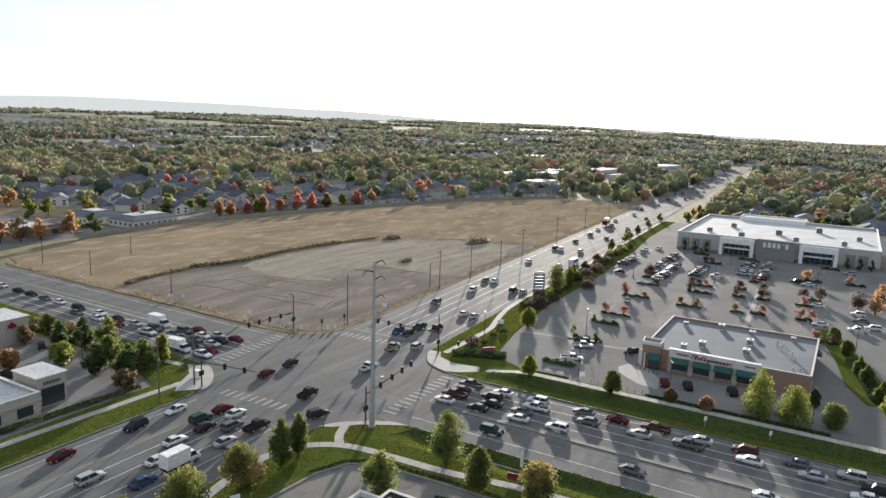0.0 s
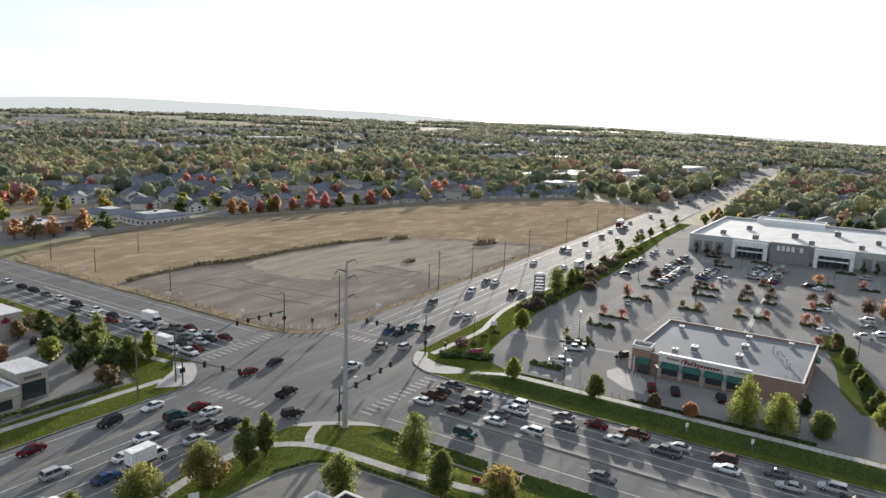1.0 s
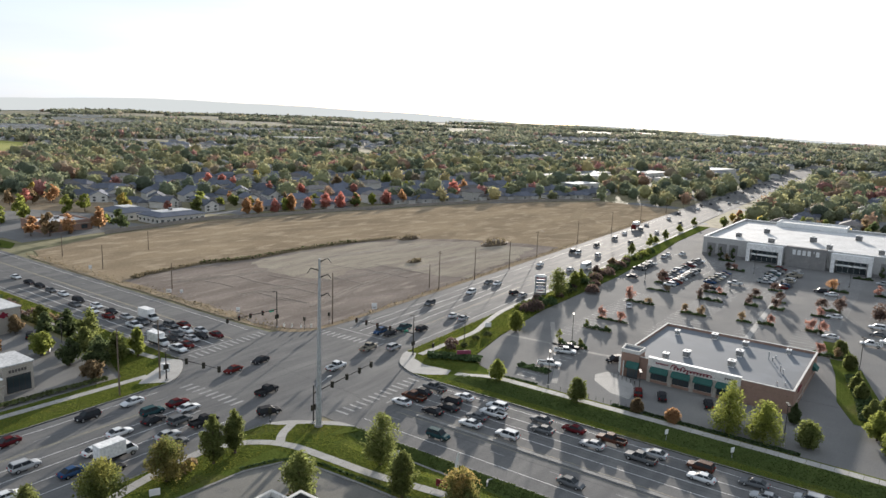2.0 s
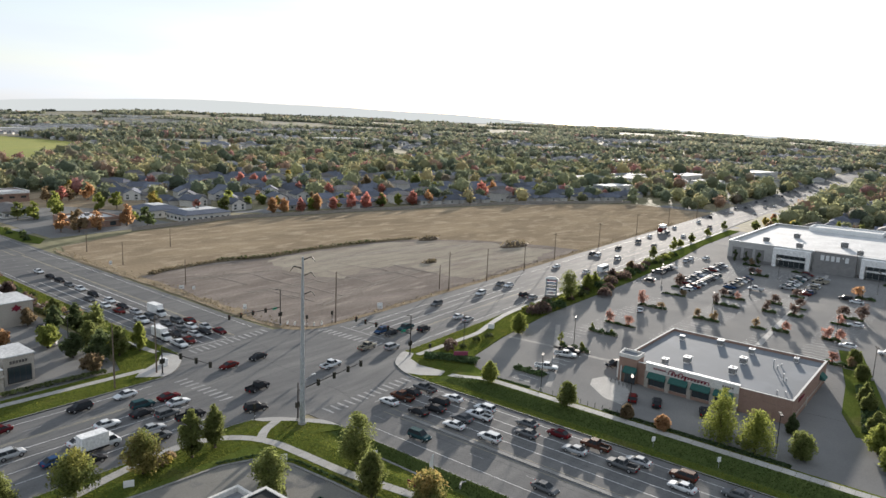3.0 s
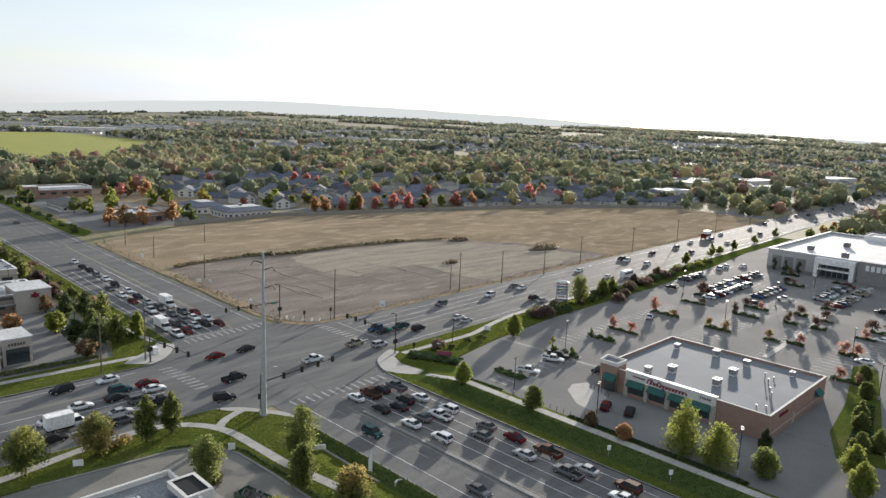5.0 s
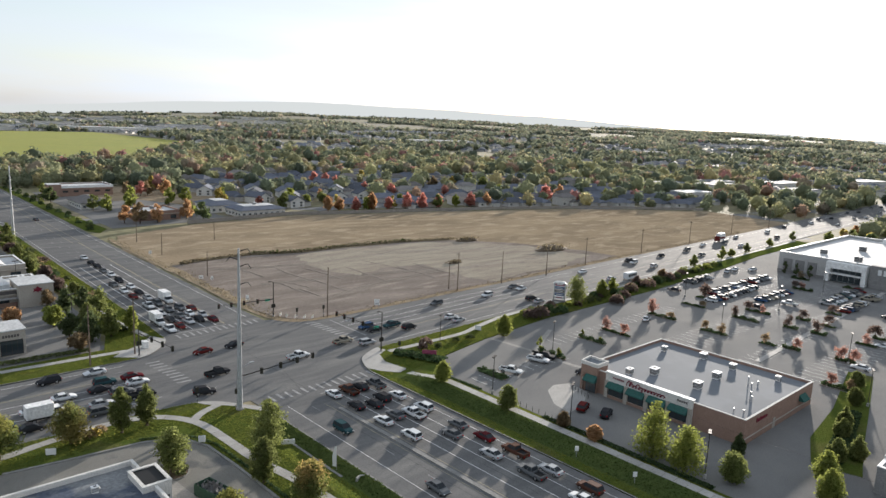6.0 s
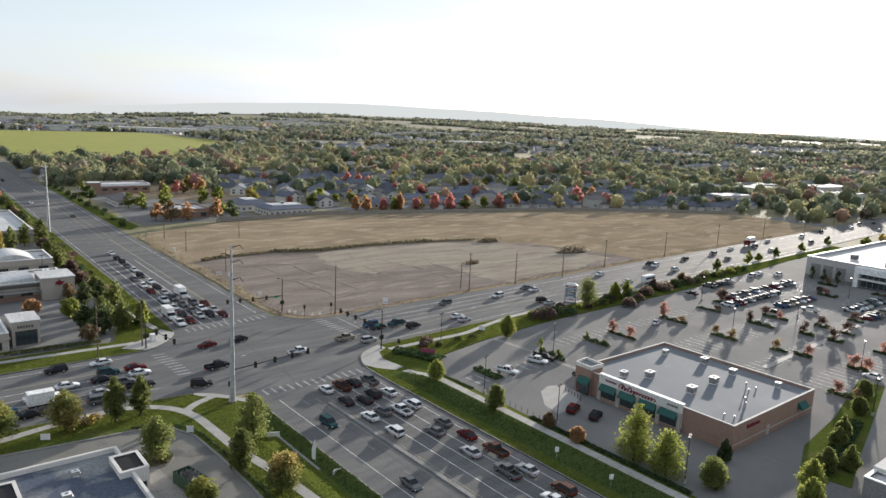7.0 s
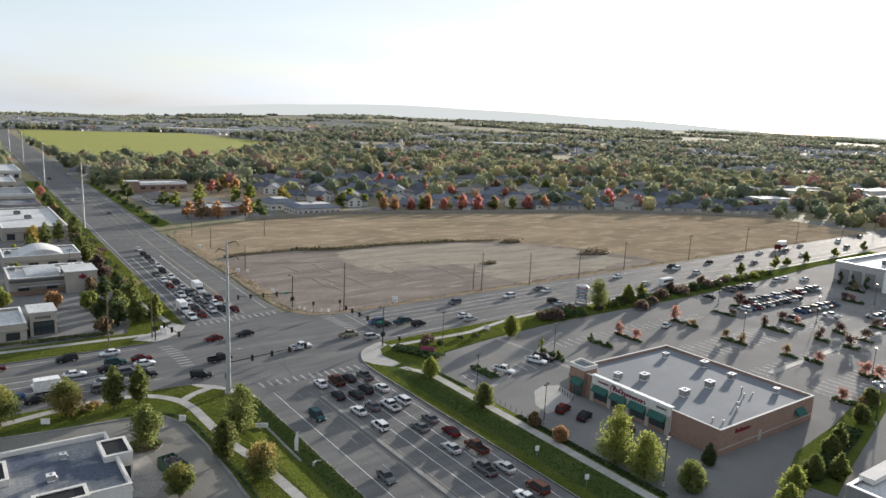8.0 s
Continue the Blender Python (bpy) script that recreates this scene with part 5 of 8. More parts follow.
SMALL_TREES = (
        (44.0, -117.0, "round", "lime", 5.0, 6.2, 25, "yellow-green tree behind the shop"),
        (36.5, -120.0, "round", "lime", 5.0, 6.4, 27, "yellow-green tree behind the shop"),
        (24.3, -75.5, "round", "rust", 3.0, 3.2, 32, "small rust-red tree by the footpath"),
        (24.0, -83.0, "round", "orange", 3.2, 3.0, 33, "small orange tree by the footpath"),
        )
for x, y, shape, leaf, w, h, seed, lab in SHOP_TREES + SMALL_TREES:
    tree(x, y, lab, shape, leaf, w, h, 0.4 if h < 6.5 else 0.5, 5000, 0.25, seed, turn=seed * 47, z=se_bank(x, y) if 16.4 < x < 26.3 and y < -34 else (0.15 if x < 60 else 0.1))
# trees in the north-west quarter
ROADSIDE = []
NW_NEAR = (
        (-34.4, 49.4, "round", "lime", 5.6, 6.4), (-28.6, 59.0, "oval", "deep", 4.6, 8.0), (-25.0, 54.7, "oval", "deep", 4.8, 8.6), (-23.1, 48.2, "oval", "green", 6.4, 9.8), (-30.5, 30.4, "round", "deep", 7.4, 8.0), (-34.8, 25.8, "round", "rust", 5.0, 4.6),
        (-25.2, 32.1, "round", "green", 6.0, 7.4), (-20.2, 31.9, "oval", "lime", 4.2, 7.2), (-23.9, 88.8, "round", "plum", 5.4, 5.0), (-21.7, 128.7, "round", "green", 6.0, 5.8), (-42.5, 55.8, "round", "orange", 5.0, 5.4), (-24.2, 117.6, "round", "green", 5.6, 6.4),
        (-22.2, 106.5, "round", "plum", 5.0, 4.6), (-55.2, 61.7, "round", "lime", 6.0, 6.6), (-30.4, 71.0, "round", "rust", 4.6, 5.0), (-36.2, 167.0, "round", "yellow", 6.0, 8.0), (-27.0, 166.0, "oval", "green", 6.0, 9.4), (-28.4, 40.0, "round", "green", 6.4, 7.6), (-33.5, 38.0, "round", "deep", 5.4, 6.4),
        (-23.0, 140.0, "round", "green", 5.6, 6.8), (-21.8, 156.0, "round", "plum", 5.2, 4.8), (-22.0, 75.0, "round", "green", 4.6, 5.4),)
NW_FAR = (
        (-21.0, 165.0, "oval", "green", 6.5, 11.0), (-33.0, 158.0, "oval", "green", 6.0, 10.0), (-38.0, 150.0, "round", "yellow", 5.5, 7.5), (-20.5, 182.0, "round", "plum", 5.0, 5.6),
        (-20.0, 199.0, "round", "green", 6.0, 7.0), (-19.0, 222.0, "round", "deep", 6.0, 7.0), (-18.5, 245.0, "round", "rust", 5.5, 6.2), (-17.5, 268.0, "round", "green", 6.0, 7.0),
        (-17.0, 290.0, "round", "deep", 6.0, 7.2), (-16.0, 325.0, "round", "red", 5.5, 7.0), (-15.0, 350.0, "round", "green", 6.0, 7.0), (-46.0, 132.0, "round", "lime", 5.0, 6.0),
        (-40.0, 142.0, "round", "green", 5.0, 7.0), (-62.0, 50.0, "round", "green", 5.0, 6.5), (-66.0, 58.0, "round", "orange", 5.0, 6.0), (-48.0, 98.0, "round", "lime", 4.6, 5.6))
for i, (x, y, shape, leaf, w, h) in enumerate(NW_NEAR + NW_FAR):
    tree(x, y, {"orange": "orange autumn tree by the shops", "rust": "rust-brown autumn tree by the shops", "red": "red autumn tree by the shops", "yellow": "golden autumn tree by the shops"}.get(leaf, "green tree between the road and the shops"),
         shape, leaf, w, h, 0.9, 1500, 0.46, 40 + i % 5, turn=i * 53)
rng_v = random.Random(23)
for i in range(46):
    y = 62 + i * 3.6 + rng_v.uniform(-1, 1)
    k = rng_v.choice(("leaf_rust", "shrub", "leaf_plum", "shrub", "hedge", "leaf_plum", "shrub", "leaf_green"))
    ROADSIDE.append((north(-17.6 - rng_v.uniform(0, 6.0), y)[0], y, rng_v.uniform(1.2, 2.3), k))


def clump(name, x, y, r, h, n, size, mat, label, category, seed, z=0.1, long=1.0, turn=0.0, kind="", group=""):
    """A shrub or hedge bed: a low heap of small leaf clumps."""
    rng = np.random.default_rng(seed)
    a, q = rng.uniform(0, 2 * math.pi, n), np.sqrt(rng.uniform(0, 1, n))
    zz = h * np.sqrt(np.clip(1 - q ** 2 * 0.8, 0, 1)) * rng.uniform(0.35, 1.0, n)
    v = leaf_quads(rng, np.stack([np.cos(a) * q * r * long, np.sin(a) * q * r, zz], 1), size)
    ob = new(name, quads_mesh(name, v, mat))
    ob.matrix_basis = pose(x, y, z, 0, 0, turn)
    return tagged(ob, label, category, group, kind)


def hedge(line, w, h, label, z=0.12, mat="hedge", per=46, leaf=0.42):
    rng = np.random.default_rng(len(line) + int(abs(line[0][0]) * 10))
    pts = [Vector(p) for p in line]
    out = []
    for a, b in zip(pts, pts[1:]):
        k = int((b - a).length * per * w / 1.6)
        t, s = rng.uniform(0, 1, k), rng.uniform(-0.5, 0.5, k)
        d = (b - a).normalized()
        zz = h * (1 - 0.35 * (2 * s) ** 2) * rng.uniform(0.45, 1.0, k) ** 0.6
        out.append(np.stack([a.x + (b.x - a.x) * t - d.y * s * w, a.y + (b.y - a.y) * t + d.x * s * w, z + zz], 1))
    v = leaf_quads(rng, np.concatenate(out), leaf)
    return tagged(new("hedge", quads_mesh("hedge", v, M[mat])), label, "hedge")


for i, (x, y, r, k) in enumerate(ROADSIDE):
    clump("shrub", x, y, r, r * 1.1, int(70 * r), 0.5, M[k], {"leaf_rust": "rust-brown shrub on the lawn by the shops", "leaf_plum": "plum-brown shrub on the lawn by the shops"}.get(k, "green shrub on the lawn by the shops"), "shrub", 700 + i, 0.12, group="shop verge shrubs")
hedge([(24.4, -41), (25.0, -47), (25.2, -52)], 1.1, 0.6, "low dark hedge between the footpath and the car park", z=0.45, per=90, leaf=0.3)
hedge([(25.0, -70), (25.2, -78), (25.2, -92), (25.2, -106)], 1.5, 0.8, "low dark hedge between the footpath and the car park", z=0.4, per=90, leaf=0.3)
hedge([(-33, 23.5), (-45, 24.3), (-62, 25)], 1.6, 0.8, "low hedge in front of the bank", mat="shrub")
hedge([(-41, -30.9), (-35.0, -33.2), (-32.2, -36.4), (-31.0, -41), (-30.6, -50), (-30.4, -64), (-30.6, -78)], 0.5, 0.35, "thin low line of dark leaves along the kerb of the drive", per=110, leaf=0.27)
rng_s = random.Random(17)
for i in range(58):
    x = 82 + i * 2.35 + rng_s.uniform(-0.8, 0.8)
    if 98 < x < 103:
        continue
    y = -16.2 + max(0, x - 110) * 0.045 + rng_s.uniform(-2.6, 1.2)
    kind = rng_s.choice(("hedge", "shrub", "leaf_plum", "shrub", "hedge", "leaf_lime", "leaf_plum", "leaf_green"))
    r = rng_s.uniform(1.0, 2.3)
    clump("shrub", x, y, r, r * rng_s.uniform(0.9, 1.5), int(95 * r), 0.5, M[kind], {"leaf_plum": "plum-brown rounded shrub beside the road", "leaf_lime": "yellow-green rounded shrub beside the road"}.get(kind, "dark green rounded shrub beside the road"), "shrub", 500 + i, 0.12, group="roadside shrubs")
for i, (x, y, r, kind) in enumerate(((80.5, -19.5, 2.4, "leaf_plum"), (84.2, -20.4, 2.9, "leaf_plum"), (89.0, -19.6, 2.6, "hedge"), (93.4, -21.4, 2.2, "hedge"), (119.4, -24.6, 2.5, "leaf_plum"), (123.0, -23.0, 2.3, "hedge"),
                                     (128.5, -21.5, 2.2, "leaf_plum"), (139.0, -17.6, 2.6, "leaf_plum"), (150.0, -17.8, 3.0, "leaf_plum"), (160.0, -16.0, 2.2, "hedge"), (169.5, -15.6, 2.4, "leaf_plum"))):
    clump("shrub", x, y, r, r * 1.35, int(150 * r), 0.46, M[kind], "large plum-brown shrub at the edge of the car park" if kind == "leaf_plum" else "large dark green shrub at the edge of the car park", "shrub", 560 + i, 0.05, group="car park edge shrubs")
for i, (x, y, leaf, h) in enumerate(((131, -14.9, "lime", 5.6), (150, -13.2, "plum", 3.6), (172, -11, "rust", 3.4), (204, -7.6, "green", 5.6), (233, -6.2, "lime", 6.4), (246, -4.6, "lime", 3.6), (263, -4.4, "green", 5.0), (296, -2, "lime", 4.0), (330, -0.5, "green", 5.4))):
    tree(x, y, "small roadside tree in the planted strip", "round", leaf, 4.2, h, 0.6, 700, 0.48, 110 + i % 3, 0.12, i * 59)
hedge([(26, -20.8), (28.5, -24.5), (30.5, -29.5), (32, -33)], 4.4, 1.0, "dark evergreen shrubs behind the corner plaza", mat="hedge")
for i, (x, y, r) in enumerate(((36.5, -20.9, 1.9), (34.2, -22.2, 1.3), (38.6, -23.4, 1.0), (46.0, -22.4, 1.0), (50.5, -23.4, 1.2))):
    clump("shrub", x, y, r, r * 1.3, int(130 * r), 0.38, M["leaf_plum" if i < 2 else "shrub"], "plum-brown shrub behind the corner plaza" if i < 2 else "green shrub behind the corner plaza", "shrub", 680 + i, 0.12, group="plaza shrubs")
hedge([(-21, 34), (-22.5, 60), (-23, 100), north(-23, 150)], 2.0, 0.9, "shrubs along the road by the shops", mat="shrub")
hedge([(52, -115), (66, -112.8), (82, -109.2)], 3.6, 1.0, "planted strip of shrubs beside the drive", mat="hedge")
# planted islands in the car park
# x, y, half length, half width, and the trees in it: distance along, leaf, height
ISLANDS = ((89.8, -44.0, 5.2, 1.0, ((3.4, "red", 3.6), (-2.6, "red", 3.2))), (77.8, -44.2, 4.7, 1.0, ((3.4, "lime", 2.8), (-2.6, "lime", 2.2))), (117.4, -42.8, 5.2, 1.0, ((3.8, "red", 4.4), (-3.0, "rust", 2.6))),
           (140.3, -41.4, 4.6, 1.1, ((-3.2, "rust", 2.6),)), (153.5, -39.0, 3.6, 1.3, ((0.4, "plum", 5.2),)), (115.0, -61.3, 4.4, 1.1, ((2.6, "rust", 3.0), (-2.4, "rust", 3.0))),
           (138.0, -60.4, 4.7, 1.0, ((3.4, "plum", 3.4),)), (150.8, -58.9, 4.4, 1.1, ((3.2, "plum", 3.6), (-1.5, "red", 2.6))), (117.4, -76.2, 2.4, 1.2, ((0.8, "rust", 3.0),)), (118.8, -82.2, 2.6, 1.2, ((-1.2, "red", 3.2),)),
           (140.7, -73.4, 2.4, 1.2, ((0.8, "plum", 3.6),)), (154.0, -72.2, 2.4, 1.2, ((0.2, "plum", 3.8),)), (141.2, -81.4, 2.5, 1.2, ((0.6, "plum", 4.0),)), (153.0, -80.2, 2.2, 1.2, ((0.0, "plum", 3.6),)),
           (141.4, -94.4, 3.0, 1.2, ((0.0, "red", 3.0),)), (151.6, -96.2, 3.4, 1.2, ((2.6, "plum", 4.6), (-2.6, "plum", 5.0))), (120.0, -95.6, 2.8, 1.2, ((1.0, "red", 3.8), (-2.0, "red", 3.6))),
           (187.0, -94.9, 3.6, 1.3, ((2.4, "orange", 4.4),)), (189.6, -109.8, 3.8, 1.3, ((2.4, "red", 3.4),)), (171.5, -75.5, 2.6, 1.1, ((0.5, "plum", 3.4),)), (200.5, -54.6, 4.0, 1.2, ((0.5, "red", 3.0), (3.0, "plum", 3.0))),
           (96.4, -102.0, 4.4, 1.1, ((2.0, "red", 3.2), (-2.4, "rust", 2.6))), (221.0, -46.0, 4.0, 1.2, ((0.0, "rust", 3.0),)), (221.0, -66.0, 4.0, 1.2, ()), (221.0, -100.0, 4.0, 1.2, ()),
           (35.6, -45.8, 4.6, 1.7, ()), (58.5, -45.4, 4.6, 1.0, ((4.0, "lime", 4.8), (-2.2, "lime", 3.4))))
for i, (x, y, half, wide, planted) in enumerate(ISLANDS):
    bed = thing("planted_island", "kerbed car park island with low dark shrubs", "planting bed", pose(x, y, 0.03, 0, 0, 90), "car park islands")
    ring = arc(half - wide, 0, wide, -90, 90, 6) + arc(wide - half, 0, wide, 90, 270, 6)
    part("kerb_ring", Build().slab(ring, 0, 0.16), M["kerb"], bed)
    part("soil_bed", Build().slab([(px * 0.96, py * 0.8) for px, py in ring], 0.1, 0.18), M["soil"], bed)
    rng = np.random.default_rng(300 + i)
    k = int(half * wide * 150)
    pts = np.stack([rng.uniform(-half * 0.9, half * 0.9, k), rng.uniform(-0.85, 0.85, k) * wide, 0.2 + rng.uniform(0.1, 1, k) * (0.75 + 0.35 * np.sin(rng.uniform(0, 6) + np.arange(k) * 0.0))], 1)
    pts[:, 2] *= 0.75 + 0.3 * np.sin(pts[:, 0] * 1.9 + i)
    tagged(part("low_planting", quads_mesh("low_planting", leaf_quads(rng, pts, 0.30), M["hedge"]), None, bed), kind="stuff")
    for j, (along_bed, leaf, high) in enumerate(planted):
        if leaf == "lime":
            tree(x, y + along_bed, "slim young lime tree in a car park island", "cone", leaf, 0.42 * high, high, 0.5, 420, 0.26, 64 + j, 0.2, i * 37, 1.0, "car park trees")
            continue
        tree(x, y + along_bed, {"red": "small thin red-leaved tree in a car park island", "rust": "small rust-brown tree in a car park island", "plum": "small dark plum-leaved tree in a car park island", "orange": "small orange-brown tree in a car park island"}[leaf],
             "round", "blush" if leaf == "red" else leaf, 4.0, 4.0, 0.8, 480, 0.28, 60 + (i + j) % 4, 0.2, i * 37 + 90 * j, high / 3.5, "car park trees")
for x, y, leaf, w, h in ((144.2, -115.5, "orange", 5.2, 9.5), (149.9, -110.5, "plum", 6.2, 6.4), (158.0, -117.0, "rust", 5.0, 6.0), (171.0, -118.0, "orange", 5.0, 6.5)):
    tree(x, y, "tall orange autumn tree beside the car park" if leaf == "orange" else "broad dark brown-leaved tree beside the car park", "oval" if leaf == "orange" else "round", leaf, w, h, 0.8, 900, 0.42, 70, 0.03, x * 7)

for i, (x, y, leaf, h) in enumerate(((338, -16, "green", 6.0), (350, -13, "lime", 5.0), (362, -20, "green", 7.0), (372, -13, "yellow", 5.4), (386, -20, "green", 7.4), (398, -12, "orange", 5.6), (410, -19, "lime", 6.4), (424, -15, "green", 6.8), (436, -18, "yellow", 6.4), (346, -22, "rust", 6.4), (378, -22, "deep", 8.0), (404, -22, "rust", 7.0))):
    tree(x, y, "roadside tree past the department store", "round", leaf, 1.0 * h, h, 0.8, 520, 0.7, 110 + i % 3, -0.06, i * 71)
for i, (x, y) in enumerate(((228.6, -36.5), (228.4, -41.5), (228.6, -46.8), (228.2, -106), (228.4, -111), (228.3, -115.5))):
    tree(x, y, "small dark green tree against the store wall", "oval", "deep", 3.0, 5.2, 0.5, 380, 0.42, 75 + i % 2, 0.03, i * 77)
bed = thing("planted_island", "small kerbed bed with shrubs beside the drive", "planting bed", pose(-41.0, -45.4, 0.03, 0, 0, 20))
ring = arc(0, 0, 2.9, 0, 330, 11)
part("kerb_ring", Build().slab(ring, 0, 0.16), M["kerb"], bed)
part("soil_bed", Build().slab([(px * 0.92, py * 0.92) for px, py in ring], 0.1, 0.19), M["soil"], bed)
for i, (x, y) in enumerate(((-42.6, -46.6), (-40.2, -47.2), (-39.0, -45.6), (-42.8, -44.4))):
    clump("shrub", x, y, 0.8, 0.8, 110, 0.28, M["shrub"], "small rounded shrub in the bed by the drive", "shrub", 620 + i, 0.2, group="bed shrubs")
for i, (x, y) in enumerate(((-46.4, -24.6), (-45.2, -23.8), (-47.4, -24.9))):
    clump("shrub", x, y, 1.1, 1.6, 160, 0.28, M["leaf_rust" if i else "leaf_yellow"], "straw-coloured ornamental grass clump by the path", "shrub", 630 + i, 0.15, group="bed shrubs")
for i in range(26):
    yy = 200 + i * 7.6
    clump("shrub", north(16.5, yy)[0] + (i * 37 % 5), yy, 1.5, 1.5 + (i % 3) * 0.5, 60, 0.7, M[("hedge", "shrub", "leaf_deep", "hedge", "leaf_green")[i % 5]], "dark green shrub on the far roadside verge", "shrub", 640 + i, 0.1, group="far verge shrubs")
# field: berm, mounds, weeds
def ridge(line, w, h, seed):
    """A long low bank of soil with an uneven crest."""
    b = Build()
    rings = []
    for i, (x, y) in enumerate(line):
        k = 0.75 + 0.5 * noise.noise(Vector((x * 0.13, y * 0.13, seed)))
        taper = min(1.0, (min(i, len(line) - 1 - i) + 0.2) / 3)
        ww, hh = w * k * (0.4 + 0.6 * taper), h * k * taper
        rings.append([(x, y + ww * s, z * hh + 0.0) for s, z in ((-1, 0), (-0.55, 0.5), (-0.2, 0.95), (0.15, 1.0), (0.6, 0.45), (1, 0))])
    b.loft(rings)
    return b


berm_line = smooth_line([(25, 106.5), (33, 109.4), (56, 110.5), (74, 105.6), (104, 106), (134, 102.6), (158, 97)], 9)
berm = thing("berm", "long low soil berm tufted with dry weeds", "berm")
part("soil_bank", ridge(berm_line, 1.9, 0.9, 2.0), M["weeds"], berm, smooth=True)
rb = np.random.default_rng(8)
bp = np.array(berm_line)[rb.integers(0, len(berm_line), 2600)]
tagged(part("weed_growth", quads_mesh("weed_tufts", leaf_quads(rb, np.stack([bp[:, 0] + rb.uniform(-1.5, 1.5, 2600), bp[:, 1] + rb.normal(0, 0.8, 2600), 0.25 + rb.uniform(0, 0.8, 2600)], 1), 0.42), M["weeds"]), None, berm), kind="stuff")
bp = np.array(berm_line)[rb.integers(18, 46, 700)]
tagged(part("green_growth", quads_mesh("green_tufts", leaf_quads(rb, np.stack([bp[:, 0] + rb.uniform(-1.5, 1.5, 700), bp[:, 1] + rb.normal(0, 0.8, 700), 0.4 + rb.uniform(0, 1.0, 700)], 1), 0.5), M["shrub"]), None, berm), kind="stuff")
for x, y, r, h, lab in ((180.5, 52.5, 7.0, 2.2, "dark heap of soil and brush in the field"), (161.5, 90.5, 4.6, 1.5, "low soil heap in the field"), (118.2, 53.5, 2.6, 0.9, "small dark brush heap on the gravel")):
    mound = thing("mound", lab, "mound", pose(x, y, 0.15))
    part("soil", ridge([(-r * 1.5 + 3 * r * i / 9, 0) for i in range(10)], r * 0.75, h, x), M["soil"], mound, smooth=True)
    rb = np.random.default_rng(int(x))
    k = int(45 * r)
    tagged(part("brush", quads_mesh("brush", leaf_quads(rb, np.stack([rb.normal(0, r * 0.6, k), rb.normal(0, r * 0.3, k), 0.2 + rb.uniform(0.1, 0.9, k) * h], 1), 0.7), M["weeds"]), None, mound), kind="stuff")

# rubble and tufts along the bare edge of the field
re_ = np.random.default_rng(44)
k = 480
ya = re_.uniform(22, 175, k)
edge = np.stack([15.6 + 0.02 * np.clip(ya - 30, 0, None) + np.abs(re_.normal(0, 2.2, k)), ya, 0.12 + re_.uniform(0, 0.35, k)], 1)
xa = re_.uniform(34, 330, 700)
edge2 = np.stack([xa, 15.6 + 0.045 * np.clip(xa - 30, 0, None) + np.abs(re_.normal(0, 1.6, 700)), 0.12 + re_.uniform(0, 0.3, 700)], 1)
tagged(new("weed_tufts", quads_mesh("weed_tufts", leaf_quads(re_, np.concatenate([edge, edge2]), 0.36), M["weeds"])), "dry tufts and weeds along the bare field edge", "weeds", kind="stuff")
rubble = Build()
for i in range(160):
    x, y, q = 16.5 + abs(re_.normal(0, 2.5)), re_.uniform(24, 95), re_.uniform(0.12, 0.4)
    rubble.add([(x - q, y - q * 0.7, 0.02), (x + q, y - q, 0.02), (x + q * 0.8, y + q, 0.02), (x - q, y + q * 0.8, 0.02), (x + q * 0.2, y - q * 0.1, 0.1 + q * 0.9)], [(0, 1, 4), (1, 2, 4), (2, 3, 4), (3, 0, 4)])
tagged(new("rubble", rubble.mesh("rubble", M["shoulder"])), "scattered tan clods and rubble by the kerb", "rubble", kind="stuff")

# ---------------------------------------------------------------- poles, signals, signs
def wood_pole(x, y, h, label="weathered wooden utility pole beside the road", lean=0.0, arm=True):
    ob = thing("utility_pole", label, "utility pole", pose(x, y, 0, lean, 0, 0), "wooden poles")
    part("pole", Build().tube((0, 0, -0.1), (0, 0, h), 0.19, 0.12, 8), M["wood_pole"], ob)
    if arm:
        part("crossarm", Build().box(-0.06, -1.1, h - 0.9, 0.06, 1.1, h - 0.76), M["wood_pole"], ob)
        for y_ in (-1.0, 0.0, 1.0):
            part("insulator", Build().tube((0, y_, h - 0.76), (0, y_, h - 0.55), 0.05, 0.04, 6), M["galv"], ob)
    return ob


for x, y, h, arm in ((30.9, 16.9, 15, False), (86.0, 18.6, 13.8, True), (108.0, 17.8, 12.2, False), (133.8, 17.6, 11.6, False), (85.0, 22.0, 8.8, False), (165, 21.5, 12, True), (212, 23.4, 12, True), (262, 25.6, 12, True), (315, 28, 12, True), (372, 30.4, 12, True),
                     (-25.2, 15.4, 13.4, False), (-35.9, 13.3, 14.4, False), (24.5, 84, 9, False), (25.5, 128, 9, False), (27, 160, 9, False), (58, 150, 8, False), (420, 33, 12, True), (480, 36, 12, True)):
    wood_pole(x, y, h, arm=arm)


def wires(points, sag, label):
    curve = bpy.data.curves.new("overhead_wire", "CURVE")
    curve.dimensions, curve.bevel_depth = "3D", 0.010
    for a, b in zip(points, points[1:]):
        sp = curve.splines.new("POLY")
        sp.points.add(12)
        for k in range(13):
            t = k / 12
            p = Vector(a).lerp(Vector(b), t)
            sp.points[k].co = (p.x, p.y, p.z - sag * 4 * t * (1 - t), 1)
    curve.materials.append(M["bronze"])
    return tagged(new("overhead_wire", curve), label, "wire")


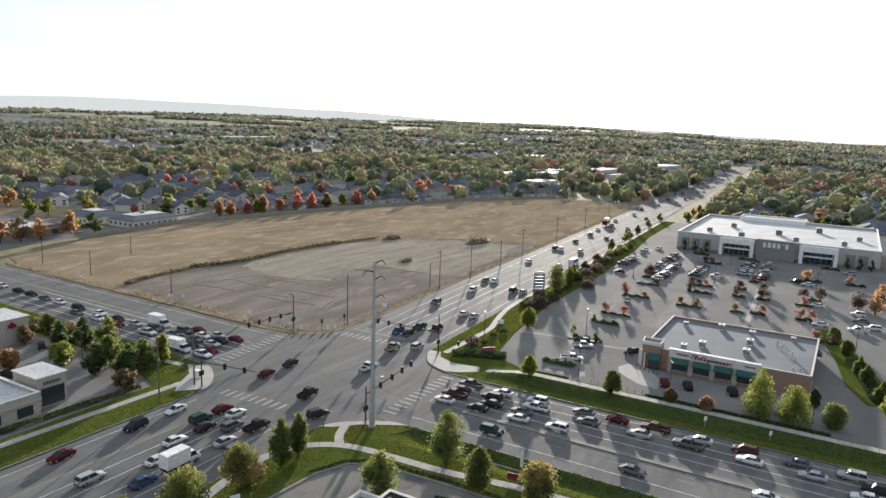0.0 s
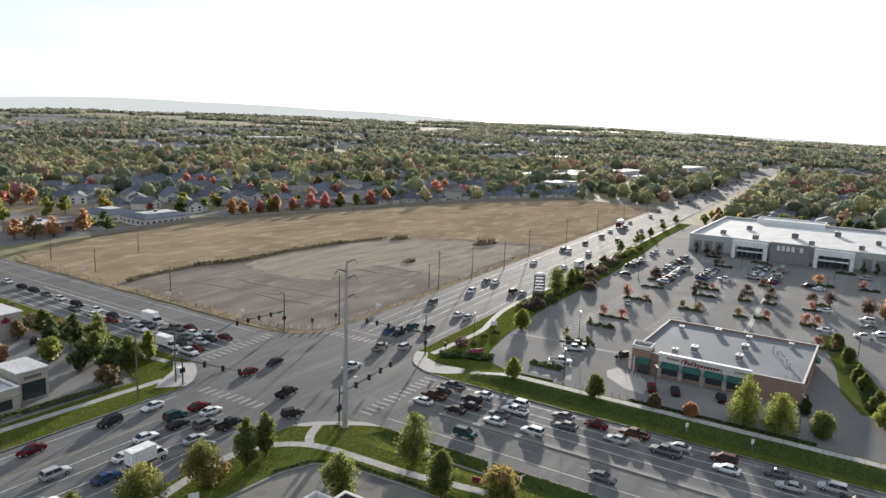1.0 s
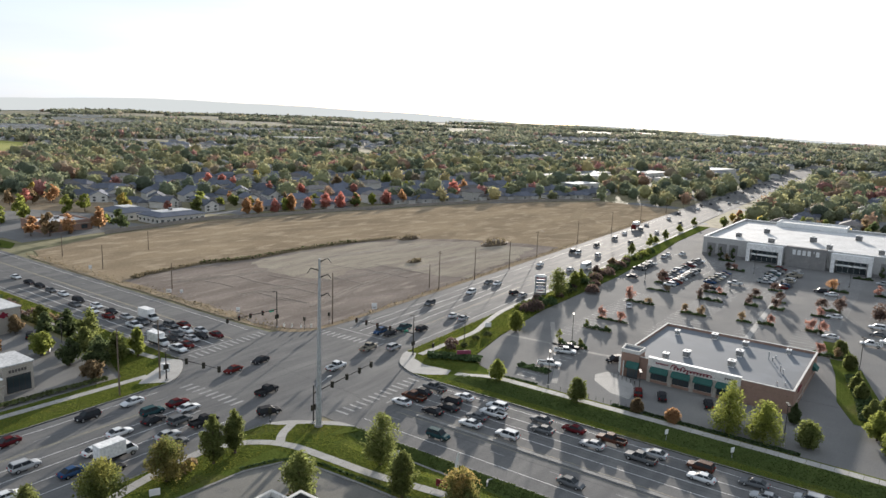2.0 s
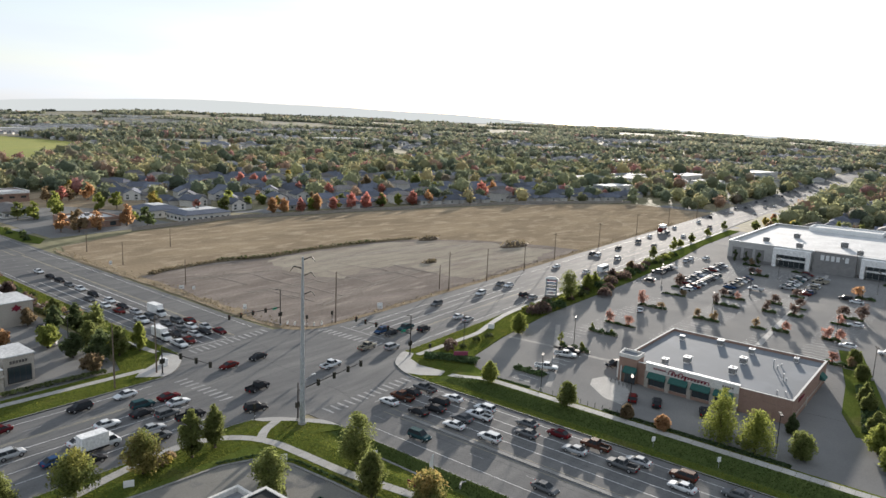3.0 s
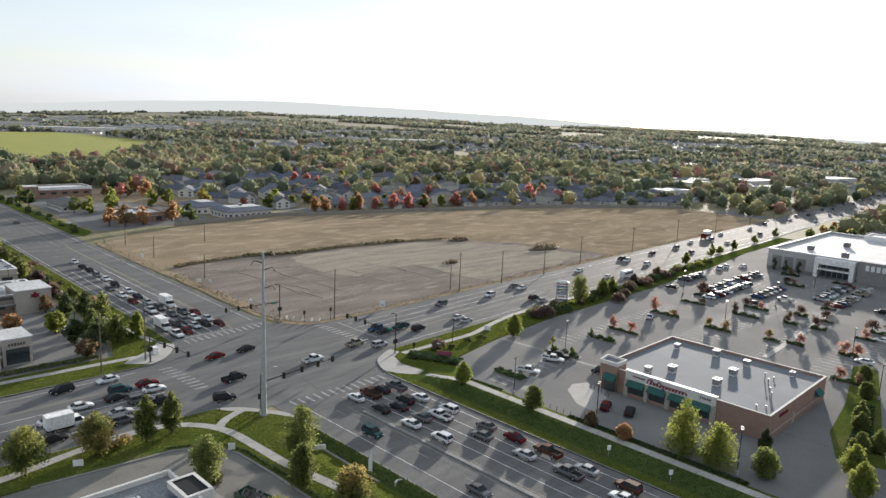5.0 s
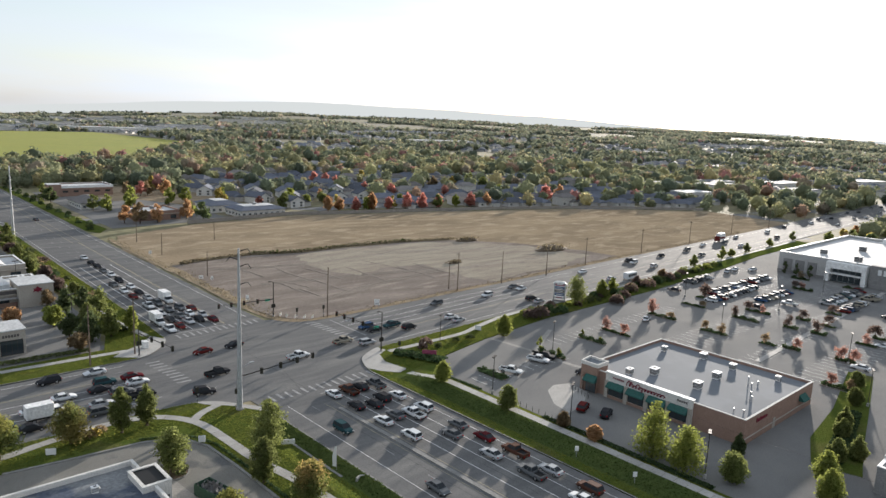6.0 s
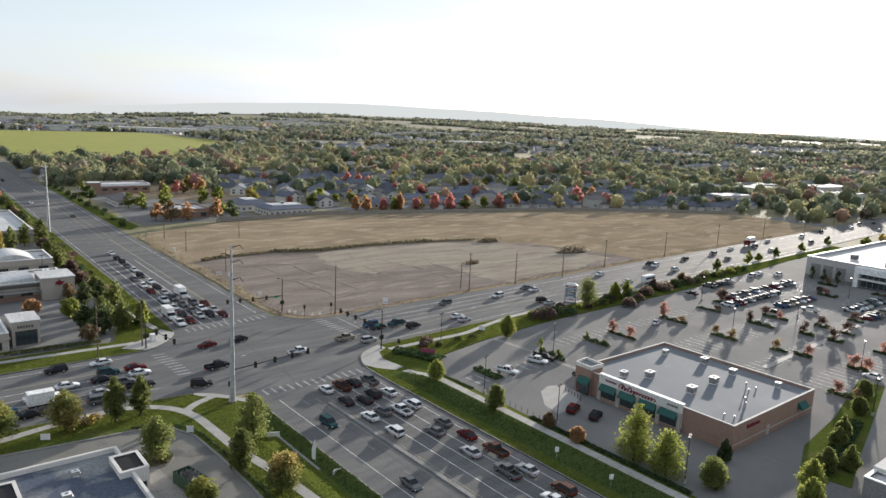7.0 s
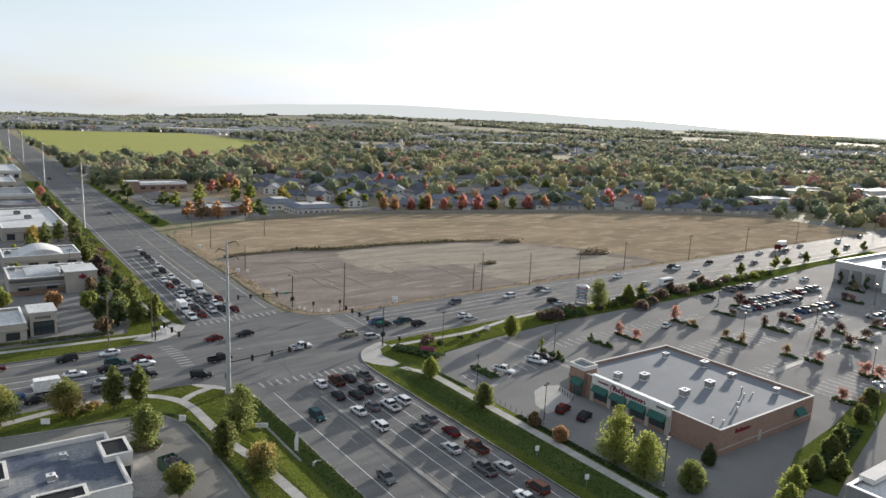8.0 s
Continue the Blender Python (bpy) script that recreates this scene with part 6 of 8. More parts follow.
for dy, z in ((-1.0, 11.6), (1.0, 11.6), (0.0, 8.8)):
    wires([(165, 21.5 + dy, z), (212, 23.4 + dy, z), (262, 25.6 + dy, z), (315, 28 + dy, z), (372, 30.4 + dy, z), (420, 33 + dy, z), (480, 36 + dy, z)], 0.8, "thin grey overhead wires along the road")
wires([(28, -170, 12), (27.5, -118, 11), (34, -75, 9.5)], 0.7, "thin pale overhead wire over the lawn")


def steel_pole(x, y, h, label="tall tapered grey steel transmission pole", lamp=False):
    ob = thing("transmission_pole", label, "transmission pole", pose(x, y, 0), "steel poles")
    part("base_plinth", Build().tube((0, 0, -0.1), (0, 0, 0.5), 0.85, 0.8, 14), M["concrete"], ob)
    part("shaft", Build().tube((0, 0, 0.5), (0, 0, h), 0.56, 0.2, 14), M["galv"], ob, smooth=False)
    for z, s in ((h - 0.6, 1), (h - 3.6, 1), (h - 7.2, 1), (h - 2.2, -1)):
        arm = part("davit_arm", Build().tube((0, 0, z), (1.5 * s, -0.7 * s, z + 0.55), 0.13, 0.08, 6), M["bronze"], ob)
        part("insulator", Build().tube((1.5 * s, -0.7 * s, z + 0.55), (2.1 * s, -1.0 * s, z - 0.35), 0.08, 0.05, 6), M["black"], arm)
    if lamp:
        lum = part("lamp_arm", Build().tube((0, 0, 8.6), (1.9, -0.6, 9.7), 0.07, 0.05, 6), M["galv"], ob)
        part("lamp_head", Build().box(1.7, -0.9, 9.65, 2.6, -0.5, 9.85), M["galv"], lum)
    return ob


steel_pole(-20.4, -28.9, 33, lamp=True)
for y, x in ((197, -12.3), (386, -7.0), (560, -3.5), (740, 0.0)):
    steel_pole(x, y, 31, "tall grey steel transmission pole far along the road")


def signal_pole(x, y, h, arm_to, arm_z, heads, label, green=False):
    ob = thing("traffic_signal", label, "traffic signal", pose(x, y, 0.15), "traffic signals")
    part("base", Build().tube((0, 0, -0.1), (0, 0, 0.35), 0.38, 0.36, 10), M["concrete"], ob)
    part("pole", Build().tube((0, 0, 0.35), (0, 0, h), 0.17, 0.11, 10), M["bronze"], ob)
    d = Vector((arm_to[0] - x, arm_to[1] - y, 0))
    part("mast_arm", Build().tube((0, 0, arm_z), (d.x, d.y, arm_z + 0.5), 0.13, 0.06, 8), M["bronze"], ob)
    side = Vector((-d.y, d.x, 0)).normalized() * 0.0
    for t in heads:
        p = d * t
        hz = arm_z + 0.5 * t
        head = part("signal_head", Build().box(p.x - 0.24, p.y - 0.24, hz - 0.75, p.x + 0.24, p.y + 0.24, hz + 0.55), M["signal"], ob)
        dn = d.normalized()
        q = Vector((-dn.y, dn.x, 0)) * 0.25
        for s in (1,):
            c = p + q * s
            part("lamp", Build().tube((c.x, c.y, hz + 0.32), (c.x + q.x * s * 0.2, c.y + q.y * s * 0.2, hz + 0.32), 0.12, 0.12, 8), M["red_lamp"], head)
    for s in (0.4, -0.4):
        part("signal_head", Build().box(s - 0.17, -0.17, 2.6, s + 0.17, 0.17, 3.7), M["signal"], ob)
    if h > 8:
        arm = part("lamp_arm", Build().tube((0, 0, h), (-0.9 if x > 0 else 0.9, 0, h + 0.35), 0.06, 0.05, 6), M["bronze"], ob)
        part("lamp_head", Build().box(-1.5 if x > 0 else 0.8, -0.2, h + 0.27, -0.8 if x > 0 else 1.5, 0.2, h + 0.42), M["bronze"], arm)
    if green:
        part("street_sign", Build().box(d.x * 0.16, d.y * 0.16 - 0.05, arm_z - 0.35, d.x * 0.16 + 1.5, d.y * 0.16 + 0.05, arm_z + 0.25), M["teal_sign"], ob)
    return ob


signal_pole(24.4, -17.3, 10.3, (22.8, 0.4), 5.6, (0.4, 0.62, 0.82, 1.0), "dark bronze signal pole with long mast arm and heads", True)
signal_pole(-19.9, -27.0, 7.6, (-1.2, -25.4), 6.0, (0.3, 0.55, 0.78, 1.0), "dark signal pole with long curved mast arm")
signal_pole(17.9, 25.6, 10.2, (1.0, 25.4), 5.2, (0.3, 0.55, 0.78, 1.0), "dark signal pole with mast arm and street sign", True)
signal_pole(-24.9, 13.4, 6.6, (-23.4, -3.0), 5.7, (0.4, 0.72, 1.0), "dark signal pole with mast arm")
for x, y in ((29.5, 16.9), (-26.0, -21.5), (26.5, -22.0), (21.5, 18.5)):
    ped = thing("pedestrian_signal", "short dark pole with signal heads at the kerb", "traffic signal", pose(x, y, 0.15), "pedestrian signals")
    part("post", Build().tube((0, 0, -0.1), (0, 0, 3.4), 0.07, 0.06, 8), M["bronze"], ped)
    part("signal_head", Build().box(-0.25, -0.2, 2.5, 0.25, 0.2, 3.6), M["signal"], ped)
    part("push_button", Build().box(-0.1, -0.14, 1.0, 0.1, -0.06, 1.25), M["galv"], ped)


def lot_lamp(x, y, h=8.6, heads=2, z=0.03):
    ob = thing("lamp_post", "slim dark car park lamp post with flat heads", "lamp post", pose(x, y, z, 0, 0, 25), "car park lamps")
    part("footing", Build().tube((0, 0, -0.05), (0, 0, 0.8), 0.3, 0.3, 10), M["concrete"], ob)
    part("post", Build().tube((0, 0, 0.8), (0, 0, h), 0.09, 0.07, 8), M["bronze"], ob)
    for s in ((1, -1) if heads == 2 else (1,)):
        part("lamp_head", Build().box(0.1 * s if s > 0 else -0.95, -0.25, h - 0.08, 0.95 if s > 0 else -0.1, 0.25, h + 0.1), M["bronze"], ob)
    return ob


for x, y in ((60.0, -44.4), (27.0, -53.9), (28.0, -74.4), (39.9, -22.6), (29.0, -102.6), (118, -62), (160, -62), (118, -97), (160, -97), (200, -62), (200, -97), (90, -110), (150, -33), (-30, 48), (-32, 100)):
    lot_lamp(x, y)


def box_sign(x, y, z0, w, h, mat, label, turn=0.0, post="galv", bars=0, t=0.12, barmat="dark_sign"):
    ob = thing("sign", label, "sign", pose(x, y, sw_hollow(x, y) - 0.05 if -23.4 < x < -15.9 and y < -33 else (se_bank(x, y) - 0.05 if 16.2 < x < 21.4 and y < -34 else 0.1), 0, 0, turn), "small signs")
    for s in (-0.35, 0.35) if w > 0.9 else (0.0,):
        part("post", Build().tube((0, s * w, 0), (0, s * w, z0 + 0.1), 0.05, 0.05, 6), M[post], ob)
    part("panel", Build().box(-t / 2, -w / 2, z0, t / 2, w / 2, z0 + h), M[mat], ob)
    for i in range(bars):
        part("text_bar", Build().box(-t / 2 - 0.01, -w * 0.36, z0 + h * (0.2 + 0.28 * i), -t / 2, w * 0.36, z0 + h * (0.2 + 0.28 * i) + h * 0.12), M[barmat], ob)
    return ob


pylon = thing("pylon_sign", "tall grey shopping pylon sign with dark blue panels", "sign", pose(104.6, -11.6, 0.1, 0, 0, 33) @ Matrix.Diagonal((0.9, 0.9, 0.8, 1)))
part("plinth", Build().box(-0.5, -2.4, 0, 0.5, 2.4, 0.9), M["stone_block"], pylon)
part("side_post", Build().box(-0.3, -2.2, 0.9, 0.3, -1.7, 8.0), M["galv"], pylon)
part("side_post", Build().box(-0.3, 1.7, 0.9, 0.3, 2.2, 8.0), M["galv"], pylon)
part("top_cap", Build().loft([[(-0.5, -2.6, 7.9), (0.5, -2.6, 7.9), (0.5, 2.6, 7.9), (-0.5, 2.6, 7.9)], [(-0.2, -1.3, 8.9), (0.2, -1.3, 8.9), (0.2, 1.3, 8.9), (-0.2, 1.3, 8.9)]]), M["white_paint"], pylon)
for z, mat in ((6.9, "plum_sign"), (5.4, "blue_sign"), (4.0, "dark_sign"), (2.6, "blue_sign"), (1.3, "white_sign")):
    panel = part("sign_panel", Build().box(-0.25, -1.68, z, 0.25, 1.68, z + 1.2), M[mat], pylon)
    part("text_bar", Build().box(-0.3, -1.2, z + 0.4, -0.25, 1.2, z + 0.75), M["white_sign" if mat != "white_sign" else "plum_sign"], panel)
for x, y, z0, w, h, mat, lab, turn, bars in (
        (31.2, -28.2, 0.2, 3.6, 1.8, "plum_sign", "low plum and white shopping monument sign", 45, 1), (58.2, -18.8, 0.1, 1.8, 1.3, "white_sign", "white utility cabinet beside the footpath", 30, 0),
        (19.9, 79.0, 0.5, 1.5, 1.1, "white_sign", "white notice board at the field edge", 62, 2), (18.9, 43.4, 1.0, 1.0, 1.4, "white_sign", "white notice at the field edge", 62, 1),
        (22.5, 76.0, 0.5, 0.9, 1.0, "white_sign", "white notice at the field edge", 62, 1), (49.0, 16.6, 0.8, 1.6, 1.8, "white_sign", "white notice beside the gravel", 45, 1), (20.8, 128.0, 0.8, 1.0, 1.3, "white_sign", "white notice at the field edge", 62, 1),
        (-54.4, -27.6, 0.2, 1.6, 1.1, "white_sign", "white board at the edge of the drive", 62, 0), (-32.6, -38.4, 0.2, 1.2, 1.2, "white_sign", "white board at the edge of the drive", 62, 0),
        (-20.3, -47.3, 0.3, 2.4, 0.9, "white_sign", "low white banner on the lawn", 62, 0), (-24.7, -60.9, 0.4, 2.0, 1.2, "red_sign", "red and white notice on the lawn", 10, 1),
        (22.4, -41.4, 1.0, 0.9, 1.0, "white_sign", "white road sign on the lawn", 55, 0), (17.2, -84.0, 1.2, 0.7, 0.9, "white_sign", "small white road sign by the kerb", 55, 0), (17.3, -96.0, 1.2, 0.7, 0.9, "white_sign", "small white road sign by the kerb", 55, 0)):
    box_sign(x, y, z0, w, h, mat, lab, turn, bars=bars)
flag = thing("feather_banner", "slim white feather banner on the kerbside lawn", "banner", pose(-18.4, -60.0, sw_hollow(-18.4, -60.0) - 0.03, 0, 0, 60))
part("pole", Build().tube((0, 0, 0), (0, 0, 4.4), 0.03, 0.02, 6), M["galv"], flag)
part("cloth", Build().loft([[(0.02, 0, 0.6), (0.05, 0, 0.6), (0.05, 0.65, 0.8), (0.02, 0.65, 0.8)], [(0.02, 0, 2.6), (0.07, 0, 2.6), (0.10, 0.72, 2.7), (0.06, 0.72, 2.7)], [(0.02, 0, 4.4), (0.05, 0, 4.4), (0.05, 0.3, 4.3), (0.02, 0.3, 4.3)]]), M["white_sign"], flag)
cab = thing("signal_cabinet", "pale metal control cabinet on the corner", "cabinet", pose(-21.6, 18.6, 0.18))
part("body", Build().box(-0.6, -0.9, 0, 0.6, 0.9, 1.7), M["white_paint"], cab, bevel=0.04)
part("door", Build().box(0.61, -0.8, 0.15, 0.64, 0.8, 1.6), M["galv"], cab)
for i in range(11):
    post = thing("bollard", "thin dark post of the rail along the car park edge", "bollard", pose(26.95, -57.0 - 1.7 * i, 0.03), "car park edge posts")
    part("post", Build().tube((0, 0, -0.02), (0, 0, 1.0), 0.05, 0.045, 6), M["bronze"], post)
    part("cap", Build().tube((0, 0, 1.0), (0, 0, 1.06), 0.065, 0.03, 6), M["bronze"], post)
for i in range(6):
    post = thing("bollard", "thin dark bollard by the shop entrance", "bollard", pose(42.2 + 0.35 * i, -68.6 + 1.15 * i, 0.03), "shop bollards")
    part("post", Build().tube((0, 0, -0.02), (0, 0, 1.0), 0.08, 0.075, 8), M["bronze"], post)
    part("cap", Build().tube((0, 0, 1.0), (0, 0, 1.07), 0.09, 0.04, 8), M["galv"], post)
cones = [(20.5, 22.5), (22.0, 20.3), (24.0, 18.4), (26.0, 17.4), (19.6, 24.6)]
for x, y in cones:
    c = thing("barricade", "small yellow and white roadwork barricade", "barricade", pose(x, y, 0.3, 0, 0, 40), "roadwork barricades")
    part("rail", Build().box(-0.6, -0.03, 0.6, 0.6, 0.03, 0.95), M["yellow_paint"], c)
    part("leg", Build().box(-0.5, -0.2, 0, -0.44, 0.2, 0.9), M["white_paint"], c)
    part("leg", Build().box(0.44, -0.2, 0, 0.5, 0.2, 0.9), M["white_paint"], c)
skip = thing("dumpster", "open dark green dumpster filled with rubbish", "dumpster", pose(-39.2, -56.8, 0.03, 0, 0, 12) @ Matrix.Diagonal((1.1, 1.1, 1.3, 1)))
skip_b = Build().box(-1.3, -2.4, 0.15, -1.2, 2.4, 1.6).box(1.2, -2.4, 0.15, 1.3, 2.4, 1.6).box(-1.2, -2.4, 0.15, 1.2, -2.3, 1.6).box(-1.2, 2.3, 0.15, 1.2, 2.4, 1.6).box(-1.2, -2.3, 0.15, 1.2, 2.3, 0.3)
part("body", skip_b, M["dumpster"], skip)
part("skid", Build().box(-1.0, -2.3, 0, -0.8, 2.3, 0.15).box(0.8, -2.3, 0, 1.0, 2.3, 0.15), M["bronze"], skip)
rubbish = np.random.default_rng(5)
part("rubbish", quads_mesh("rubbish", leaf_quads(rubbish, np.stack([rubbish.uniform(-1, 1, 90), rubbish.uniform(-2, 2, 90), rubbish.uniform(1.0, 1.7, 90)], 1), 0.5), M["stone_block"]), None, skip)
# ---------------------------------------------------------------- vehicles
def section(x, z0, z1, w, tuck=0.86):
    m = (z0 + z1) * 0.5
    return [(x, -w * tuck, z0), (x, w * tuck, z0), (x, w, m - 0.05), (x, w * 0.97, m + (z1 - m) * 0.5), (x, w * 0.86, z1), (x, -w * 0.86, z1), (x, -w * 0.97, m + (z1 - m) * 0.5), (x, -w, m - 0.05)]


CAR_SHAPES = {
    "sedan": dict(body=((-2.35, 0.45, 0.80, 0.72), (-2.22, 0.32, 0.96, 0.85), (-1.5, 0.26, 1.0, 0.91), (0.0, 0.24, 0.97, 0.92), (1.1, 0.26, 0.95, 0.91), (1.9, 0.28, 0.82, 0.88), (2.3, 0.36, 0.66, 0.78), (2.38, 0.44, 0.58, 0.66)),
                  cabin=(-1.85, 1.1, 0.95, -1.05, 0.3, 1.42, 0.80, 0.62), wheels=(-1.38, 1.42, 0.33), w=0.91),
    "suv": dict(body=((-2.3, 0.5, 1.0, 0.78), (-2.22, 0.36, 1.08, 0.90), (-1.2, 0.3, 1.1, 0.94), (0.2, 0.28, 1.08, 0.95), (1.1, 0.3, 1.06, 0.94), (1.95, 0.34, 0.97, 0.90), (2.3, 0.42, 0.82, 0.80), (2.36, 0.5, 0.7, 0.7)),
                cabin=(-2.2, 1.2, 1.06, -1.9, 0.45, 1.70, 0.85, 0.68), wheels=(-1.35, 1.42, 0.37), w=0.94),
    "pickup": dict(body=((-2.9, 0.55, 0.78, 0.86), (-2.84, 0.45, 0.80, 0.95), (-0.75, 0.4, 0.80, 0.97), (-0.72, 0.4, 1.15, 0.97), (0.6, 0.38, 1.15, 0.98), (1.3, 0.4, 1.13, 0.97), (2.5, 0.45, 1.06, 0.94), (2.8, 0.52, 0.85, 0.84)),
                   cabin=(-0.72, 1.4, 1.12, -0.6, 0.75, 1.84, 0.87, 0.72), wheels=(-1.75, 1.85, 0.40), w=0.98, bed=True),
    "van": dict(body=((-2.6, 0.5, 1.15, 0.85), (-2.52, 0.36, 1.2, 0.95), (0.2, 0.3, 1.2, 0.98), (1.6, 0.32, 1.15, 0.96), (2.4, 0.4, 0.95, 0.88), (2.55, 0.5, 0.8, 0.76)),
                cabin=(-2.5, 1.95, 1.16, -2.4, 1.1, 2.05, 0.92, 0.80), wheels=(-1.55, 1.6, 0.36), w=0.97),
}
CARS = {}


def wheel(parent, x, y, r, w=0.22, plain=False):
    s = 1 if y > 0 else -1
    ob = part("wheel", Build().tube((x, y - w / 2, r), (x, y + w / 2, r), r, r, 12), M["rubber"], parent)
    if plain:
        return
    part("rim", Build().tube((x, y + s * w / 2, r), (x, y + s * (w / 2 + 0.015), r), r * 0.62, r * 0.5, 10), M["alloy"], ob)


def build_car(kind, color, m, label, group, plain=False):
    s = CAR_SHAPES[kind]
    ob = thing({"sedan": "sedan", "suv": "suv", "pickup": "pickup_truck", "van": "van"}[kind], label, "car" if kind in ("sedan", "suv") else ("pickup truck" if kind == "pickup" else "van"), m, group)
    paint = M["car_" + color]
    part("body", Build().loft([section(*q) for q in s["body"]]), paint, ob, bevel=0.0)
    x0, x1, zb, t0, t1, zt, wb, wt = s["cabin"]
    low = [(x0, -wb, zb), (x1, -wb, zb), (x1, wb, zb), (x0, wb, zb)]
    high = [(t0, -wt, zt), (t1, -wt, zt), (t1, wt, zt), (t0, wt, zt)]
    part("cabin_glass", Build().loft([low, high]), M["car_glass"], ob)
    top = Build().loft([[(t0 - 0.05, -wt - 0.04, zt - 0.05), (t1 + 0.05, -wt - 0.04, zt - 0.05), (t1 + 0.05, wt + 0.04, zt - 0.05), (t0 - 0.05, wt + 0.04, zt - 0.05)],
                               [(t0 + 0.03, -wt + 0.02, zt + 0.04), (t1 - 0.1, -wt + 0.02, zt + 0.04), (t1 - 0.1, wt - 0.02, zt + 0.04), (t0 + 0.03, wt - 0.02, zt + 0.04)]])
    for sy in (1, -1):
        rail = [(x1, sy * (wb + 0.005), zb), (t1, sy * (wt + 0.01), zt)] + ([(t0, sy * (wt + 0.01), zt), (x0, sy * (wb + 0.005), zb)] if kind != "van" else [(t0, sy * (wt + 0.01), zt)])
        top.loft([[(px + 0.05 * math.cos(a), py, pz + 0.05 * math.sin(a)) if k in (1, 2) else (px + 0.06 * math.cos(a), py + 0.03 * math.sin(a), pz) for a in (0.3, 1.6, 2.9, 4.1, 5.3)] for k, (px, py, pz) in enumerate(rail)])
        if kind != "van":
            xm, tm = x0 + (x1 - x0) * 0.46, t0 + (t1 - t0) * 0.46
            top.tube((xm, sy * (wb + 0.005), zb), (tm, sy * (wt + 0.012), zt), 0.05, 0.045, 5)
    part("roof", top, paint, ob)
    if not plain:
        for sy in (1, -1):
            part("wing_mirror", Build().box(x1 - 0.55, sy * (wb + 0.12) - 0.1, zb + 0.02, x1 - 0.4, sy * (wb + 0.12) + 0.1, zb + 0.17), paint, ob)
    if s.get("bed"):
        part("bed_wall", Build().box(-2.85, -0.96, 0.78, -0.74, -0.86, 1.16), paint, ob)
        part("bed_wall", Build().box(-2.85, 0.86, 0.78, -0.74, 0.96, 1.16), paint, ob)
        part("tailgate", Build().box(-2.9, -0.9, 0.6, -2.82, 0.9, 1.14), paint, ob)
        part("bed_floor", Build().box(-2.82, -0.86, 0.80, -0.74, 0.86, 0.84), M["black"], ob)
    r0, r1, rad = s["wheels"]
    for x in (r0, r1):
        for y in (s["w"] - 0.1, -s["w"] + 0.1):
            wheel(ob, x, y, rad, plain=plain)
    nose, tail = s["body"][-2], s["body"][1]
    for sy in () if plain else (1, -1):
        part("headlight", Build().box(nose[0] - 0.08, sy * 0.6 - 0.17, nose[2] - 0.16, nose[0] + 0.05, sy * 0.6 + 0.17, nose[2] - 0.02), M["lens_white"], ob)
        part("tail_light", Build().box(tail[0] - 0.14, sy * 0.66 - 0.14, tail[2] - 0.26, tail[0] + 0.03, sy * 0.66 + 0.14, tail[2] - 0.06), M["lens_red"], ob)
    if plain:
        return ob
    part("bumper", Build().box(nose[0] - 0.02, -0.7, 0.38, nose[0] + 0.1, 0.7, 0.52).box(tail[0] - 0.12, -0.7, 0.4, tail[0] + 0.02, 0.7, 0.55), M["black"], ob)
    return ob


def car(kind, color, x, y, heading, where, z=0.0, group="waiting cars", plain=False):
    m = pose(x, y, z, 0, 0, heading)
    names = {"sedan": "sedan", "suv": "sport utility car", "pickup": "pickup truck", "van": "van"}
    label = f"{color} {names[kind]} {where}"
    key = (kind, color, plain)
    if key not in CARS:
        CARS[key] = build_car(kind, color, m, label, group, plain)
        return CARS[key]
    return tagged(copy_thing(CARS[key], m), label, group=group)


def cars(rows, heading, where, group, z=0.0):
    for kind, color, x, y in rows:
        car(kind, color, x, y, heading + 2.0 * math.sin(x * 3.1 + y), where, z, group)


# queue on the near leg
cars((("sedan", "white", -1.6, -34.3), ("pickup", "brown", 2.1, -34.6), ("sedan", "black", 5.4, -34.3), ("pickup", "grey", 9.1, -35.0),
      ("sedan", "black", -1.3, -42.1), ("sedan", "black", 2.2, -43.6), ("suv", "black", 5.4, -42.1), ("sedan", "white", 9.0, -43.0),
      ("sedan", "white", -1.4, -51.3), ("sedan", "grey", 2.2, -50.5), ("pickup", "white", 5.5, -52.3), ("suv", "white", 9.2, -51.2),
      ("suv", "white", -1.2, -59.6)), 90, "waiting in the queue at the junction", "cars in the near queue")
cars((("sedan", "grey", 5.3, -63.8), ("sedan", "grey", 9.2, -61.4), ("sedan", "maroon", 9.3, -68.4), ("sedan", "silver", 5.4, -74.0), ("pickup", "brown", 9.5, -76.0),
      ("pickup", "grey", 5.8, -83.0), ("sedan", "silver", 9.2, -84.5), ("suv", "brown", 9.4, -92.6), ("sedan", "white", 5.6, -93.8), ("sedan", "grey", 9.3, -101.5),
      ("sedan", "silver", 5.6, -104), ("suv", "silver", 9.3, -110), ("sedan", "white", 2.2, -112), ("pickup", "black", 5.7, -114)), 90, "waiting on the lit road", "cars in the near queue")
cars((("suv", "teal", -9.7, -49.5), ("sedan", "grey", -10.2, -76.9), ("sedan", "white", -6.8, -98)), -90, "driving away from the junction", "moving cars")
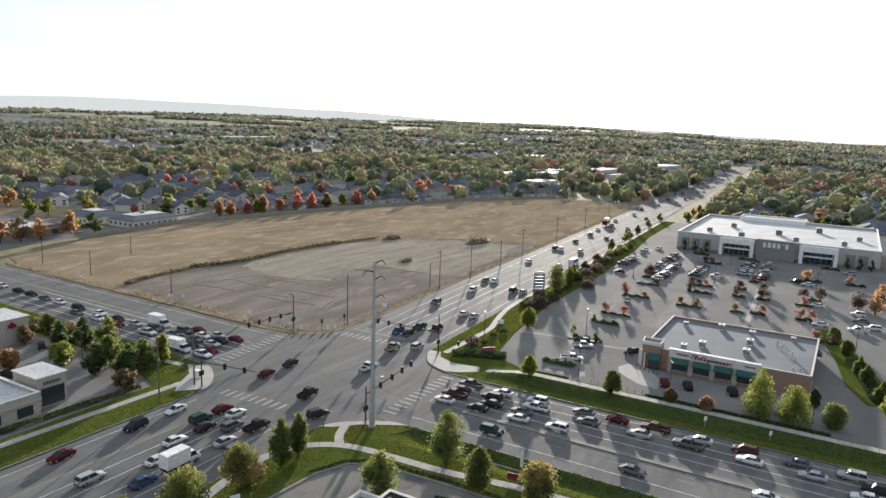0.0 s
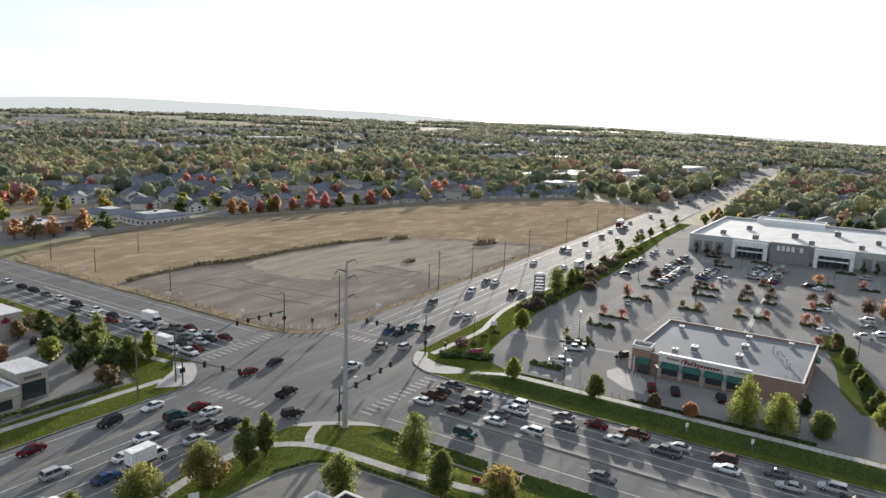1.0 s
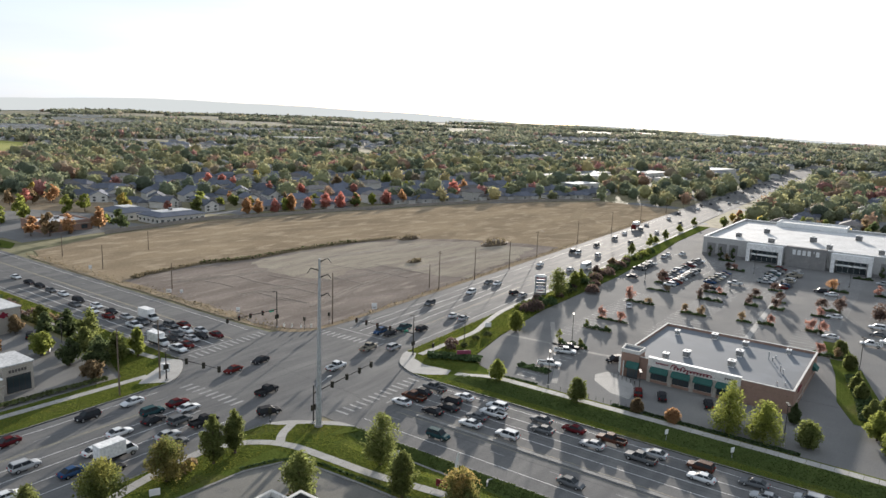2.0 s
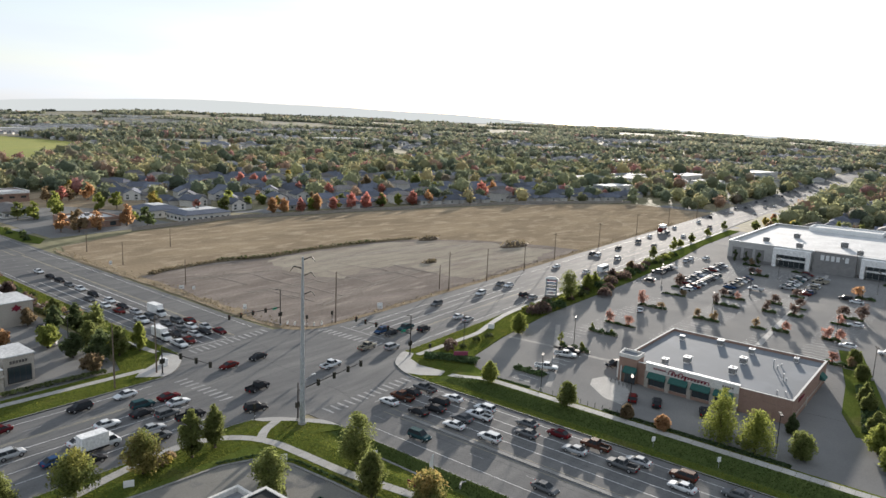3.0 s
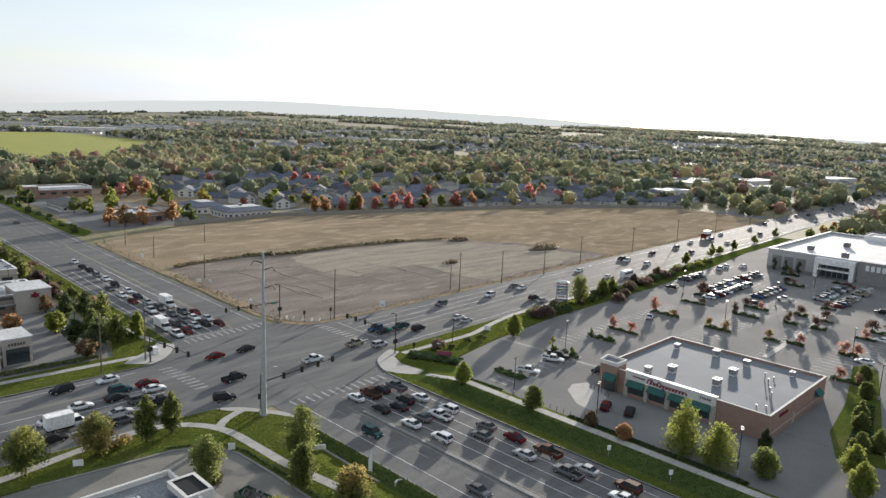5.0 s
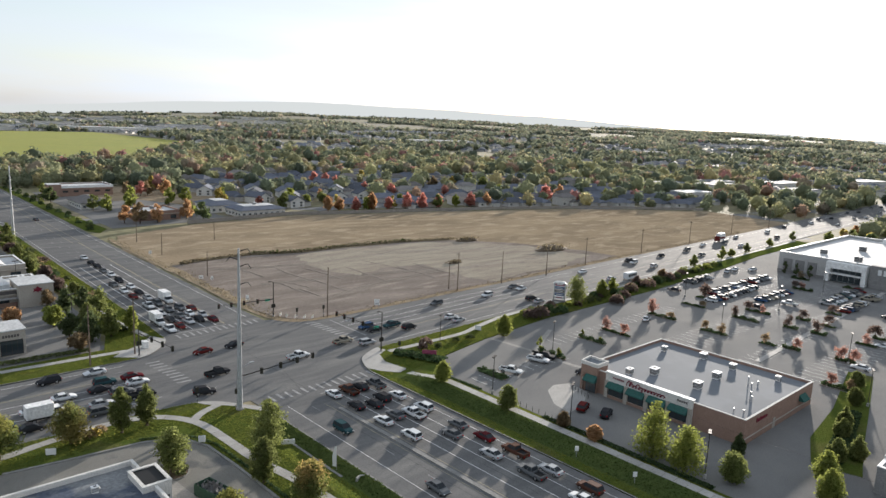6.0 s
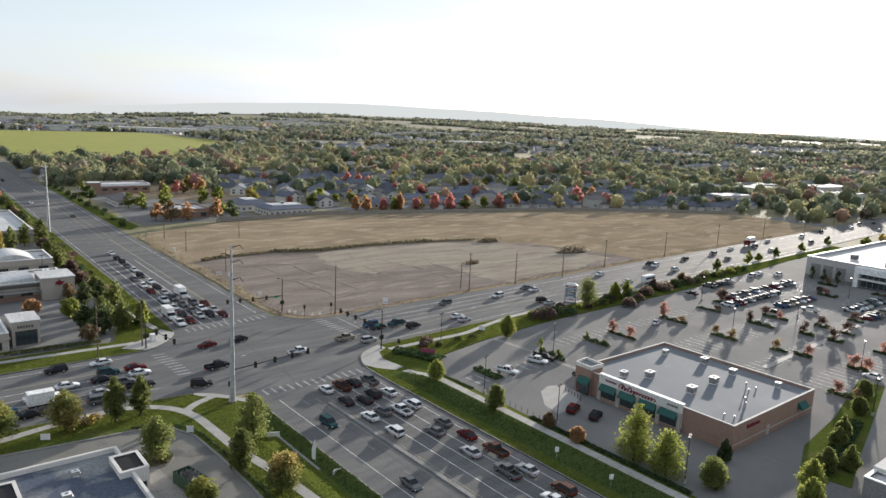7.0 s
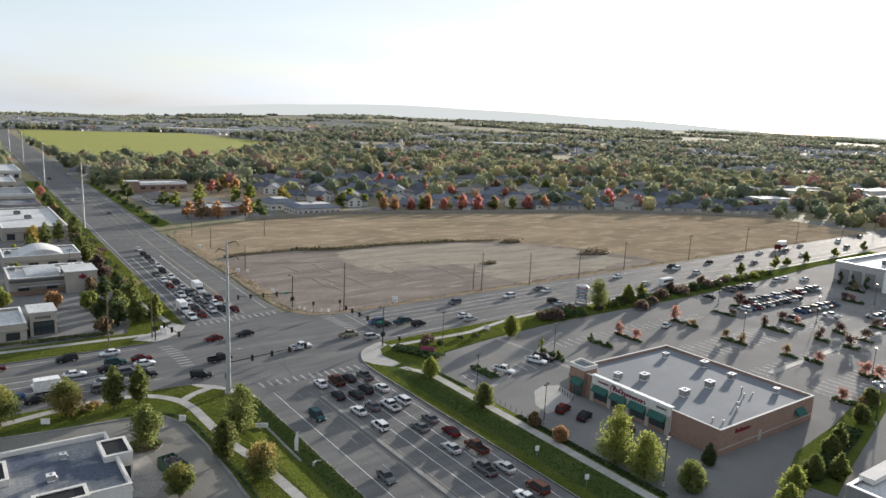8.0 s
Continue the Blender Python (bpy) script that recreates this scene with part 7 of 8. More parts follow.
# queue on the far leg
cars((("sedan", "maroon", 2.0, 31.2), ("sedan", "silver", 1.6, 37.4), ("sedan", "red", 1.8, 45.1), ("sedan", "black", -1.0, 33.6), ("sedan", "silver", -4.2, 33.2), ("sedan", "white", -0.9, 40.4),
      ("suv", "grey", -0.8, 47.5), ("sedan", "red", -8.0, 29.8), ("sedan", "grey", -4.1, 39.6), ("pickup", "white", -11.4, 24.8 + 4), ("sedan", "black", -7.8, 37.0), ("sedan", "silver", -7.6, 45.0)), -90,
     "queued before the far crosswalk", "cars in the far queue")
cars((("pickup", "white", -7.4, 54.2), ("sedan", "red", -7.2, 67.2), ("sedan", "silver", -4.2, 63.6), ("suv", "grey", -4.2, 55.5), ("sedan", "white", -7.0, 76.0), ("sedan", "white", -3.4, 80.4), ("suv", "black", -3.8, 90.0),
      ("sedan", "grey", -7.0, 86.0), ("sedan", "white", -2.9, 100.6), ("sedan", "grey", -3.2, 108.0), ("sedan", "black", -2.6, 116.4), ("sedan", "black", -2.6, 123.5), ("sedan", "white", -2.0, 134), ("sedan", "grey", -4.1, 47.6), ("sedan", "black", -4.0, 71.5)), -90,
     "queued far back on the long road", "cars in the far queue")
# west leg
cars((("sedan", "maroon", -31.2, 0.1), ("sedan", "white", -31.4, -3.7), ("suv", "teal", -37.0, 0.0), ("sedan", "black", -39.0, -3.6), ("suv", "grey", -36.0, -7.5), ("sedan", "white", -46.0, -3.7), ("sedan", "white", -52.4, -7.3),
      ("sedan", "silver", -41.2, -11.3), ("suv", "grey", -42.4, -15.2), ("sedan", "black", -54.4, -15.3), ("sedan", "blue", -58.5, -11.4), ("pickup", "black", -33.4, -11.4), ("suv", "silver", -62.5, -3.7), ("sedan", "white", -68.5, -11.3)), 0,
     "waiting on the road towards the junction", "cars on the west road")
cars((("sedan", "white", -36.8, 7.2), ("sedan", "red", -12.0, 7.0), ("suv", "black", -46.0, 7.2), ("sedan", "maroon", -60.5, 7.3), ("suv", "white", -78, 7.2), ("sedan", "blue", -84, 3.6)), 180, "driving away on the lawn side", "cars on the west road")
cars((("pickup", "black", -15.5, -8.6),), 5, "crossing the junction", "moving cars")
cars((("suv", "black", -22.5, -17.2),), -20, "turning at the corner", "moving cars")
cars((("sedan", "black", -3.6, 7.3),), 182, "crossing the junction", "moving cars")
cars((("pickup", "white", 5.0, -9.4),), 2, "crossing the junction", "moving cars")
# east leg
cars((("pickup", "gold", 20.6, -5.9), ("suv", "silver", 25.0, -10.6), ("suv", "black", 43.0, -6.2), ("sedan", "white", 60.4, -5.2), ("sedan", "silver", 60.0, -9.0), ("suv", "black", 98.4, -4.6), ("sedan", "silver", 98.0, -8.4),
      ("sedan", "white", 150, -1.8), ("suv", "white", 188, 2.2), ("sedan", "grey", 235, 4.5), ("sedan", "white", 280, 6), ("suv", "grey", 330, 8)), 2, "driving along the east road", "cars on the east road")
cars((("suv", "blue", 33.0, 0.8), ("sedan", "black", 33.6, -2.2), ("pickup", "teal", 40.0, -2.0), ("suv", "grey", 67.0, 8.6), ("suv", "white", 89.0, 7.0), ("sedan", "grey", 106.0, 10.4), ("sedan", "white", 106.6, 7.0), ("sedan", "white", 150, 12), ("suv", "white", 187, 11.6), ("suv", "black", 188, 15),
      ("sedan", "black", 214, 14), ("suv", "grey", 240, 15), ("sedan", "white", 262, 18), ("suv", "grey", 282, 16), ("sedan", "silver", 306, 21), ("suv", "white", 345, 20), ("sedan", "black", 380, 24), ("sedan", "white", 420, 22)), 182, "driving in from the east", "cars on the east road")
for i in range(22):
    car(("sedan", "suv")[i % 2], ("white", "grey", "black", "silver")[i % 4], *east(430 + i * 17.0, (-9, -5.5, 5, 8.5)[(i * 7) % 4]), (2 if (i * 7) % 4 < 2 else 182), "far along the east road", 0, "far cars", True)
# car park rows
rng_lot = random.Random(3)
LOT_ROWS = ((171, 188, -22.6, 0.9, 90), (157, 212, -37.0, 0.75, -90), (150, 188, -42.2, 0.85, 90), (166, 192, -53.0, 0.85, -90), (182, 220, -69.4, 0.95, -90), (176, 214, -76.4, 0.85, 90))
LOT_COLORS = ("white", "silver", "grey", "black", "silver", "red", "grey", "silver", "blue", "black", "white", "maroon", "gold", "grey", "teal")
for x0, x1, y, fill, heading in LOT_ROWS:
    for i in range(int((x1 - x0) / 2.75)):
        if rng_lot.random() < fill:
            car(rng_lot.choice(("sedan", "suv", "sedan", "suv", "pickup")), rng_lot.choice(LOT_COLORS), x0 + (i + 0.5) * 2.75, y + rng_lot.uniform(-0.3, 0.3), heading + rng_lot.uniform(-2, 2), "parked in a car park row", 0.036, "parked cars", True)
for kind, color, x, y, heading in (("pickup", "white", 40.2, -47.6, -68), ("pickup", "white", 51.8, -46.4, -68), ("pickup", "black", 55.2, -45.8, -68), ("suv", "red", 36.2, -71.6, 20), ("suv", "black", 37.4, -76.6, 20), ("suv", "black", 39.6, -86.0, 20), ("suv", "black", 54.2, -59.0, 150),
                                   ("sedan", "white", 109.6, -41.9, 20), ("pickup", "white", 171.6, -61.0, 95), ("sedan", "black", 156.8, -55.6, 92), ("sedan", "white", 221.0, -26.0, 170), ("sedan", "white", 143.2, -98.4, 95), ("sedan", "white", 116.6, -100.4, 92), ("sedan", "black", 152.0, -15.8, 184), ("sedan", "black", 155.0, -26.0, 92), ("suv", "black", 181.5, -89.4, 92), ("sedan", "white", 178.6, -93.4, 92), ("suv", "silver", 214.6, -107.4, 90), ("suv", "white", 138.0, -110.6, 92), ("pickup", "white", 115.9, -110.6, 95), ("suv", "white", 121.5, -114.6, 95), ("sedan", "grey", 129.1, -111.4, 92), ("suv", "silver", 206.0, -22.0, 185), ("sedan", "white", 214.0, -21.4, 185),
                                   ("suv", "black", -29.4, 65.2, 60), ("sedan", "black", -31.0, 57.0, 60), ("sedan", "white", -32.0, 51.6, 60), ("suv", "black", -44.6, 52.4, 90), ("sedan", "grey", -40, 98, 90), ("sedan", "white", -35, 136, 90), ("suv", "white", 62, 246, 30), ("sedan", "grey", 70, 240, 30), ("sedan", "white", 80, 232, 30), ("suv", "black", 86, 226, 30),
                                   ("sedan", "white", -2.5, 300, -88), ("sedan", "grey", 6.5, 240, 92), ("sedan", "white", 8.6, 360, 92), ("suv", "black", 1.0, 430, -88)):
    car(kind, color, x, y, heading, "parked on the asphalt" if abs(x) > 20 else "driving on the long road", 0.036 if abs(x) > 20 else 0, "single cars")


def box_truck(x, y, heading, label, scale=1.0):
    ob = thing("box_truck", label, "truck", pose(x, y, 0, 0, 0, heading) @ Matrix.Scale(scale, 4), "trucks")
    part("cargo_box", Build().box(-3.6, -1.15, 0.95, 1.1, 1.15, 3.4), M["white_paint"], ob, bevel=0.05)
    part("chassis", Build().box(-3.5, -0.9, 0.55, 3.0, 0.9, 0.95), M["black"], ob)
    part("cab", Build().loft([section(1.2, 0.5, 1.5, 1.05), section(2.4, 0.5, 1.5, 1.05), section(3.2, 0.5, 1.35, 1.0), section(3.4, 0.55, 1.1, 0.85)]), M["car_white"], ob)
    part("cabin_glass", Build().loft([[(1.25, -0.98, 1.48), (2.75, -0.98, 1.48), (2.75, 0.98, 1.48), (1.25, 0.98, 1.48)], [(1.25, -0.85, 2.25), (2.15, -0.85, 2.25), (2.15, 0.85, 2.25), (1.25, 0.85, 2.25)]]), M["car_glass"], ob)
    part("cab_roof", Build().box(1.2, -0.9, 2.25, 2.2, 0.9, 2.36), M["car_white"], ob)
    for wx in (-2.3, 2.3):
        for wy in (0.95, -0.95):
            wheel(ob, wx, wy, 0.42, 0.3)
    return ob


box_truck(-11.6, 36.5, -90, "white box truck in the far queue", 0.95)
box_truck(-0.9, 57.5, -90, "white box truck in the far queue")
box_truck(-51.0, -11.4, 0, "white box truck on the west road")
bus = thing("shuttle_bus", "white shuttle bus on the east road", "bus", pose(158, -5.2, 0, 0, 0, 2))
part("body", Build().box(-3.6, -1.15, 0.45, 3.0, 1.15, 2.9), M["car_white"], bus, bevel=0.12)
part("nose", Build().loft([section(3.0, 0.5, 1.6, 1.05), section(3.9, 0.5, 1.4, 1.0), section(4.2, 0.6, 1.1, 0.85)]), M["car_white"], bus)
for i in range(5):
    for s in (1, -1):
        part("window", Build().box(-3.3 + i * 1.22, s * 1.16 - 0.02, 1.5, -2.25 + i * 1.22, s * 1.16 + 0.02, 2.35), M["car_glass"], bus)
part("windscreen", Build().box(2.99, -1.0, 1.65, 3.04, 1.0, 2.6), M["car_glass"], bus)
for wx in (-2.4, 2.9):
    for wy in (1.0, -1.0):
        wheel(bus, wx, wy, 0.42, 0.28)
lorry = thing("utility_truck", "tall red and white utility truck on the east road", "truck", pose(285, 20.5, 0, 0, 0, 182))
part("cab", Build().box(1.6, -1.2, 0.6, 3.6, 1.2, 3.0), M["car_red"], lorry, bevel=0.1)
part("box", Build().box(-4.5, -1.25, 0.9, 1.4, 1.25, 4.4), M["white_paint"], lorry, bevel=0.05)
part("stripe", Build().box(-4.52, -1.27, 1.6, 1.42, 1.27, 2.6), M["car_red"], lorry)
for wx in (-3.2, 2.6):
    for wy in (1.05, -1.05):
        wheel(lorry, wx, wy, 0.5, 0.3)

# ---------------------------------------------------------------- houses
def house(m, label, roof, w=13.0, d=10.0, h=3.0, rise=2.6, front=True, storeys=1):
    ob = thing("house", label, "house", m, "suburban houses")
    hh = h * storeys
    part("wall", Build().box(-w / 2, -d / 2, 0, w / 2, d / 2, hh), M["siding"], ob)
    o = 0.6
    part("roof", Build().add([(-w / 2 - o, -d / 2 - o, hh), (w / 2 + o, -d / 2 - o, hh), (w / 2 + o, d / 2 + o, hh), (-w / 2 - o, d / 2 + o, hh), (-w / 2 + d * 0.28, 0, hh + rise), (w / 2 - d * 0.28, 0, hh + rise)],
                             [(0, 1, 5, 4), (2, 3, 4, 5), (1, 2, 5), (3, 0, 4), (3, 2, 1, 0)]), M[roof], ob)
    if front:
        part("garage", Build().box(w / 2 - 6.2, -d / 2 - 3.4, 0, w / 2 - 0.4, -d / 2, 2.8), M["siding"], ob)
        part("garage_roof", Build().add([(w / 2 - 6.7, -d / 2 - 3.9, 2.8), (w / 2 + 0.1, -d / 2 - 3.9, 2.8), (w / 2 + 0.1, 0, 2.8), (w / 2 - 6.7, 0, 2.8), (w / 2 - 3.3, -d / 2 - 3.9, 4.9), (w / 2 - 3.3, 0, 4.9)],
                                        [(0, 1, 4), (1, 2, 5, 4), (3, 0, 4, 5), (2, 3, 5), (3, 2, 1, 0)]), M[roof], ob)
    for x in (-w * 0.32, w * 0.3):
        for y in (-d / 2 - 0.05,):
            if x < 0:
                part("window", Build().box(x - 0.7, y, 1.0, x + 0.7, y + 0.048, 2.2), M["glass"], ob)
    return ob


HOUSES = []
masters = [house(pose(184, 218, 0, 0, 0, -15), "grey hip-roofed suburban house behind the field", "shingle_dark", 16, 12, rise=3.0),
           house(pose(232, 208, 0, 0, 0, -15), "broad slate-roofed suburban house behind the field", "shingle_dark", 17, 12.5, rise=3.2),
           house(pose(262, 200, 0, 0, 0, -15), "two-storey grey-roofed house behind the field", "shingle_brown", 13, 11, rise=2.6, storeys=2)]
HOUSES += [(184, 218), (232, 208), (262, 200)]
fence_line = [(131, 204.5), (147, 198), (206, 184.5), (268, 168), (335, 145), (414, 96)]


def behind_field(x):
    for (x0, y0), (x1, y1) in zip(fence_line, fence_line[1:]):
        if x0 <= x <= x1:
            return y0 + (y1 - y0) * (x - x0) / (x1 - x0)
    return 205 if x < 131 else 96


def gabled_house(m, label):
    """A pale two-storey house with its gable to the street and a lower wing."""
    ob = thing("house", label, "house", m, "suburban houses")
    w, d, h, r = 5.0, 6.5, 4.2, 6.8
    part("wall", Build().add([(-w, -d, 0), (w, -d, 0), (w, d, 0), (-w, d, 0), (-w, -d, h), (w, -d, h), (w, d, h), (-w, d, h), (0, -d, r), (0, d, r)],
                             [(0, 1, 5, 8, 4), (2, 3, 7, 9, 6), (1, 2, 6, 5), (3, 0, 4, 7), (3, 2, 1, 0)]), M["stucco_light"], ob)
    part("roof", Build().loft([[(-w - 0.7, -d - 0.5, h - 0.25), (0, -d - 0.5, r + 0.1), (w + 0.7, -d - 0.5, h - 0.25), (w + 0.7, -d - 0.5, h), (0, -d - 0.5, r + 0.38), (-w - 0.7, -d - 0.5, h)],
                               [(-w - 0.7, d + 0.5, h - 0.25), (0, d + 0.5, r + 0.1), (w + 0.7, d + 0.5, h - 0.25), (w + 0.7, d + 0.5, h), (0, d + 0.5, r + 0.38), (-w - 0.7, d + 0.5, h)]]), M["shingle_dark"], ob)
    part("wing", Build().box(w + 0.002, -d + 2, 0, w + 6, d - 1, 2.9), M["siding"], ob)
    part("wing_roof", Build().loft([[(w + 0.01, -d + 1.5, 2.9), (w + 6.5, -d + 1.5, 2.9), (w + 6.5, d - 0.5, 2.9), (w + 0.01, d - 0.5, 2.9)], [(w + 0.01, -0.2, 4.9), (w + 4.5, -0.2, 4.9), (w + 4.5, 0.4, 4.9), (w + 0.01, 0.4, 4.9)]]), M["shingle_brown"], ob)
    for x in (-2.6, 2.6):
        for z in (0.8, 2.6):
            part("window", Build().box(x - 0.8, -d - 0.06, z, x + 0.8, -d - 0.002, z + 1.1), M["glass"], ob)
    return ob


gable = gabled_house(pose(128, 312, 0, 0, 0, -35), "pale two-storey gabled house beyond the offices")
HOUSES.append((128, 312))
for i, (x, y) in enumerate(((145, 322), (160, 306), (176, 320), (192, 303), (150, 284), (172, 283), (194, 272), (140, 262), (163, 258), (192, 247), (150, 236), (214, 318), (216, 284), (216, 252))):
    tagged(copy_thing(gable, pose(x, y, 0, 0, 0, -35 + 18 * (i % 4))), "pale two-storey gabled house beyond the offices")
    HOUSES.append((x, y))
rng_h = random.Random(11)
labels = ("grey-roofed suburban house among autumn trees", "broad slate-roofed suburban house among autumn trees", "two-storey brown-roofed house among autumn trees")
for row in range(9):
    for col in range(19):
        x = 130 + col * 20.5 + (row % 2) * 7 + rng_h.uniform(-2.5, 2.5)
        y = behind_field(min(max(x, 131), 414)) + 22 + row * 27 + (6 if row % 2 else 0) + rng_h.uniform(-2, 2)
        if (x < 175 and row < 1) or (x > 470 and row < 4) or (row > 5 and x < 180) or any(abs(x - a) + abs(y - b) < 17 for a, b in HOUSES):
            continue
        k = rng_h.choice((0, 0, 1, 0, 2, 1))
        tagged(copy_thing(masters[k], pose(x, y, 0, 0, 0, -14 + (180 if row % 2 else 0) + rng_h.uniform(-6, 6))), labels[k])
        HOUSES.append((x, y))
for row in range(4):
    for col in range(14):
        x, y = 350 + col * 22 + rng_h.uniform(-3, 3), -150 + row * 34 + rng_h.uniform(-3, 3)
        if any(abs(x - a) + abs(y - b) < 17 for a, b in HOUSES):
            continue
        k = rng_h.choice((0, 0, 1, 1, 2))
        tagged(copy_thing(masters[k], pose(x, y, 0, 0, 0, (0 if row % 2 else 180) + rng_h.uniform(-6, 6))), labels[k])
        HOUSES.append((x, y))
for x, y in ((150, 330), (165, 352), (140, 372), (182, 330), (196, 372), (160, 395), (185, 405), (215, 410), (240, 425)):
    tagged(copy_thing(masters[rng_h.randrange(3)], pose(x, y, 0, 0, 0, rng_h.uniform(0, 180))), "pale suburban house near the woods")
    HOUSES.append((x, y))
boundary = Build()
boundary.ribbon([(66, 197.5), (131, 204.5), (147, 198), (206, 184.5), (268, 168), (335, 145), (414, 96)], 0, 0.25, 0, 1.9)
tagged(new("boundary_fence", boundary.mesh("boundary_fence", M["fence"])), "long brown-grey fence along the back of the field", "fence")

# big pale sheds and shops far off
SHEDS = ((395, 1420, 110, 40, 9), (560, 1500, 80, 50, 9), (250, 1500, 70, 30, 8), (120, 1560, 60, 30, 8), (555, 208, 45, 22, 6), (600, 180, 40, 22, 6), (500, 152, 34, 18, 5), (712, 160, 60, 26, 6), (640, 112, 40, 22, 6), (860, 122, 60, 26, 7), (640, 200, 40, 22, 6),
         (930, 330, 60, 30, 7), (985, 1010, 150, 40, 9), (1250, 640, 60, 30, 8), (700, 1700, 120, 50, 9), (480, 1440, 60, 30, 8), (180, 1420, 80, 26, 7), (330, 1560, 90, 40, 8))
for i, (x, y, w, d, h) in enumerate(SHEDS):
    z = ground_height(x, y)
    shed = thing("warehouse", "long pale flat-roofed warehouse far across the valley" if i % 3 == 0 else "long pale warehouse with a grey flat roof", "building", pose(x, y, z, 0, 0, -12 + 5 * (i % 3)), "far warehouses")
    part("wall", Build().box(-w / 2, -d / 2, 0, w / 2, d / 2, h), M["stucco_light"], shed)
    part("roof", Build().box(-w / 2 - 0.3, -d / 2 - 0.3, h, w / 2 + 0.3, d / 2 + 0.3, h + 0.5), M["membrane" if i % 3 == 0 else "grey_roof"], shed)
    for k in range(int(w / 9)):
        part("loading_door", Build().box(-w / 2 + 3 + k * 9, -d / 2 - 0.12, 0, -w / 2 + 7 + k * 9, -d / 2 - 0.01, 3.2), M["stone_block"], shed)
    if x < 900:
        solid("parking_lot", Build().slab([(x - w / 2 - 14, y - d / 2 - 26), (x + w / 2 + 8, y - d / 2 - 26), (x + w / 2 + 8, y + d / 2 + 5), (x - w / 2 - 14, y + d / 2 + 5)], z - 0.1, z + 0.05 + 0.01 * i), M["lot"], "pale worn car park round a far building", "parking lot", "structure")

# ---------------------------------------------------------------- autumn trees behind the field, then the woods
# The small lift in blue puts a trace of haze into the leaf colours.
TINTS = 1.38 * np.array([(0.145, 0.162, 0.075), (0.180, 0.190, 0.080), (0.240, 0.232, 0.085), (0.110, 0.135, 0.070), (0.085, 0.108, 0.060), (0.29, 0.245, 0.09), (0.27, 0.165, 0.09), (0.27, 0.115, 0.09), (0.21, 0.17, 0.10)]) + np.array([0.0, 0.0, 0.008])
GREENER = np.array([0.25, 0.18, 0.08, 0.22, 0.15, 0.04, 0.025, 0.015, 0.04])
SHARE = np.array([0.22, 0.20, 0.15, 0.14, 0.07, 0.085, 0.045, 0.03, 0.06])
for i, (x, y, leaf, size) in enumerate(((159, 209, "orange", 1.0), (166, 207, "orange", 0.92), (177, 205, "red", 0.86), (189, 204, "orange", 1.1), (199, 200, "red", 0.85), (213, 198, "red", 1.1), (224, 195.5, "red", 1.05), (236, 193, "red", 0.95),
                                        (251, 192, "lime", 0.85), (261, 187.5, "red", 1.05), (273, 184, "orange", 1.0), (288, 180, "yellow", 0.55), (316, 171.5, "yellow", 0.6), (341, 187, "red", 1.35), (307, 173, "plum", 0.7),
                                        (247, 363, "red", 1.0), (248, 346, "red", 1.0), (251, 336, "red", 0.9), (243, 285, "red", 0.9), (254, 285, "rust", 1.0), (242, 252, "red", 1.05), (306, 299, "lime", 1.2), (308, 279, "rust", 1.2),
                                        (300, 368, "yellow", 1.0), (343, 255, "green", 1.3), (354, 282, "green", 1.4), (350, 300, "yellow", 0.9), (330, 225, "lime", 1.0), (285, 240, "red", 0.9), (375, 200, "orange", 1.1), (395, 170, "lime", 1.0))):
    tree(x, y, {"green": "green tree among the houses behind the fence", "lime": "yellow-green tree in the row behind the fence"}.get(leaf, f"{leaf} autumn tree in the row behind the fence"),
         "oval", leaf, 7.4, 9.8, 0.5, 1700, 0.68, 80 + i % 4, 0, i * 41, size, "autumn tree row")
for i, (x, y, leaf) in enumerate(((40.2, 213.7, "orange"), (55.0, 209.0, "orange"), (72.4, 214.2, "orange"), (46.1, 208.5, "rust"), (77.5, 219.4, "lime"), (116.4, 266.3, "yellow"), (97.8, 274.2, "lime"), (86.8, 273.2, "lime"), (79.6, 323.6, "rust"), (86.9, 320.7, "red"),
                                  (104.2, 350.6, "yellow"), (103.8, 322.2, "orange"), (40.4, 263.0, "green"), (46.5, 259, "lime"), (68.4, 286.7, "lime"), (76.2, 201.5, "deep"), (62, 268, "lime"), (92, 322, "rust"), (28.5, 300, "deep"), (29.0, 318, "green"), (120, 270, "lime"))):
    tree(x, y, {"green": "green tree by the restaurant", "deep": "dark green tree by the restaurant", "lime": "yellow-green tree by the restaurant"}.get(leaf, f"{leaf} autumn tree by the restaurant"), "oval" if leaf in ("orange", "rust") else "round", leaf, 6.4, 8.0, 0.8, 460, 0.75, 84 + i % 3, 0, i * 29, 1.2 + 0.07 * (i % 4), "autumn trees")


def blocked(x, y):
    """Where no wood grows: roads, fields, car parks, buildings."""
    if -26 < x - 0.02 * max(0, y - 30) < (22 if y < 330 else 17) and y < 1600:
        return True
    beside = y - 0.045 * max(0.0, x - 30)
    if 20 < x < 1320 and (-21 if x < 430 else -33 if x < 900 else -24) < beside < (21 if x < 430 else 13):
        return True
    if 15 < x < 418 and y < behind_field(min(max(x, 67), 414)) + 7:
        return y > -140 and (x < 332 or y > -20)
    if 36 < x < 425 and 596 < y < 1360 and (x < 190 or y > 625 + (x - 190) * 1.45):
        return True
    if any(-w / 2 - 18 < x - a < w / 2 + 9 and -d / 2 - 16 < y - b < d / 2 + 7 for a, b, w, d, h in SHEDS):
        return True
    if (24 < x < 128 and 190 < y < 320) or (24 < x < 104 and y < 385):
        return True
    if -75 < x < -12 and y < 510:
        return True
    return x < -75 and y < 130


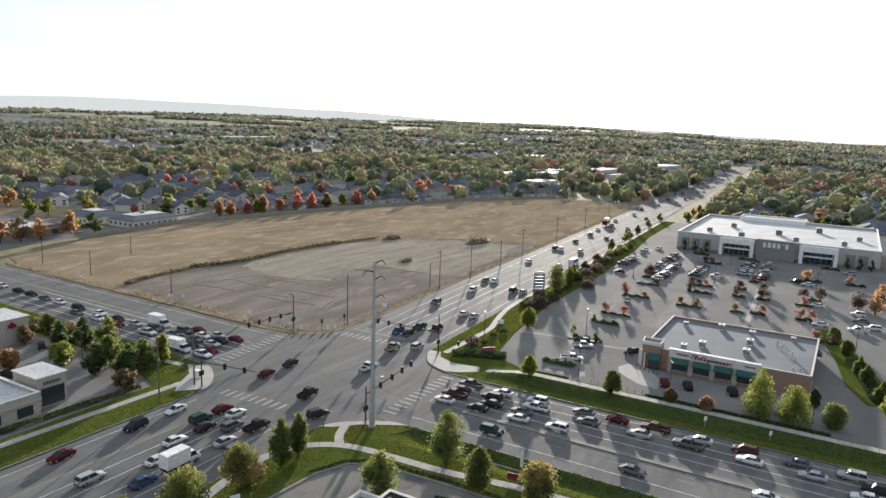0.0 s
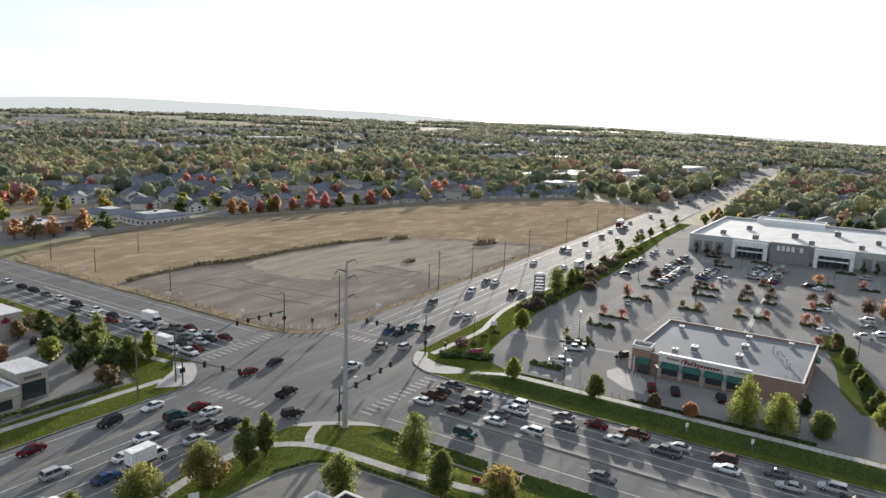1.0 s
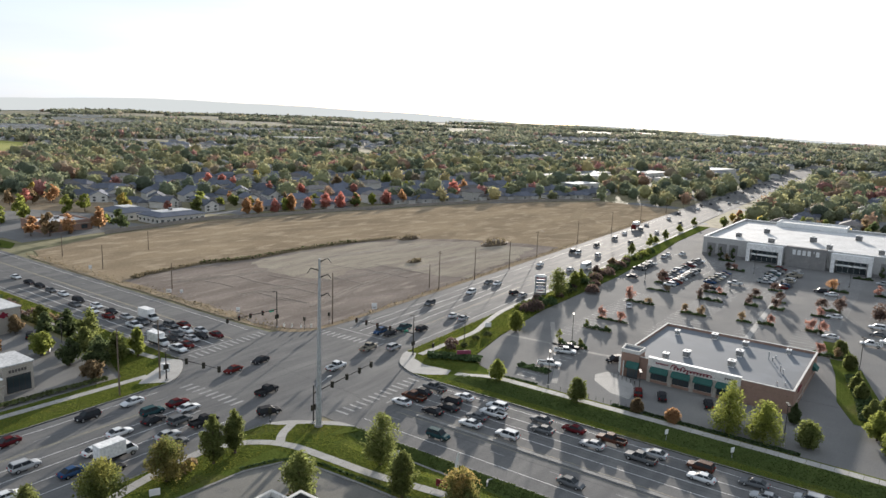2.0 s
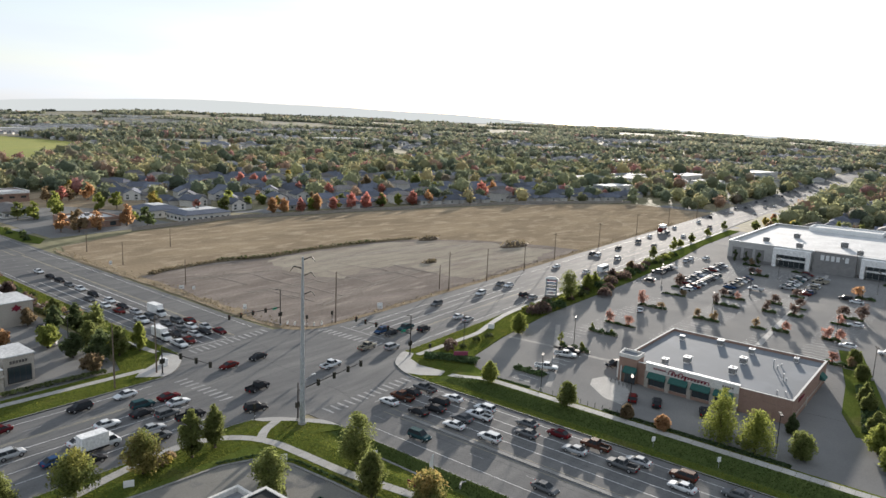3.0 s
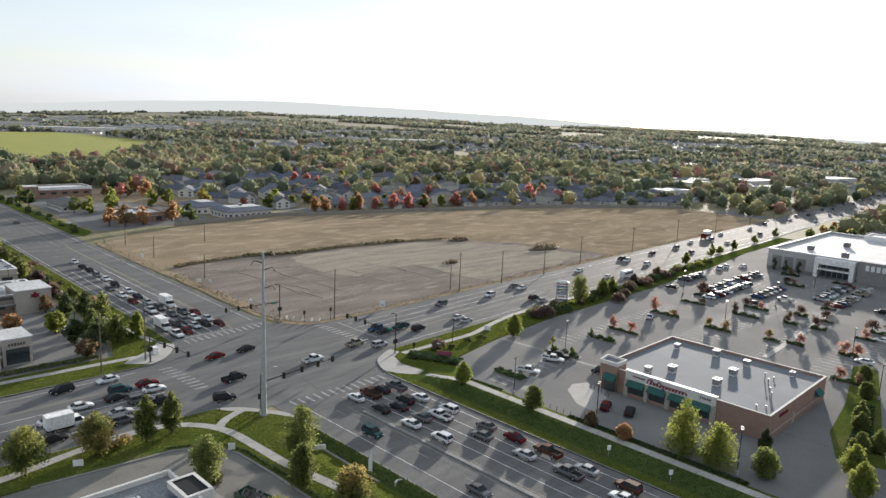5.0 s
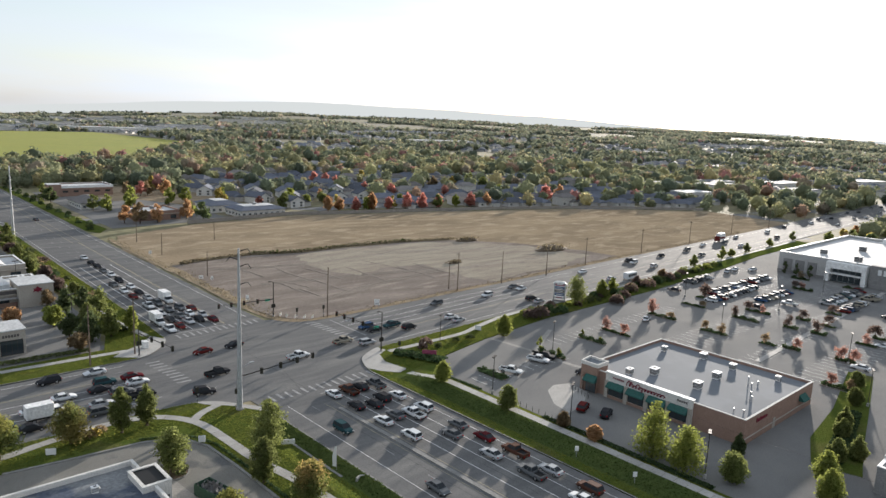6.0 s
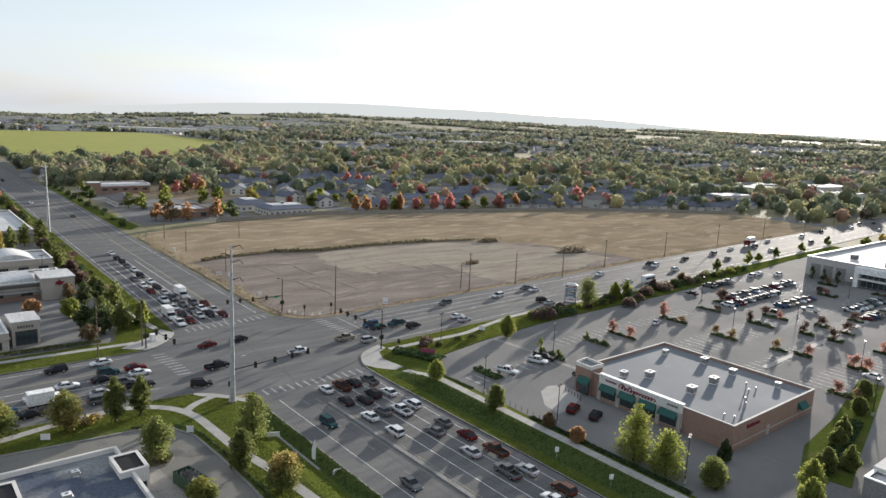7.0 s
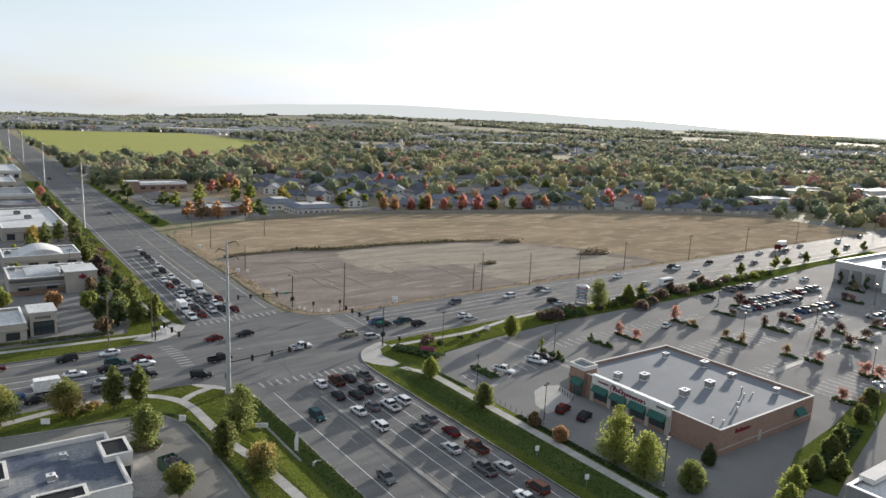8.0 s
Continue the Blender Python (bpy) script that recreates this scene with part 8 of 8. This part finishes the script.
def scatter(rng, r0, r1, spacing):
    """Places for trees, spread evenly with jitter over a wide sector."""
    out = []
    r = r0
    while r < r1:
        step = spacing * (0.9 + 0.25 * (r - r0) / (r1 - r0))
        n = int(math.radians(104) * r / step)
        a = np.radians(-9) + (np.arange(n) + rng.uniform(0, 1, n)) * np.radians(104) / n
        rr = r + rng.uniform(-0.5, 0.5, n) * step
        out += [(-100 + q * math.cos(b), -130 + q * math.sin(b)) for q, b in zip(rr, a)]
        r += step
    return out


near_house = {}
for hx, hy in HOUSES:
    near_house.setdefault((int(hx // 20), int(hy // 20)), []).append((hx, hy))


def on_house(x, y):
    i, j = int(x // 20), int(y // 20)
    return any(abs(x - a) < 8.2 and abs(y - b) < 7.2 for di in (-1, 0, 1) for dj in (-1, 0, 1) for a, b in near_house.get((i + di, j + dj), ()))


def built_up(x, y):
    return 130 < x < 470 and y < behind_field(min(max(x, 131), 414)) + 250


rng_w = np.random.default_rng(21)
singles, patches = [], []
for x, y in scatter(rng_w, 270, 1000, 10.5):
    if blocked(x, y) or on_house(x, y):
        continue
    gap = noise.noise(Vector((x * 0.012, y * 0.012, 3.3)))
    if built_up(x, y) and rng_w.uniform() < 0.66:
        continue
    if not built_up(x, y) and gap < (-0.28 if y > 0.35 * x else -0.08) and rng_w.uniform() < 0.8:
        continue
    (singles if math.hypot(x + 100, y + 130) < 480 and len(singles) < 280 else patches).append((x, y))
mixes = ("green", "lime", "green", "deep", "yellow", "green", "orange", "lime", "red", "green", "deep", "rust")
for i, (x, y) in enumerate(singles):
    leaf = mixes[int(rng_w.integers(0, len(mixes)))]
    names = {"green": "green leafy", "lime": "yellow-green", "deep": "dark green", "yellow": "golden yellow", "orange": "orange autumn", "red": "red autumn", "rust": "rust-brown autumn"}
    tree(x, y, f"{names[leaf]} garden tree among the houses", ("round", "oval", "round", "cone")[i % 4], leaf, 7.0, 8.5, 1.0, 300, 1.05, 90 + i % 3, 0, float(i * 67 % 360), float(rng_w.uniform(0.7, 1.25)), "garden trees")


def blob_template(fine):
    bm = bmesh.new()
    bmesh.ops.create_icosphere(bm, subdivisions=fine, radius=1.0)
    v = np.array([p.co for p in bm.verts])
    f = np.array([[q.index for q in p.verts] for p in bm.faces])
    bm.free()
    return v, f


def woods(name, places, n, size, h_lo, h_hi, label, seed, wide=0.8, core=2, share=SHARE, haze_grey=0.0):
    """Many crowns in one mesh: each an uneven core with loose leaf clumps round it, in one leaf colour."""
    rng = np.random.default_rng(seed)
    k = len(places)
    p = np.array(places)
    h = rng.uniform(h_lo, h_hi, k) * (1 + 0.4 * (rng.uniform(0, 1, k) > 0.86))
    w = h * wide * rng.uniform(0.75, 1.2, k)
    pick = rng.choice(len(TINTS), k, p=share)
    tint = TINTS[pick] * rng.uniform(0.75, 1.3, (k, 1))
    # Tints are greyed to paint distance haze into the leaves.
    tint = tint * (1 - haze_grey) + tint.mean(axis=1, keepdims=True) * haze_grey
    base = np.array([ground_height(x, y) for x, y in places])
    half = np.stack([w / 2, w / 2, h * 0.5], 1)[:, None, :]
    middle = np.stack([p[:, 0], p[:, 1], base + h * 0.5], 1)[:, None, :]
    phase = rng.uniform(0, 6.3, (k, 1, 3))

    def lumpy(d):
        q = np.sin(d[..., :1] * 4.5 + phase[..., :1]) * np.cos(d[..., 1:2] * 4.0 + phase[..., 1:2]) + 0.7 * np.sin(d[..., 2:] * 6 + phase[..., 2:] + d[..., :1] * 3)
        return d * (1 + 0.17 * q)
    d = rng.normal(size=(k, n, 3))
    d /= np.linalg.norm(d, axis=2)[..., None]
    c = lumpy(d) * rng.uniform(0.86, 1.1, (k, n, 1)) * half + middle
    quads = leaf_quads(rng, c.reshape(-1, 3), size)
    bv, bf = blob_template(core or 1)
    core_v = (lumpy(np.broadcast_to(bv, (k, *bv.shape))) * 0.84 * half + middle).reshape(-1, 3) if core else np.zeros((0, 3))
    core_f = (bf[None] + (np.arange(k) * len(bv))[:, None, None]).reshape(-1, 3) if core else np.zeros((0, 3), int)
    v = np.concatenate([core_v, quads])
    nq, nt = len(quads) // 4, len(core_f)
    me = bpy.data.meshes.new(name)
    me.vertices.add(len(v))
    me.vertices.foreach_set("co", v.astype(np.float32).ravel())
    me.loops.add(3 * nt + 4 * nq)
    me.loops.foreach_set("vertex_index", np.concatenate([core_f.ravel(), len(core_v) + np.arange(4 * nq)]).astype(np.int32))
    me.polygons.add(nt + nq)
    me.polygons.foreach_set("loop_start", np.concatenate([np.arange(nt) * 3, 3 * nt + np.arange(nq) * 4]).astype(np.int32))
    me.polygons.foreach_set("loop_total", np.concatenate([np.full(nt, 3), np.full(nq, 4)]).astype(np.int32))
    me.polygons.foreach_set("use_smooth", np.ones(nt + nq, dtype=bool))
    me.update()
    rgba = np.concatenate([tint, np.ones((k, 1))], 1)
    col = np.concatenate([np.repeat(rgba, len(bv) if core else 0, axis=0), np.repeat(rgba, n * 4, axis=0)])
    at = me.color_attributes.new("tint", "FLOAT_COLOR", "POINT")
    at.data.foreach_set("color", col.astype(np.float32).ravel())
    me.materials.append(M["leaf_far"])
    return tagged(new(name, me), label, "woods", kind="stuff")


# Farther belts get more of the grey that stands for haze.
woods("woods", patches, 105, 1.15, 6.0, 12.5, "dense mixed green, yellow and red autumn trees", 31, 1.0, haze_grey=0.26)
mid = [(x, y) for x, y in scatter(rng_w, 1000, 2100, 15) if not blocked(x, y) and noise.noise(Vector((x * 0.006, y * 0.006, 9.1))) > (0.0 if x > 900 or y < 1360 else 0.22)]
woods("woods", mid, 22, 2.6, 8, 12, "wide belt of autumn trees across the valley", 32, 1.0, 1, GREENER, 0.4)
far = [(x, y) for x, y in scatter(rng_w, 2100, 4650, 27) if not blocked(x, y) and noise.noise(Vector((x * 0.0030, y * 0.0030, 4.1))) > 0.06 + 0.16 * ease((math.degrees(math.atan2(y, x)) - 52) / 20)]
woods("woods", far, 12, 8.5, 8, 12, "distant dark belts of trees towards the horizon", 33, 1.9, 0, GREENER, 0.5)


def far_roofs(name, places, label, mat_roof, mat_wall, seed):
    """House after house far off, too small to pick apart."""
    rng = random.Random(seed)
    walls, roofs = Build(), Build()
    for x, y in places:
        z, a = ground_height(x, y), rng.uniform(0, 3.2)
        w, d, h = rng.uniform(10, 17), rng.uniform(8, 11), rng.choice((3.0, 3.2, 5.6))
        c, s = math.cos(a), math.sin(a)
        put = lambda px, py, pz: (x + px * c - py * s, y + px * s + py * c, z + pz)
        walls.add([put(i * w / 2, j * d / 2, k) for k in (0, h) for i, j in ((-1, -1), (1, -1), (1, 1), (-1, 1))], [(0, 1, 5, 4), (1, 2, 6, 5), (2, 3, 7, 6), (3, 0, 4, 7)])
        roofs.add([put(i * (w / 2 + 0.6), j * (d / 2 + 0.6), h) for i, j in ((-1, -1), (1, -1), (1, 1), (-1, 1))] + [put(-w * 0.25, 0, h + 2.6), put(w * 0.25, 0, h + 2.6)], [(0, 1, 5, 4), (2, 3, 4, 5), (1, 2, 5), (3, 0, 4), (3, 2, 1, 0)])
    ob = thing(name, label, "houses", kind="stuff")
    part("walls", walls, mat_wall, ob)
    part("roofs", roofs, mat_roof, ob)


spots = []
for x, y in scatter(rng_w, 420, 2600, 27):
    if not blocked(x, y) and not on_house(x, y) and not built_up(x, y) and not (60 < x < 300 and 380 < y < 700) and noise.noise(Vector((x * 0.004, y * 0.004, 1.5))) > -0.1 and rng_w.uniform() < 0.85:
        spots.append((x, y))
far_roofs("far_houses", spots[0::2], "grey-roofed houses scattered among the far trees", M["shingle_far"], M["siding"], 4)
far_roofs("far_houses", spots[1::2], "pale-roofed houses scattered among the far trees", M["shingle_pale"], M["stucco_light"], 5)


flats, flat_roofs = Build(), Build()
rng_f = random.Random(77)
for i in range(230):
    x, y = rng_f.uniform(30, 1500), rng_f.uniform(1390, 2900)
    z = ground_height(x, y)
    w, d, h = rng_f.uniform(14, 48), rng_f.uniform(10, 26), rng_f.uniform(4.5, 8.5)
    flats.box(x - w, y - d / 2, z - 1, x + w, y + d / 2, z + h)
    flat_roofs.box(x - w - 0.3, y - d / 2 - 0.3, z + h, x + w + 0.3, y + d / 2 + 0.3, z + h + 0.4)
town = thing("far_town", "far pale commercial blocks across the valley", "buildings", kind="stuff")
part("walls", flats, M["stucco_light"], town)
part("roofs", flat_roofs, M["shingle_pale"], town)


# far hills as a hazy backdrop
def hills():
    m = bpy.data.materials.new("far_haze")
    m.use_nodes = True
    n, l = m.node_tree.nodes, m.node_tree.links
    # Even glow instead of lit slopes: haze and daylight are in this colour.
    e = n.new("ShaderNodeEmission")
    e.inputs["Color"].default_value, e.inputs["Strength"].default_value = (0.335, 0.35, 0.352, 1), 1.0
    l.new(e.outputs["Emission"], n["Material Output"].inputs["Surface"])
    b = Build()
    k = 160
    v = []
    for i in range(k + 1):
        a = math.radians(-20 + 130 * i / k)
        t = math.degrees(a)
        edge = ground_height(4860 * math.cos(a), 4860 * math.sin(a))
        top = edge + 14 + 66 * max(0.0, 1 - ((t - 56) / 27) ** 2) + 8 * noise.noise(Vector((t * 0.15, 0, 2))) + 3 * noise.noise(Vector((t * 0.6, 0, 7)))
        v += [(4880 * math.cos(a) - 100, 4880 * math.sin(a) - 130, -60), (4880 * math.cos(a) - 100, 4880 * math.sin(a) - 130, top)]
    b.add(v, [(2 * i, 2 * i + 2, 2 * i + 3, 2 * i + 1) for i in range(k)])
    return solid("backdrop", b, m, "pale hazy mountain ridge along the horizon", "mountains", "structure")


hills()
